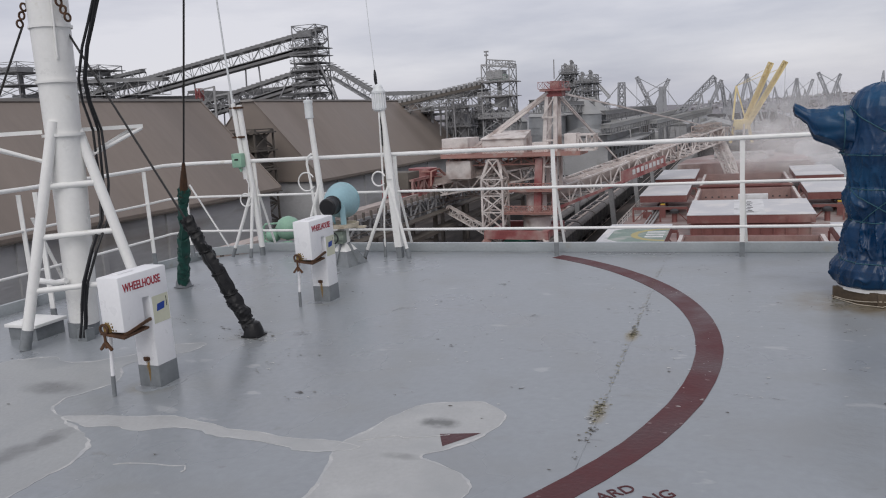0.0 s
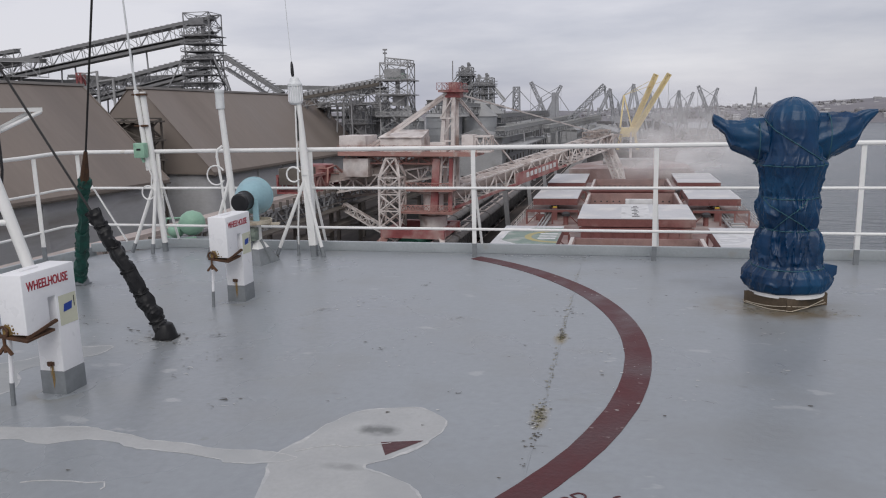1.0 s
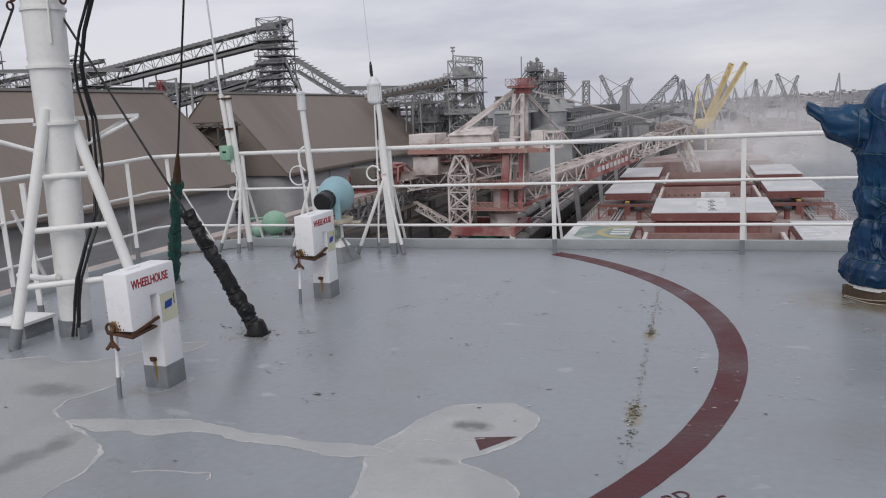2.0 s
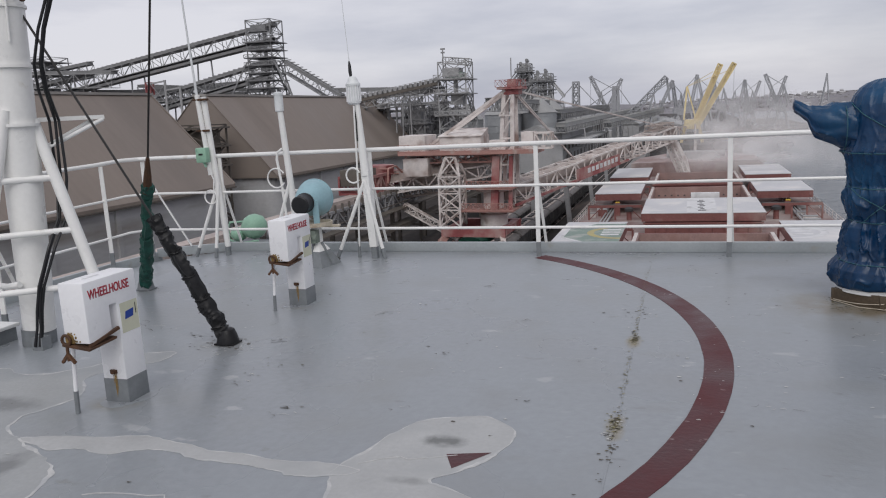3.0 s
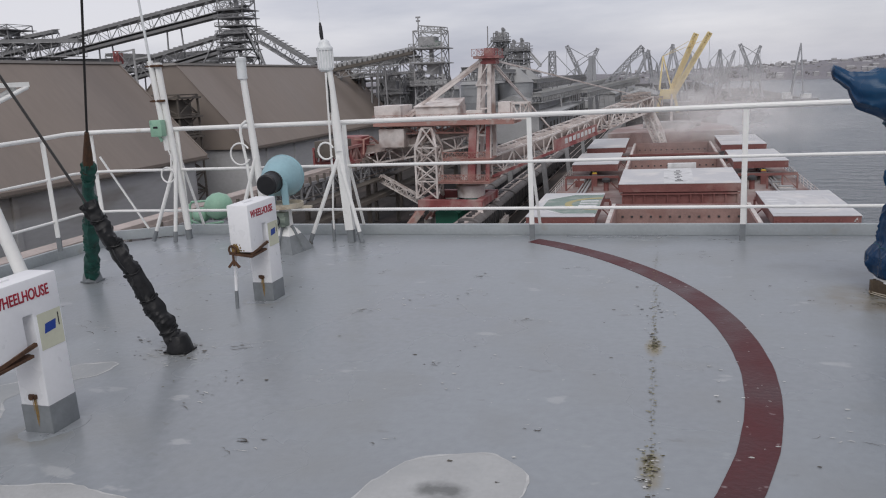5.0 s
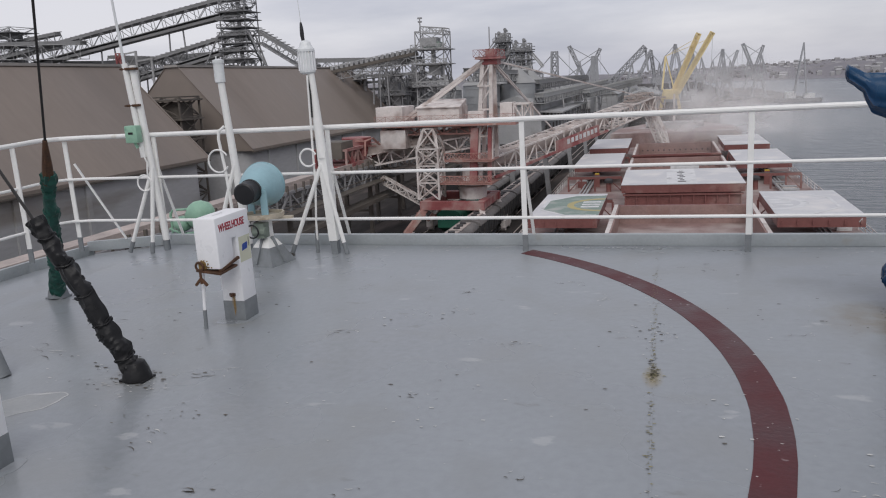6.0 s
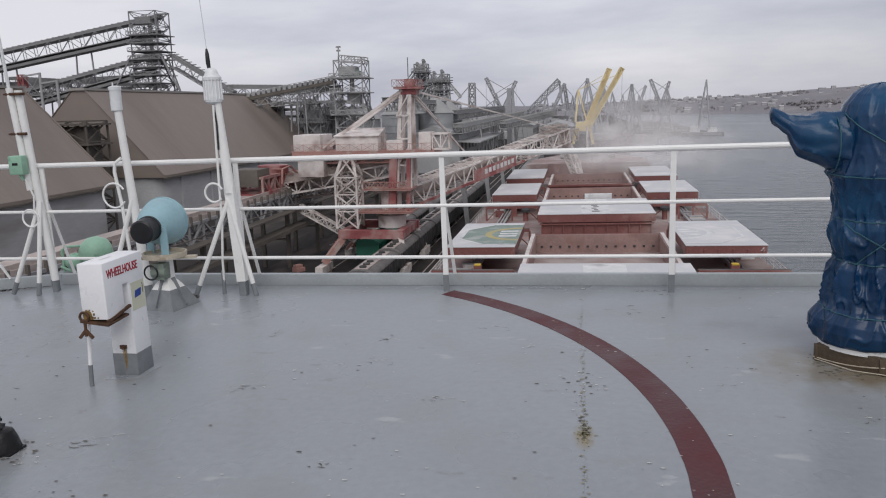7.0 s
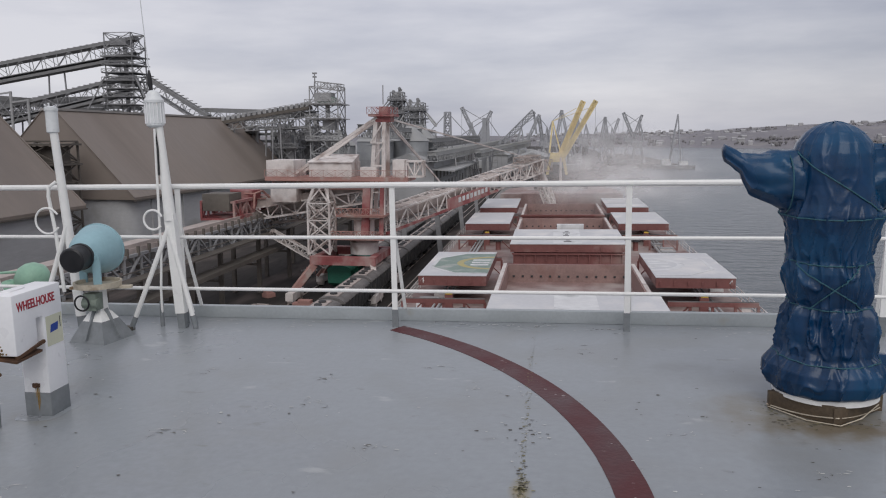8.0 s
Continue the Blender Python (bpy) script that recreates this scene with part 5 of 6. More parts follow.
for x in (-31.8, -27.3, -25.8, -22.8, -21.3, -18.9):
    track.span(x - 0.06, x + 0.06, -60, 350, G, G + 0.12)
setting("rail_tracks", track, "dust_beige", "steel rails set into the quay", "rail track", ashore=True)

# ---- grain sheds: steep sheet roofs on concrete walls ----


def shed(y0, y1, near, far, label):
    """A long shed under a steep flat-topped roof; near and far: how far its ends lean in at the ridge."""
    s = thing("storage_shed", label, "shed", (-72, y0, G), ashore=True, group="storage sheds")
    L, EH, RH, HW = y1 - y0, 11.3, 25.9, 15.0
    outline = []
    for cx, cy, a0 in ((-3, 3, 270), (-3, L - 3, 0), (-2 * HW + 3, L - 3, 90), (-2 * HW + 3, 3, 180)):
        outline += [(cx + 3 * math.cos(radians(a0 + 15 * k)), cy + 3 * math.sin(radians(a0 + 15 * k))) for k in range(7)]
    part("wall", Geo().prism(outline, 0, EH - 0.8), "shed_wall", s, "grey concrete wall")
    lo, hi = EH - 1.1, EH - 0.7
    eave = [(0.7, -0.6), (0.7, L + 0.6), (-2 * HW - 0.7, L + 0.6), (-2 * HW - 0.7, -0.6)]
    ridge = [(-HW + 1.2, near), (-HW + 1.2, L - far), (-HW - 1.2, L - far), (-HW - 1.2, near)]
    g = Geo().add([(*p, lo) for p in eave] + [(*p, hi) for p in eave] + [(*p, RH) for p in ridge],
                  [(3, 2, 1, 0), (8, 9, 10, 11)] + [(i, (i + 1) % 4, 4 + (i + 1) % 4, 4 + i) for i in range(4)] + [(4 + i, 4 + (i + 1) % 4, 8 + (i + 1) % 4, 8 + i) for i in range(4)])
    part("roof", g, "shed_roof", s, "brown profiled sheet roof", smooth=0)
    part("ridge_cap", Geo().span(-HW - 1.5, -HW + 1.5, near - 0.4, L - far + 0.4, RH - 0.05, RH + 0.35), "ridge", s)
    for p, q in zip(eave, ridge):
        part("hip_flashing", Geo().bar((*p, hi + 0.05), (*q, RH + 0.1), 0.35, 0.1), "shed_roof", s)
    part("eaves_gutter", Geo().span(0.5, 0.95, -0.6, L + 0.6, EH - 1.35, EH - 1.12), "shed_dark", s)
    for k in range(int((L - 12) // 12)):
        part("pilaster", Geo().span(0, 0.35, 6 + k * 12, 6.8 + k * 12, 0, EH - 1.4), "shed_wall", s)
    return s


shed(-25, 105.0, 0.2, 0.2, "long storage shed with steep brown sheet roof on grey walls")
shed(120.6, 203.0, 0.2, 0.2, "shorter storage shed with steep brown sheet roof on grey walls")
link = thing("transfer_house", "dark steel transfer house between the storage sheds", "building", (-82.5, 112.8, G), ashore=True)
part("frame", Geo().tower((0, 0), 7.5, 6, 0, 20.5, 6, 0.2), "shed_dark", link)
for z in (13, 16.5, 19.8):
    part("floor", Geo().span(-4.3, 4.3, -3.4, 3.4, z, z + .3), "shed_dark", link)
part("cladding", Geo().span(-3, 3, -2, 2, 13.4, 19.6), "shed_dark", link)


# ---- conveyors ----
def gallery(a, b, label, w=3.2, h=3.0, mat="steel", cover="belt_cover", legs=(), bays=None, double=False):
    """A conveyor gallery in a lattice bridge, with legs at the given shares of its length."""
    a, b = Vector(a), Vector(b)
    t = thing("conveyor_gallery", label, "conveyor", tuple(a), ashore=True, group="conveyor galleries")
    d = b - a
    n = bays or max(4, int(d.length / (h * 1.1)))
    part("bridge", Geo().truss((0, 0, 0), d, w, h, n, 0.16), mat, t)
    up = Vector((0, 0, h / 2 + 0.5))
    part("belt_hood", Geo().bar(up, d + up, w * 0.8, 1.1), cover, t, "covered belt")
    part("walkway", Geo().bar(-Vector((0, 0, h / 2 - .05)), d - Vector((0, 0, h / 2 - .05)), w, 0.15), mat, t)
    g = Geo()
    for k in range(n * 2):
        p = d * (k / (n * 2)) + up
        g.bar(p + Vector((0, 0, .5)), p + Vector((0, 0, 0.75)), w * 0.86, d.length / (n * 2) * 0.4)
    part("hood_ribs", g, cover, t)
    if double:
        lo = Vector((0, 0, -h / 2 - 1.2))
        part("lower_belt", Geo().bar(lo, d + lo, w * 0.9, 0.9), cover, t)
    for s in legs:
        p = d * s
        z = G - a.z
        part("trestle", Geo().bar(p + Vector((-w * .6, 0, -h / 2)), Vector((p.x - w, p.y, z)), 0.4).bar(p + Vector((w * .6, 0, -h / 2)), Vector((p.x + w, p.y, z)), 0.4).bar(Vector((p.x - w * .8, p.y, (z + p.z) / 2)), Vector((p.x + w * .8, p.y, (z + p.z) / 2)), 0.25), mat, t)
    return t


gallery((-131, 230, 29.6), (-246, 232, 12.0), "long inclined grey conveyor gallery rising above the sheds", 4.5, 4.0, legs=(0.25, 0.5, 0.8), double=True)
gallery((-133, 228, 17.6), (-184, 226, 6.5), "lower inclined grey conveyor gallery behind the sheds", 4.0, 3.4, legs=(0.5,), double=True)
gallery((-128, 231, 17.6), (-108, 231, 5.5), "short inclined grey conveyor gallery below the head tower", 4.0, 3.0)
belt_a, belt_b = Vector((-61, 190, 8.6)), Vector((-93, 190, 3.6))
slope = thing("conveyor_gallery", "dark inclined belt conveyor with a row of pale hoods", "conveyor", tuple(belt_a), ashore=True, group="conveyor galleries")
run = belt_b - belt_a
part("belt_table", Geo().bar((0, 0, 0), run, 2.4, 0.8), "shed_dark", slope, "dark belt table")
part("handrail", Geo().bar((0, -1.3, 1.5), run + Vector((0, -1.3, 1.5)), .1), "steel_light", slope)
for k in range(22):
    q = run * ((k + .5) / 22)
    part("hood", Geo().box(q + Vector((0, 0, .95)), (.95, 1.9, 1.1), Euler((0, -math.atan2(run.z, -run.x), 0)).to_matrix()), "steel_light", slope, bevel=0.15)
part("truss", Geo().truss((0, 0, -1.4), run + Vector((0, 0, -1.4)), 1.8, 1.7, 12, .1), "steel_light", slope)
for q in (.3, .7):
    part("trestle", Geo().bar(run * q + Vector((-1, 0, -2)), run * q + Vector((-1.6, 0, G - belt_a.z - run.z * q)), .35).bar(run * q + Vector((1, 0, -2)), run * q + Vector((1.6, 0, G - belt_a.z - run.z * q)), .35), "steel", slope)
gallery((-61, 192, 5.0), (-98, 205, 3.5), "level lattice conveyor bridge beside a transfer tower", 3.2, 3.0, mat="steel_light", legs=(0.35, 0.75))
rack = thing("pipe_rack", "thin grey steel rack of pipes between the elevator towers", "pipe rack", (-96, 206, G), ashore=True)
for x in (0, 9, 18, 27, 35):
    part("post", Geo().bar((x, 0, 0), (x, 0, 23.5), .35).bar((x, 3, 0), (x, 3, 23.5), .35).bar((x, 0, 20), (x, 3, 23), .2), "steel_light", rack)
for z in (19.5, 21.5, 23.4):
    part("beam", Geo().bar((-2, 0, z), (37, 0, z), .3).bar((-2, 3, z), (37, 3, z), .3), "steel_light", rack)
    part("pipe", Geo().tube((-2, 1.5, z + .4), (37, 1.5, z + .4), .3, n=10), "steel", rack)
gallery((-196, 228, 16.5), (-260, 232, 19.0), "lattice conveyor bridge far behind the sheds", 4, 5, mat="steel_light", legs=(0.2, 0.7))
gallery((-170, 236, 9.5), (-215, 238, 11.5), "low lattice conveyor bridge behind the sheds", 3, 3, mat="steel_light", legs=(0.3,))
gallery((-150, 240, 8.0), (-172, 240, 8.5), "low lattice walkway bridge behind the sheds", 3, 3, legs=(0.5,))
gallery((-50, 200, 2.0), (-46, 300, 1.0), "grey conveyor gallery along the silo row", 3.2, 2.4, mat="steel_light", legs=(0.2, 0.6))
gallery((-42, 262, -2.0), (-40, 420, -1.0), "long grey conveyor gallery along the quay", 4, 2.2, legs=(0.2, 0.5, 0.8))
gallery((-37, 240, -6.0), (-24, 430, -3.0), "long pale conveyor gallery along the far quay", 3.5, 2.0, mat="steel_light", legs=(0.15, 0.4, 0.7), cover="roof_grey")
gallery((-28, 300, -6.5), (-12, 440, -3.5), "pale conveyor gallery over the far quay", 3.0, 2.0, mat="steel_light", legs=(0.3, 0.7), cover="roof_grey")


for a, b, lg in (((-150, 250, 12.5), (-240, 252, 10.5), (0.15, 0.4, 0.65, 0.9)), ((-140, 246, 8.5), (-200, 246, 13.0), (0.3, 0.6)), ((-200, 244, 8.0), (-275, 244, 9.5), (0.2, 0.5, 0.8)), ((-215, 238, 22.0), (-300, 240, 13.0), (0.3, 0.7)), ((-112, 236, 7.5), (-84, 232, 6.5), (0.3, 0.7))):
    gallery(a, b, "grey lattice conveyor bridge among the plant behind the sheds", 3.6, 3.2, legs=lg, double=True)


def head_tower(at, w, d, h, label, floors, mat="steel", head=True, t=0.2):
    o = thing("transfer_tower", label, "tower", at, ashore=True, group="transfer towers")
    part("frame", Geo().tower((0, 0), w, d, 0, h, max(4, int(h / 4.2)), t), mat, o)
    for z in floors:
        part("platform", Geo().span(-w / 2 - 1, w / 2 + 1, -d / 2 - 1, d / 2 + 1, z, z + 0.25), mat, o)
        part("handrail", Geo().truss((-w / 2 - 1, -d / 2 - 1, z + 0.8), (w / 2 + 1, -d / 2 - 1, z + 0.8), 0.1, 1.0, 6, 0.1), mat, o)
    part("chute", Geo().tube((0, 0, 2), (0, 0, h - 4), w * 0.08, n=10).box((w * .1, 0, h * .72), (w * .45, d * .5, 3)), mat, o)
    part("drive_house", Geo().box((-w * .1, 0, h - 2.6), (w * .6, d * .6, 2.2)), mat, o)
    part("stairs", Geo().truss((w / 2 + .6, -d / 2, h * .35), (w / 2 + .6, d / 2, h * .55), .9, .4, 5, .12).truss((w / 2 + .6, d / 2, h * .55), (w / 2 + .6, -d / 2, h * .75), .9, .4, 5, .12), mat, o)
    return o


ht = head_tower((-135, 230, G), 9.0, 8.5, 53.5, "tall grey steel head tower where conveyors meet", (31, 33.5, 36, 38.5, 41, 43.5, 46))
for sx, yy in ((-1, 0), (1, 0), (-1, -4), (1, -4)):
    part("spreader", Geo().bar((sx * 5, yy, 40), (sx * (9 - yy * .7), yy * 1.4, 28), .4), "steel", ht)
lt = head_tower((-56.6, 190, G), 7.4, 7, 33.8, "pale grey steel transfer tower with lamp mast", (14, 20, 25.5, 29.2), "steel_light", t=0.17)
part("lamp_mast", Geo().tube((-3.3, 0, 29), (-3.3, 0, 37.2), 0.16, n=8).box((-3.3, 0, 37.3), (1.2, .4, .4)).box((-3.3, 0, 36.4), (1.0, .4, .4)), "steel", lt, "dark floodlight mast")
part("roof_frame", Geo().truss((-3, 0, 34.4), (4, 0, 33.6), 3, 1.6, 4, .15), "steel_light", lt)
part("drive_hood", Geo().box((0, 0, 30.4), (4.5, 3.5, 1.6)), "pad_green", lt, bevel=0.3)


def elevator_legs(o, w, h, seed):
    """Bucket elevator casings with rounded heads and down-spouts, standing in a tower."""
    r = random.Random(seed)
    for k in range(4):
        x, y, top = w * (-.36 + .24 * k), r.uniform(-.3, .3) * w, h + r.uniform(-3.5, 1.6)
        part("elevator_casing", Geo().span(x - .5, x + .5, y - .35, y + .35, 6, top).tube((x, y - .6, top), (x, y + .6, top), 0.6, n=14).box((x + .7, y, top - .6), (.6, .6, .8)), "steel_light" if k % 2 else "steel", o)
        for q in range(3):
            a = r.uniform(-.5, 3.6)
            ln = r.uniform(5, 11)
            part("spout", Geo().tube((x, y, top - 1), (x + ln * math.cos(a), y - ln * .4 * math.sin(a), top - 1 - ln * 1.1), 0.26, n=8), "steel_light", o)
    for z in (h * .62, h * .78, h * .93):
        part("landing", Geo().ring((0, 0, z), w * .78, .12, "z", 20, 5).ring((0, 0, z + 1.1), w * .78, .07, "z", 20, 5), "steel", o)


for k, (x, y, w, h, fl) in enumerate(((-60.2, 300, 5.0, 38.4, (24, 30, 35)), (-52.6, 300, 6.4, 34.2, (22, 28, 31)), (-66, 205, 4.0, 24, (14, 20)), (-100, 212, 6, 26.5, (24,)), (-235, 236, 12, 47, (34, 40, 45)), (-268, 228, 14, 50, (35, 41, 46)), (-84, 203, 5, 23.5, (17, 22)), (-74.5, 207, 4, 26, (16, 21)), (-69.5, 197, 4.5, 23, (18,)), (-92, 214, 5, 24.5, (20,)))):
    ob = head_tower((x, y, G), w, w, h, "grey steel elevator tower with platforms", fl, t=0.2)
    if k < 3:
        elevator_legs(ob, w, h, k)
for x, y, h in ((-172, 224, 35.5), (-166, 224, 33.0), (-88, 196, 23), (-80, 200, 24)):
    tr = thing("trestle_frame", "grey steel trestle frame carrying a pipe", "trestle", (x, y, G), ashore=True, group="trestles")
    part("post", Geo().tube((0, 0, 0), (0, 0, h), 0.45, n=10), "steel_light", tr)
    part("arm", Geo().bar((0, 0, h - .3), (-6, 0, h - 1), 0.5), "steel_light", tr)
    part("tie", Geo().bar((0, 0, h - 8), (-6, 0, h - 1.2), 0.2).bar((0, 0, h - 1), (-6, 0, h - 8), 0.2), "steel", tr)
red_post = thing("red_pylon", "rust-red pylon behind the sheds", "pylon", (-180, 226, G), ashore=True)
part("post", Geo().tower((0, 0), 1.8, 1.8, 0, 35, 9, .3), "loader_red", red_post)

# ---- silos and buildings along the quay ----


def silo(x, y, r, h, cone, label):
    s = thing("grain_silo", label, "silo", (x, y, G), ashore=True, group="silos")
    part("shell", Geo().tube((0, 0, 0), (0, 0, h), r, n=40), "silo", s)
    for k in range(8):
        z = h * (k + 0.5) / 8
        part("hoop", Geo().lathe([(r, z - .12), (r + .12, z - .12), (r + .12, z + .12), (r, z + .12)], 40), "silo", s)
    part("cone_roof", Geo().lathe([(r + .4, h - .1), (r * .2, h + cone), (r * .2, h + cone + .6), (0.02, h + cone + .7)], 40), "roof_grey", s, "pale conical roof")
    return s


for x, y, r, h, c in ((-76, 215, 5.4, 20.0, 4.2), (-63, 222, 5.2, 18.5, 4.0), (-58, 250, 6.2, 19.5, 4.5), (-47.5, 258, 6.4, 19.6, 5.0), (-47, 275, 6.4, 19.6, 5.0), (-61, 280, 6.4, 19.5, 5)):
    silo(x, y, r, h, c, "round galvanised grain silo with a conical roof")


def hall(x0, x1, y0, y1, h, rise, label, wall="shed_wall", roof="roof_grey"):
    b = thing("warehouse", label, "warehouse", (x0, y0, G), ashore=True, group="warehouses")
    w, d = x1 - x0, y1 - y0
    part("wall", Geo().span(0, w, 0, d, 0, h), wall, b)
    part("roof", Geo().add([(-.6, -.6, h), (w / 2, -.6, h + rise), (w + .6, -.6, h), (-.6, d + .6, h), (w / 2, d + .6, h + rise), (w + .6, d + .6, h)], [(0, 2, 1), (3, 4, 5), (0, 1, 4, 3), (1, 2, 5, 4), (0, 3, 5, 2)]), roof, b, smooth=0)
    for k in range(max(2, int(d // 9))):
        y = 4 + k * 9
        part("window", Geo().span(w - .05, w + .06, y, y + 4, h * .55, h * .8), "shed_dark", b)
        part("gate", Geo().span(w - .05, w + .08, y + 4.6, y + 8, 0, h * .42), "shed_dark", b)
    return b


hall(-54, -37, 244, 330, 12.5, 3.0, "long grey quayside warehouse with a pale roof", roof="steel_light")
hall(-60, -42, 335, 420, 14, 4.0, "grey warehouse further along the quay")
hall(-92, -66, 228, 300, 13, 5.0, "grey warehouse behind the silos")
hall(-36, -24, 440, 520, 10, 3.0, "far grey port warehouse")
hall(-20, -2, 470, 560, 8, 3.0, "far pale port warehouse", wall="house")
canopy = thing("loading_canopy", "dark canopy roof along the warehouse front", "canopy", (-36.6, 244, G), ashore=True)
part("roof", Geo().box((3, 40, 10.2), (7.5, 84, 0.5), Euler((0, 0.06, 0)).to_matrix()), "steel_light", canopy)
for k in range(9):
    part("post", Geo().bar((6, 2 + k * 9.8, 0), (6, 2 + k * 9.8, 10), 0.4), "steel", canopy)

# long low belt gallery along the quay under the sheds
low = thing("quay_conveyor", "dust-covered quay belt conveyor on dark steel legs", "conveyor", (-40, 20, -11.0), ashore=True)
part("bridge", Geo().truss((0, 0, 0), (0, 140, 0), 4.2, 2.4, 46, 0.2), "steel", low)
part("belt_table", Geo().bar((0, 0, 1.5), (0, 140, 1.5), 3.4, 0.5).bar((1.4, 0, 1.9), (1.4, 140, 1.9), 0.3, 0.5), "dust_beige", low, "dust-covered belt table")
part("walkway", Geo().bar((2.9, 0, -0.9), (2.9, 140, -0.9), 1.4, 0.15).bar((3.6, 0, 0.1), (3.6, 140, 0.1), 0.1).bar((2.9, 0, -3.2), (2.9, 140, -3.2), 1.8, 0.5), "shed_dark", low)
for k in range(70):
    part("idler", Geo().bar((2.2, k * 2, 1.1), (2.2, k * 2, 2.0), 0.25), "shed_dark", low)
for k in range(12):
    part("leg", Geo().bar((-1.8, k * 12.2, -1), (-1.8, k * 12.2, -9), 0.5).bar((1.8, k * 12.2, -1), (1.8, k * 12.2, -9), 0.5).bar((-1.8, k * 12.2, -5), (1.8, k * 12.2, -5), 0.3), "shed_dark", low)

# ---- ship loader ----
ld = thing("ship_loader", "dusty red and white travelling ship loader on portal legs", "ship loader", (-26, 95, G), ashore=True)
for x, xt in ((-5.6, -3.2), (5.2, 4.3)):
    for y in (-6.5, 6.5):
        lg = part("portal_leg", Geo().bar((x, y, 1.6), (xt, y * .7, 5.0), 0.7, 0.8).bar((x, y * .5, 1.6), (xt, y * .72, 4.8), 0.35), "loader_pink" if x < 0 else "loader_white", ld)
        part("bogie", Geo().span(x - .5, x + .5, y - 2.2, y + 2.2, 0.5, 1.5).tube((x - .4, y - 1.5, .5), (x + .4, y - 1.5, .5), .5, n=14).tube((x - .4, y + 1.5, .5), (x + .4, y + 1.5, .5), .5, n=14), "loader_white", lg)
part("portal_beam", Geo().span(-3.9, 4.9, -5.2, -4.2, 4.7, 5.8).span(-3.9, 4.9, 4.2, 5.2, 4.7, 5.8).span(-3.8, -2.8, -5, 5, 4.75, 5.75).span(3.8, 4.8, -5, 5, 4.75, 5.75), "loader_red", ld, "red portal beams")
part("slew_ring", Geo().lathe([(1.9, 5.6), (1.9, 7.2), (1.4, 7.4), (1.4, 10.2), (2.4, 10.4), (2.4, 10.8), (1.6, 11)], 28, (2.2, 0, 0)), "loader_white", ld)
part("slew_deck", Geo().span(-0.8, 5.6, -3.2, 3.2, 10.8, 11.05).truss((-0.8, -3.2, 11.5), (5.6, -3.2, 11.5), .06, 0.9, 8, .06), "loader_pink", ld)
part("service_deck", Geo().span(-1.6, 5.6, -3.4, 3.4, 7.8, 8.0).truss((-1.6, -3.4, 8.5), (5.6, -3.4, 8.5), .06, 0.9, 10, .06), "loader_pink", ld)
part("lattice_tower", Geo().tower((-3.1, -2), 2.9, 2.9, 5.8, 12.6, 3, .17).tower((-3.1, -2), 2.9, 2.9, 12.6, 15.2, 1, .17, .45), "loader_white", ld, "white lattice tower")
part("machinery_deck", Geo().span(-10.5, 8.8, -3.0, 3.0, 15.5, 16.0).truss((-10.5, -3.0, 16.5), (8.8, -3.0, 16.5), .03, .9, 12, .03).truss((-10, 0, 14.9), (4, 0, 14.9), 2.6, 1.0, 8, .15), "loader_pink", ld, "dusty red machinery deck")
part("counterweight", Geo().span(-10.4, -6.6, -2.6, 2.6, 16.0, 18.2), "loader_white", ld, "white counterweight box", bevel=0.06)
part("counterweight_lower", Geo().span(-10.0, -6.4, -2.4, 2.4, 12.6, 15.1), "loader_white", ld, bevel=0.06)
mh = part("machine_house", Geo().span(-4.6, 1.2, -2.4, 2.4, 16.0, 18.0), "loader_white", ld, "white machine house", bevel=0.06)
part("house_roof", Geo().add([(-4.8, -2.6, 18), (1.4, -2.6, 18), (1.0, 2.6, 18.9), (-4.4, 2.6, 18.9), (-4.8, -2.6, 17.9), (1.4, -2.6, 17.9), (1.0, 2.6, 17.9), (-4.4, 2.6, 17.9)], [(0, 1, 2, 3), (7, 6, 5, 4), (0, 4, 5, 1), (1, 5, 6, 2), (2, 6, 7, 3), (3, 7, 4, 0)]), "loader_white", mh)
part("tank", Geo().tube((2.2, -1, 16.1), (4.2, -1, 16.1), .8, n=14).span(2.2, 4.4, -1.8, 0, 16, 17.3), "loader_white", ld, bevel=0.05)
cab = part("operator_cab", Geo().span(6.6, 8.2, -2, 1, 16.0, 18.3), "loader_white", ld, "white operator's cab", bevel=0.06)
part("cab_frame", Geo().truss((8.4, -1, 17.1), (10.6, -1, 17.1), 1.6, 2.0, 2, .16), "loader_white", cab)
for x in (3.2, 5.8):
    for y in (-2.2, 2.2):
        part("mast_column", Geo().bar((x * .7 + 1.2, y * .8, 11), (x * .42 + 2.9, y * .4, 24.0), 0.5, 0.5), "loader_white", ld, "white mast column")
for z in (14, 17.5, 20.5):
    part("mast_tie", Geo().bar((3.6, -1.5, z), (5.2, -1.5, z), .22).bar((3.6, -1.5, z), (5.2, -1.3, z + 2.6), .16), "loader_white", ld)
part("lower_mast", Geo().bar((2.8, -2.0, 8), (3.2, -1.9, 15.2), 1.0, .9).bar((5.0, -2.0, 8), (5.2, -1.9, 15.2), .5, .6), "loader_red", ld, "red lower mast leg")
part("mast_head", Geo().span(3.4, 6.8, -1.8, 1.8, 23.9, 24.2).span(4.2, 6.2, -1.2, 1.2, 23.2, 23.9).span(4.6, 5.8, -.8, .8, 24.2, 25.2).truss((3.2, -1.8, 24.65), (6.6, -1.8, 24.65), .04, .9, 5, .04).truss((3.2, 1.8, 24.65), (6.6, 1.8, 24.65), .04, .9, 5, .04), "loader_red", ld, "red mast head platform")
part("aerial", Geo().tube((5, 0, 25.5), (5, 0, 28), .08, n=6), "steel", ld)
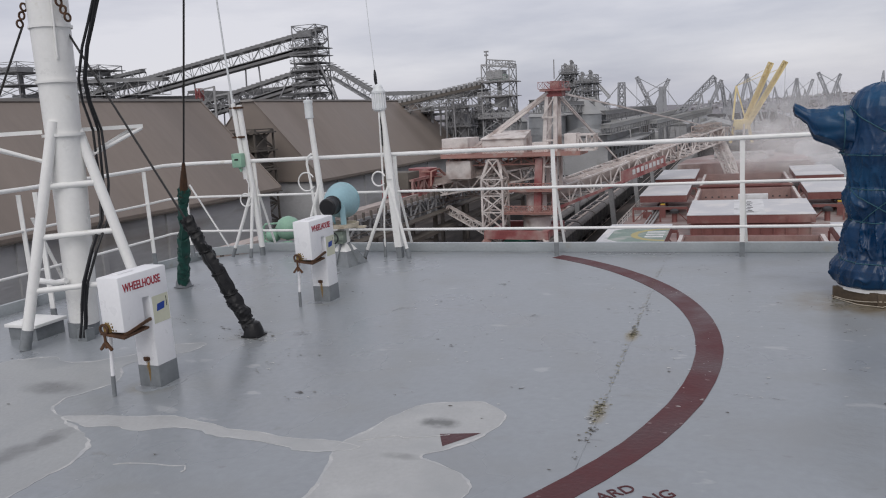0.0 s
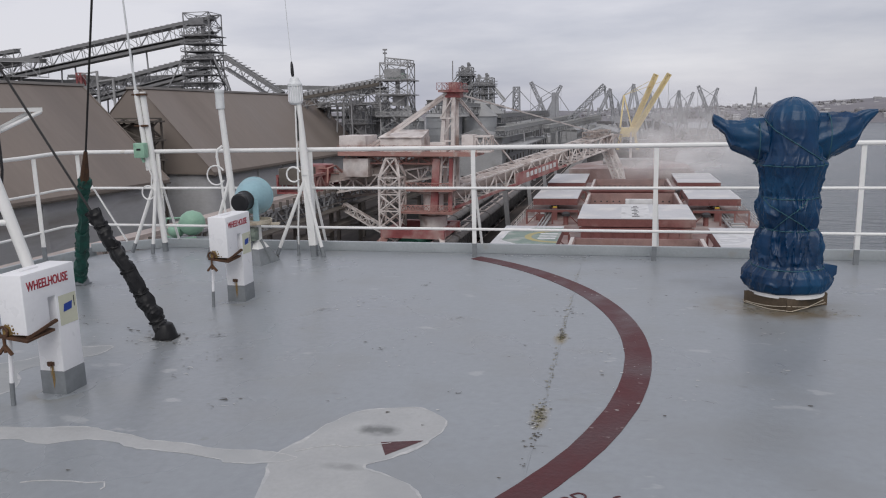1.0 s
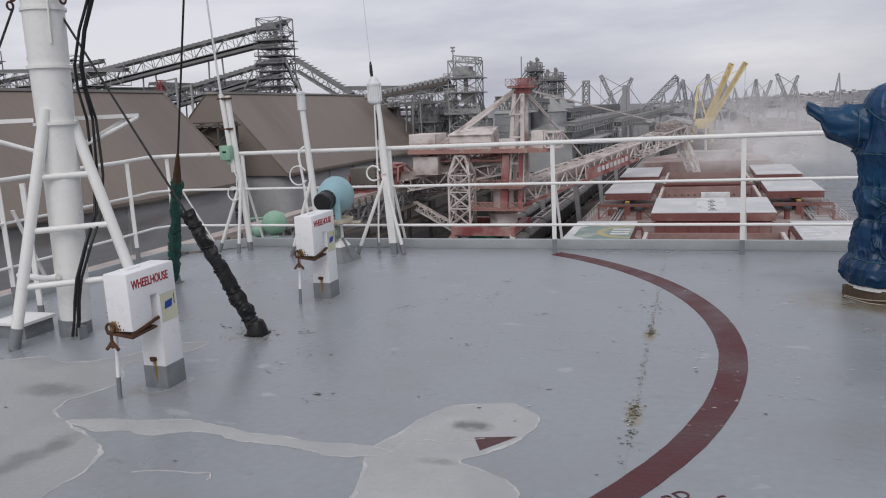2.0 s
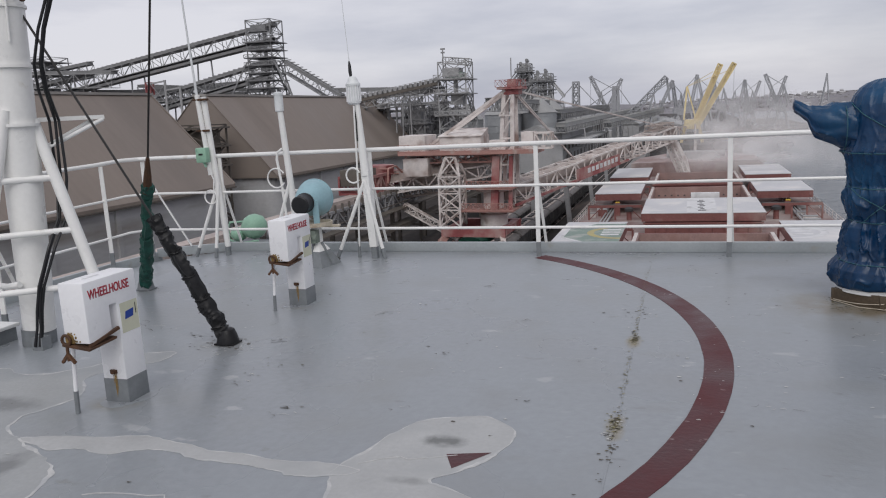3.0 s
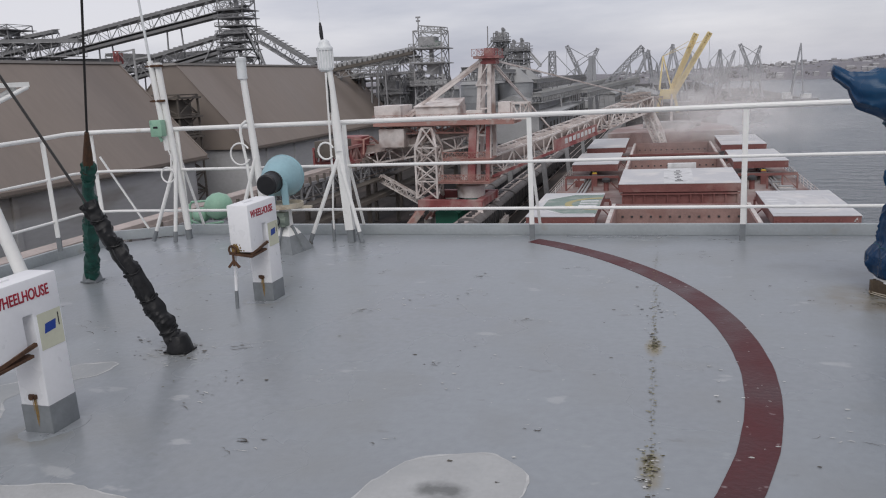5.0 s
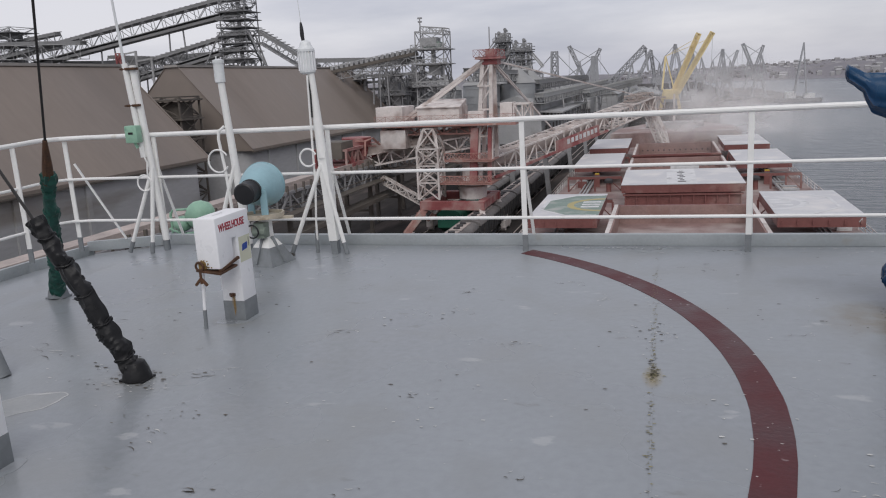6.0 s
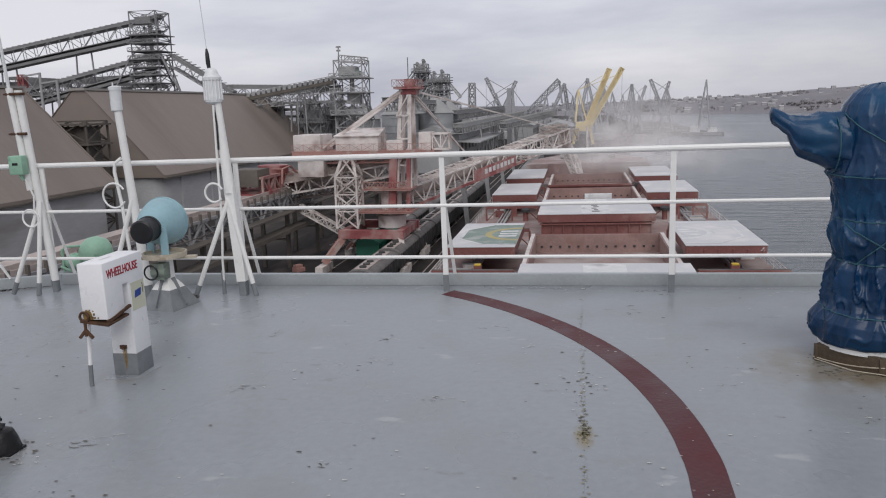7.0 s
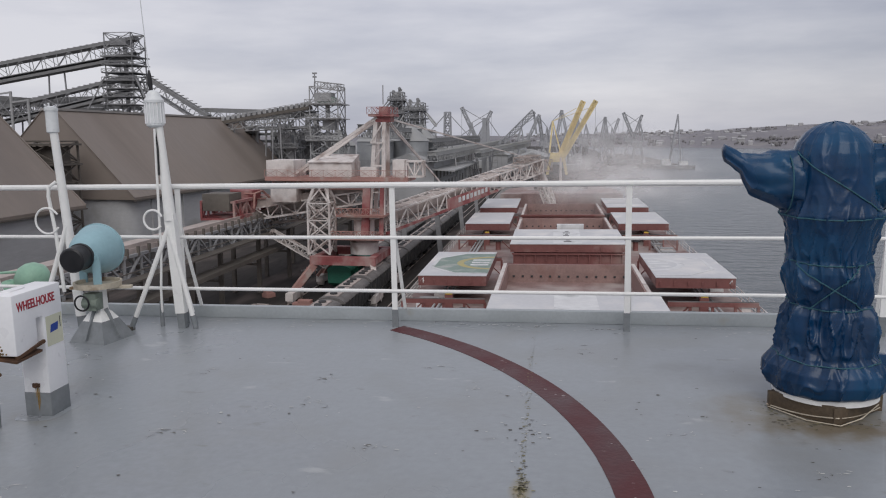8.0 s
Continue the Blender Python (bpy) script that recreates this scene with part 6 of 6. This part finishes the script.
for y in (-1.6, 1.6):
    part("back_stay", Geo().bar((-7.4, y, 16.0), (4.4, y * .7, 23.8), 0.3, .36), "loader_white", ld, "pale back stay")
# boom reaching over the ship
B0, B1 = Vector((3.5, 1, 9.6)), Vector((24.0, 55, 15.4))
bm_ = part("boom", Geo().truss(B0, B1, 3.4, 2.6, 20, .17), "loader_white", ld, "white lattice boom")
part("boom_hood", Geo().path([B0 + (B1 - B0) * s + Vector((0, 0, .4)) for s in (0, .66)], 1.1, 14), "dust_beige", bm_, "dust-covered belt hood")
sd = (B1 - B0).normalized().cross(Vector((0, 0, 1))).normalized() * 1.85
part("name_board", Geo().bar(B0 + (B1 - B0) * .30 + sd + Vector((0, 0, -.4)), B0 + (B1 - B0) * .56 + sd + Vector((0, 0, -.4)), .12, 1.5), "loader_red", bm_, "red name board")
part("boom_chord", Geo().bar(B0 + sd + Vector((0, 0, -1.3)), B0 + (B1 - B0) * .62 + sd + Vector((0, 0, -1.3)), .3, .35).bar(B0 - sd + Vector((0, 0, -1.3)), B0 + (B1 - B0) * .62 - sd + Vector((0, 0, -1.3)), .3, .35), "loader_red", bm_, "dusty red lower chord")
for k in range(8):
    q = .36 + k * .024
    part("board_mark", Geo().bar(B0 + (B1 - B0) * q + sd * 1.05 + Vector((0, 0, -.4)), B0 + (B1 - B0) * (q + .014) + sd * 1.05 + Vector((0, 0, -.4)), .1, .75), "pad_white", bm_)
for s, z in ((.35, 0), (.98, 0)):
    for y in (-1, 1):
        part("boom_stay", Geo().bar((5.2, y, 23.8), B0 + (B1 - B0) * s + Vector((0, 0, 1.4)), .16), "loader_white", bm_)
part("boom_head", Geo().truss(B1 + Vector((-1.5, -2, 0)), B1 + Vector((2, 4, 0)), 3.0, 2.2, 3, .16).box(B1 + Vector((0.5, 1, .4)), (1.8, 2.0, 1.2)).truss(B1 + Vector((0, 0, 1.7)), B1 + Vector((-3, -8, 1.3)), 2.2, .9, 4, .14), "dust_beige", bm_)
part("spout", Geo().path([B1 + Vector((0.5, 2, -1)), B1 + Vector((3.0, 3, -6)), B1 + Vector((4.0, 3, -9.5))], [1.0, .9, .7], 12).truss(B1 + Vector((0, 2, -1)), B1 + Vector((3.5, 0, -9)), 1.6, 1.2, 7, .2), "loader_white", bm_)
# feeding belt from the quay conveyor
tp = thing("tripper_car", "dusty red tripper car on the quay conveyor", "tripper car", (-41, 93, -9.3), ashore=True)
part("frame", Geo().truss((0, -6, 1.2), (0, 6, 1.2), 4.4, 2.2, 6, .26).span(-2.4, 2.6, -5, -1, 0, .5), "loader_red", tp)
part("drive_box", Geo().span(-1.8, 1.8, -6.5, -2.5, 1.2, 3.4), "shed_dark", tp, bevel=0.05)
part("hopper", Geo().lathe([(1.0, .4), (2.2, 2.8), (2.2, 3.4)], 8, (0.5, 2, 0)), "loader_red", tp)
for dx, dz in ((-1.1, 0.0), (1.1, 0.0)):
    part("arch_beam", Geo().path([(1.5 + dx, -.4, 1.0), (1.5 + dx, 0, 3.0), (2.2 + dx, 1.2, 3.3), (3.6 + dx, 3.2, 1.0)], .16, 8), "loader_pink", tp)
for q in (0, .5, 1):
    part("arch_tie", Geo().bar((0.5 + 2 * q, 0.1 + 2.8 * q, 3.0 - 1.6 * q), (2.6 + 2 * q, 0.1 + 2.8 * q, 3.0 - 1.6 * q), .14), "loader_pink", tp)
part("label_plate", Geo().span(3.0, 3.1, 3, 4.2, 1.4, 2.2), "pad_white", tp)
gallery((-39, 96, -9.2), (-24, 96.5, -6.8), "dust-covered feeder belt bridge to the ship loader", 3.4, 1.6, mat="loader_white", cover="dust_beige")
gallery((-39, 99, -10.2), (-26, 98, -8.6), "dust-covered lower feeder belt bridge to the ship loader", 2.8, 1.6, mat="dust_beige", cover="loader_white")
sb = thing("lattice_strut", "long white lattice strut under the feeder belt", "strut", (-37, 95, -11.8), ashore=True)
part("lattice", Geo().truss((0, 0, 0), (8, 0, -4.4), .9, .9, 9, .13), "loader_white", sb)

# ---- railway wagons ----


def wagon(x, y, mat, label):
    w = thing("hopper_wagon", label, "rail wagon", (x, y, G), ashore=True, group="rail wagons")
    part("body", Geo().add([(-1.55, 0, 1.9), (1.55, 0, 1.9), (1.55, 11.4, 1.9), (-1.55, 11.4, 1.9), (-1.6, 0, 3.7), (1.6, 0, 3.7), (1.6, 11.4, 3.7), (-1.6, 11.4, 3.7), (-1.0, 1.6, 1.0), (1.0, 1.6, 1.0), (1.0, 9.8, 1.0), (-1.0, 9.8, 1.0)],
                           [(0, 1, 5, 4), (1, 2, 6, 5), (2, 3, 7, 6), (3, 0, 4, 7), (4, 5, 6, 7), (1, 0, 8, 9), (2, 1, 9, 10), (3, 2, 10, 11), (0, 3, 11, 8), (11, 10, 9, 8)]), mat, w)
    part("roof", Geo().add([(math.sin(a) * 1.65, y_, 3.6 + math.cos(a) * .75) for y_ in (-.1, 11.5) for a in [radians(-90 + 18 * k) for k in range(11)]], [(k, k + 1, 12 + k, 11 + k) for k in range(10)] + [tuple(range(10, -1, -1)), tuple(range(11, 22))]), "wagon_roof" if mat == "wagon" else mat, w, "dusty rounded roof")
    for y_ in (.8, 6.2):
        part("roof_walk", Geo().span(-.75, .75, y_ - .2, y_ + 4.6, 4.22, 4.36), "dust_beige" if mat == "wagon" else "wagon_green", w, "dusty roof walkway")
        for q in range(3):
            part("roof_hatch", Geo().lathe([(.42, 4.34), (.42, 4.5), (.3, 4.56), (.02, 4.58)], 10, (0, y_ + .7 + 1.5 * q, 0)), "wagon", w)
    for k in range(8):
        part("rib", Geo().span(1.58, 1.68, .5 + k * 1.45, .62 + k * 1.45, 1.9, 3.7), mat, w)
    for yy in (1.6, 9.8):
        part("bogie", Geo().span(-1.1, 1.1, yy - 1.2, yy + 1.2, .45, .9).tube((-.8, yy - .9, .45), (.8, yy - .9, .45), .45, n=12).tube((-.8, yy + .9, .45), (.8, yy + .9, .45), .45, n=12), "wagon", w)
    return w


for k in range(11):
    wagon(-22.05, 47 + k * 12.6, "wagon", "dark covered hopper wagon with a dusty rounded roof")
for k in range(5):
    wagon(-26.6, 92 + k * 12.6, "wagon_green" if k < 1 else "wagon", ("green" if k < 1 else "dark") + " covered hopper wagon standing on the quay")
rng = random.Random(21)
for k in range(30):
    x, y = rng.uniform(-37, -29), rng.uniform(55, 130)
    if abs(x + 31.8) < 1.6:
        continue
    c = thing("quay_clutter", "dusty scrap pallet on the quay", "clutter", (x, y, G), rng.uniform(0, 180), ashore=True, group="quay clutter")
    w, d, h = rng.uniform(.8, 3), rng.uniform(.5, 1.4), rng.uniform(.2, 1.1)
    part("pile", Geo().span(-w / 2, w / 2, -d / 2, d / 2, 0, h * .6).span(-w / 3, w / 4, -d / 3, d / 2, h * .6, h), rng.choice(("dust_beige", "steel", "quay_side", "loader_pink")), c, bevel=0.05)
for k in range(4):
    gp = thing("quay_portal", "dark steel portal frame over the railway wagons", "portal frame", (-21.2, 128 + k * 34, G), ashore=True, group="portal frames")
    part("frame", Geo().bar((-3.6, 0, 0), (-3.2, 0, 8), .8).bar((3.2, 0, 0), (2.4, 0, 8), .8).bar((-3.8, 0, 8), (3.4, 0, 8), 1.0).bar((-3.4, 0, 4.6), (-1.0, 0, 8), .4), "steel", gp)


# ---- cranes ----
def portal_crane(x, y, base_z, h, reach, turn, mat, label, lean=1.0):
    """A level-luffing quay crane: portal, machine house, pyramid and boom."""
    c = thing("portal_crane", label, "crane", (x, y, base_z), turn, ashore=True, group="portal cranes")
    hp = h * .32
    sg = 1 if reach > 0 else -1
    g = Geo()
    for sx in (-1, 1):
        for sy in (-1, 1):
            g.bar((sx * h * .13, sy * h * .13, 0), (sx * h * .06, sy * h * .06, hp), h * .028)
    part("portal", g.span(-h * .08, h * .08, -h * .08, h * .08, hp - .02 * h, hp + .02 * h), mat, c)
    part("machine_house", Geo().span(-h * .14, h * .07, -h * .06, h * .06, hp + .02 * h, hp + .13 * h), mat, c)
    part("pyramid", Geo().bar((-sg * h * .10, -h * .04, hp + .1 * h), (-sg * h * .03, 0, h * .78), h * .022).bar((-sg * h * .10, h * .04, hp + .1 * h), (-sg * h * .03, 0, h * .78), h * .022).bar((sg * h * .03, 0, hp + .1 * h), (-sg * h * .03, 0, h * .78), h * .022), mat, c)
    tip = Vector((reach, 0, h * lean))
    part("boom", Geo().truss((sg * h * .06, 0, hp + .08 * h), tip, h * .05, h * .05, 10, h * .011), mat, c)
    part("stay", Geo().bar((-sg * h * .03, 0, h * .78), tip, h * .012).bar((-sg * h * .03, 0, h * .78), (-sg * h * .14, 0, hp + .13 * h), h * .014), mat, c)
    part("hoist_rope", Geo().bar(tip, tip - Vector((0, 0, h * .45)), h * .005), mat, c)
    return c


for x, y, h, r, tn in ((-4, 640, 36, -6, 20), (2, 655, 42, 7, 0), (38, 640, 36, 6, 0), (30, 700, 40, -8, 10), (50, 660, 38, -5, 0), (73, 660, 42, -13, 0), (-20, 560, 36, 12, 10), (-46, 520, 40, -14, 0), (12, 560, 34, 8, 30), (58, 800, 40, 10, 0), (20, 800, 44, -9, 0), (90, 900, 46, 12, 0), (-60, 600, 40, 14, 0)):
    portal_crane(x, y, G if x < 40 else W + 3, h, r, tn, "crane_grey", "far grey portal crane in the harbour, paled for haze")
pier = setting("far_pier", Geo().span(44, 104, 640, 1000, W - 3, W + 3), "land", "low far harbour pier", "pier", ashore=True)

yc = thing("harbour_crane", "tall yellow harbour crane with twin lattice booms", "crane", (4, 420, G), ashore=True)
for x in (-5, 5.5):
    part("portal_leg", Geo().bar((x, 0, 0), (x * .55, 0, 12), 1.5, 1.6), "hazed_crane_yellow", yc)
part("machine_house", Geo().span(-3.6, 4.4, -3, 3, 7, 12), "hazed_crane_yellow", yc, bevel=0.2)
part("a_frame", Geo().bar((-4, -3, 12), (-2.6, 0, 29), .9).bar((-4, 3, 12), (-2.6, 0, 29), .9).bar((2, 0, 12), (-2.6, 0, 29), .7), "hazed_crane_yellow", yc)
for y, dx in ((-2, 0), (2, -6.5)):
    part("boom", Geo().truss((3.5 + dx * .3, y, 10), (20.0 + dx, y, 39.5), 2.2, 2.0, 14, .5).bar((3.5 + dx * .3, y, 10), (20.0 + dx, y, 39.5), 1.5, 1.1), "hazed_crane_yellow", yc, "yellow box and lattice boom")
part("stay", Geo().bar((-2.6, 0, 29), (17, 0, 36), .25).bar((-2.6, 0, 29), (10, 0, 36), .25), "hazed_crane_yellow", yc)
part("hoist_rope", Geo().bar((20, -2, 39), (20, -2, 18), .15), "steel", yc)
wp = thing("loading_pylon", "grey steel loading pylon with stays and boom", "pylon", (-31, 380, G), ashore=True)
part("column", Geo().bar((-1.5, 0, 0), (-1.3, 0, 30), 2.0, 2.0).bar((2.2, 0, 0), (0.2, 0, 30), 1.2, 1.2), "crane_grey", wp)
part("boom", Geo().truss((4, 0, 14), (23, 0, 33), 2.4, 2.2, 12, .4), "crane_grey", wp)
part("stay", Geo().bar((0, 0, 30), (-18, 0, 18), .4).bar((0, 0, 30), (9, 0, 17), .4), "crane_grey", wp)
part("spout", Geo().bar((23, 0, 33), (24.5, 0, 22), 1.0), "crane_grey", wp)
wp2 = thing("loading_pylon", "grey steel loading pylon with cable stays", "pylon", (-51.4, 384, G), ashore=True)
part("column", Geo().tower((0, 0), 4, 4, 0, 33, 8, .4, .7), "crane_grey", wp2)
part("stay", Geo().bar((0, 0, 33), (12, 0, 20), .4).bar((0, 0, 33), (-12, 0, 20), .4), "crane_grey", wp2)

fl = thing("floating_crane", "grey floating crane on a barge", "floating crane", (98, 632, W), ashore=True)
part("barge", Geo().prism([(-15, -6), (15, -6), (17, 0), (15, 6), (-15, 6), (-17, 0)], -1, 2.6), "steel", fl)
part("deckhouse", Geo().span(-9, -2, -3, 3, 2.6, 7.5).span(4, 11, -3, 3, 2.6, 6), "pad_white", fl)
part("sheerlegs", Geo().bar((-3, -4, 6), (2, 0, 43), .9).bar((5, -4, 6), (2, 0, 43), .9).bar((-3, 4, 6), (2, 0, 43), .9).bar((1, 0, 14), (3.5, 0, 14), .6).bar((-.5, 0, 24), (3.4, 0, 24), .6), "crane_grey", fl)
for x, y, l in ((36, 560, 46), (60, 700, 60), (20, 610, 40)):
    sh = thing("moored_vessel", "far low vessel moored in the harbour", "vessel", (x, y, W), ashore=True, group="moored vessels")
    part("hull", Geo().prism([(-l / 2, -5), (l / 2 - 5, -5), (l / 2, 0), (l / 2 - 5, 5), (-l / 2, 5)], -1, 4.5), "steel", sh)
    part("deckhouse", Geo().span(-l / 2 + 3, -l / 2 + 12, -4, 4, 4.5, 11).span(-l / 2 + 5, -l / 2 + 10, -3, 3, 11, 13.5), "house", sh)

# ---- far shore ----
hill = Geo()
cols = []
for k in range(121):
    x = -900 + k * 30
    front = 1860 - max(0, x) * 0.55 if x < 900 else 1365 - (x - 900) * 0.2
    top = -2 + 20 * (1 / (1 + math.exp(-(x - 250) / 160))) + 14 * (1 / (1 + math.exp(-(x - 560) / 60))) + 5 * noise.noise(Vector((x * .006, 3, 0))) + 2 * noise.noise(Vector((x * .03, 7, 0)))
    cols.append([(x, front - 10, W - 1), (x, front, W + 2.5), (x, front + 60, W + 6), (x, front + 160, W + (top + 27) * .72), (x, front + 330, top), (x, front + 900, top - 2)])
for c in cols:
    hill.v += c
n = len(cols[0])
for k in range(len(cols) - 1):
    for j in range(n - 1):
        hill.f.append((k * n + j, (k + 1) * n + j, (k + 1) * n + j + 1, k * n + j + 1))
setting("far_shore", hill, "hill", "low brown hills along the far shore, greyed for haze", "hills", ashore=True)
rng = random.Random(5)
town, scrub = Geo(), Geo()
for k in range(520):
    x = rng.uniform(-100, 1400)
    front = 1860 - max(0, x) * 0.55 if x < 900 else 1365 - (x - 900) * 0.2
    s = rng.random()
    d = 20 + s * 300
    top = -2 + 20 * (1 / (1 + math.exp(-(x - 250) / 160))) + 14 * (1 / (1 + math.exp(-(x - 560) / 60)))
    z = W + 3 + (top - W - 5) * min(1, s * 1.05) ** 0.8
    w, h = rng.uniform(5, 16), rng.uniform(3, 7)
    if rng.random() < 0.45:
        town.span(x - w / 2, x + w / 2, front + d, front + d + 8, z - 4, z + h)
        town.add([(x - w / 2 - .5, front + d - .5, z + h), (x + w / 2 + .5, front + d - .5, z + h), (x + w / 2 + .5, front + d + 8, z + h), (x - w / 2 - .5, front + d + 8, z + h), (x - w / 2, front + d + 4, z + h + 2.5), (x + w / 2, front + d + 4, z + h + 2.5)], [(0, 1, 5, 4), (2, 3, 4, 5), (1, 2, 5), (3, 0, 4)])
    else:
        for _ in range(6):
            bx, by, bz, br = x + rng.gauss(0, 9), front + d, z + rng.uniform(0, 4), rng.uniform(1.5, 4)
            scrub.lathe([(br * .3, -br), (br, -br * .2), (br * .8, br * .5), (.1, br)], 6, (bx, by, bz))
setting("far_town", town, "house", "pale houses scattered over the far hills, greyed for haze", "houses", ashore=True, kind="stuff", smooth=0)
setting("far_scrub", scrub, "bush", "dark bare trees and scrub over the far hills, paled for haze", "trees", ashore=True, kind="stuff", smooth=0)
rng = random.Random(12)
yard = Geo()
for k in range(160):
    x, y = rng.uniform(-62, 22), rng.uniform(450, 900)
    w, h = rng.uniform(2, 9), rng.uniform(1.5, 6)
    yard.span(x - w / 2, x + w / 2, y, y + rng.uniform(4, 20), G, G + h)
setting("port_buildings", yard, "steel_light", "cluttered pale sheds and stacks of the far port", "buildings", ashore=True, kind="stuff", smooth=0)

# ---- grain dust drifting over the loading hold ----
dm = bpy.data.materials.new("grain_dust")
dm.use_nodes = True
dn, dk = dm.node_tree.nodes, dm.node_tree.links
dn.clear()
d_out, d_mix, d_tr, d_df = dn.new("ShaderNodeOutputMaterial"), dn.new("ShaderNodeMixShader"), dn.new("ShaderNodeBsdfTransparent"), dn.new("ShaderNodeBsdfDiffuse")
d_df.inputs[0].default_value = (0.78, 0.76, 0.76, 1)
d_co, d_gr, d_no = dn.new("ShaderNodeTexCoord"), dn.new("ShaderNodeTexGradient"), dn.new("ShaderNodeTexNoise")
d_gr.gradient_type = "SPHERICAL"
d_no.inputs["Scale"].default_value, d_no.inputs["Detail"].default_value = 1.7, 4
d_rg = dn.new("ShaderNodeMapRange")
d_rg.inputs[1].default_value, d_rg.inputs[2].default_value, d_rg.inputs[4].default_value = 0.22, 0.80, 0.60
d_mu = dn.new("ShaderNodeMath")
d_mu.operation = "MULTIPLY"
dk.new(d_co.outputs["Object"], d_gr.inputs[0])
dk.new(d_co.outputs["Object"], d_no.inputs["Vector"])
dk.new(d_no.outputs[0], d_rg.inputs[0])
dk.new(d_rg.outputs[0], d_mu.inputs[0])
dk.new(d_gr.outputs[1], d_mu.inputs[1])
dk.new(d_mu.outputs[0], d_mix.inputs[0])
dk.new(d_tr.outputs[0], d_mix.inputs[1])
dk.new(d_df.outputs[0], d_mix.inputs[2])
dk.new(d_mix.outputs[0], d_out.inputs[0])
for x, y, z, sx, sz, up in ((9, 150, -7, 17, 9, 0.25), (14, 158, -6, 17, 9, 0.2), (6, 143, -9, 13, 7, 0.3), (19, 172, -7, 19, 9, 0.2), (16, 135, -9, 18, 6, 0.3), (18, 300, -8, 30, 18, 0.2), (20, 152, -8, 13, 7, 0.25)):
    g = Geo()
    n = 24
    g.v = [(-1 + 2 * i / n, 0.25 * noise.noise(Vector((i * .2, j * .2, x))) + up * (j / n - .5), -1 + 2 * j / n) for j in range(n + 1) for i in range(n + 1)]
    g.f = [(j * (n + 1) + i, j * (n + 1) + i + 1, (j + 1) * (n + 1) + i + 1, (j + 1) * (n + 1) + i) for j in range(n) for i in range(n)]
    d = setting("dust_cloud", g, dm, "thin pale cloud of grain dust over the hold", "dust cloud", smooth=60, kind="stuff")
    d.matrix_world = Matrix.Translation((x, y, z)) @ Matrix.Diagonal((sx, 6, sz, 1))
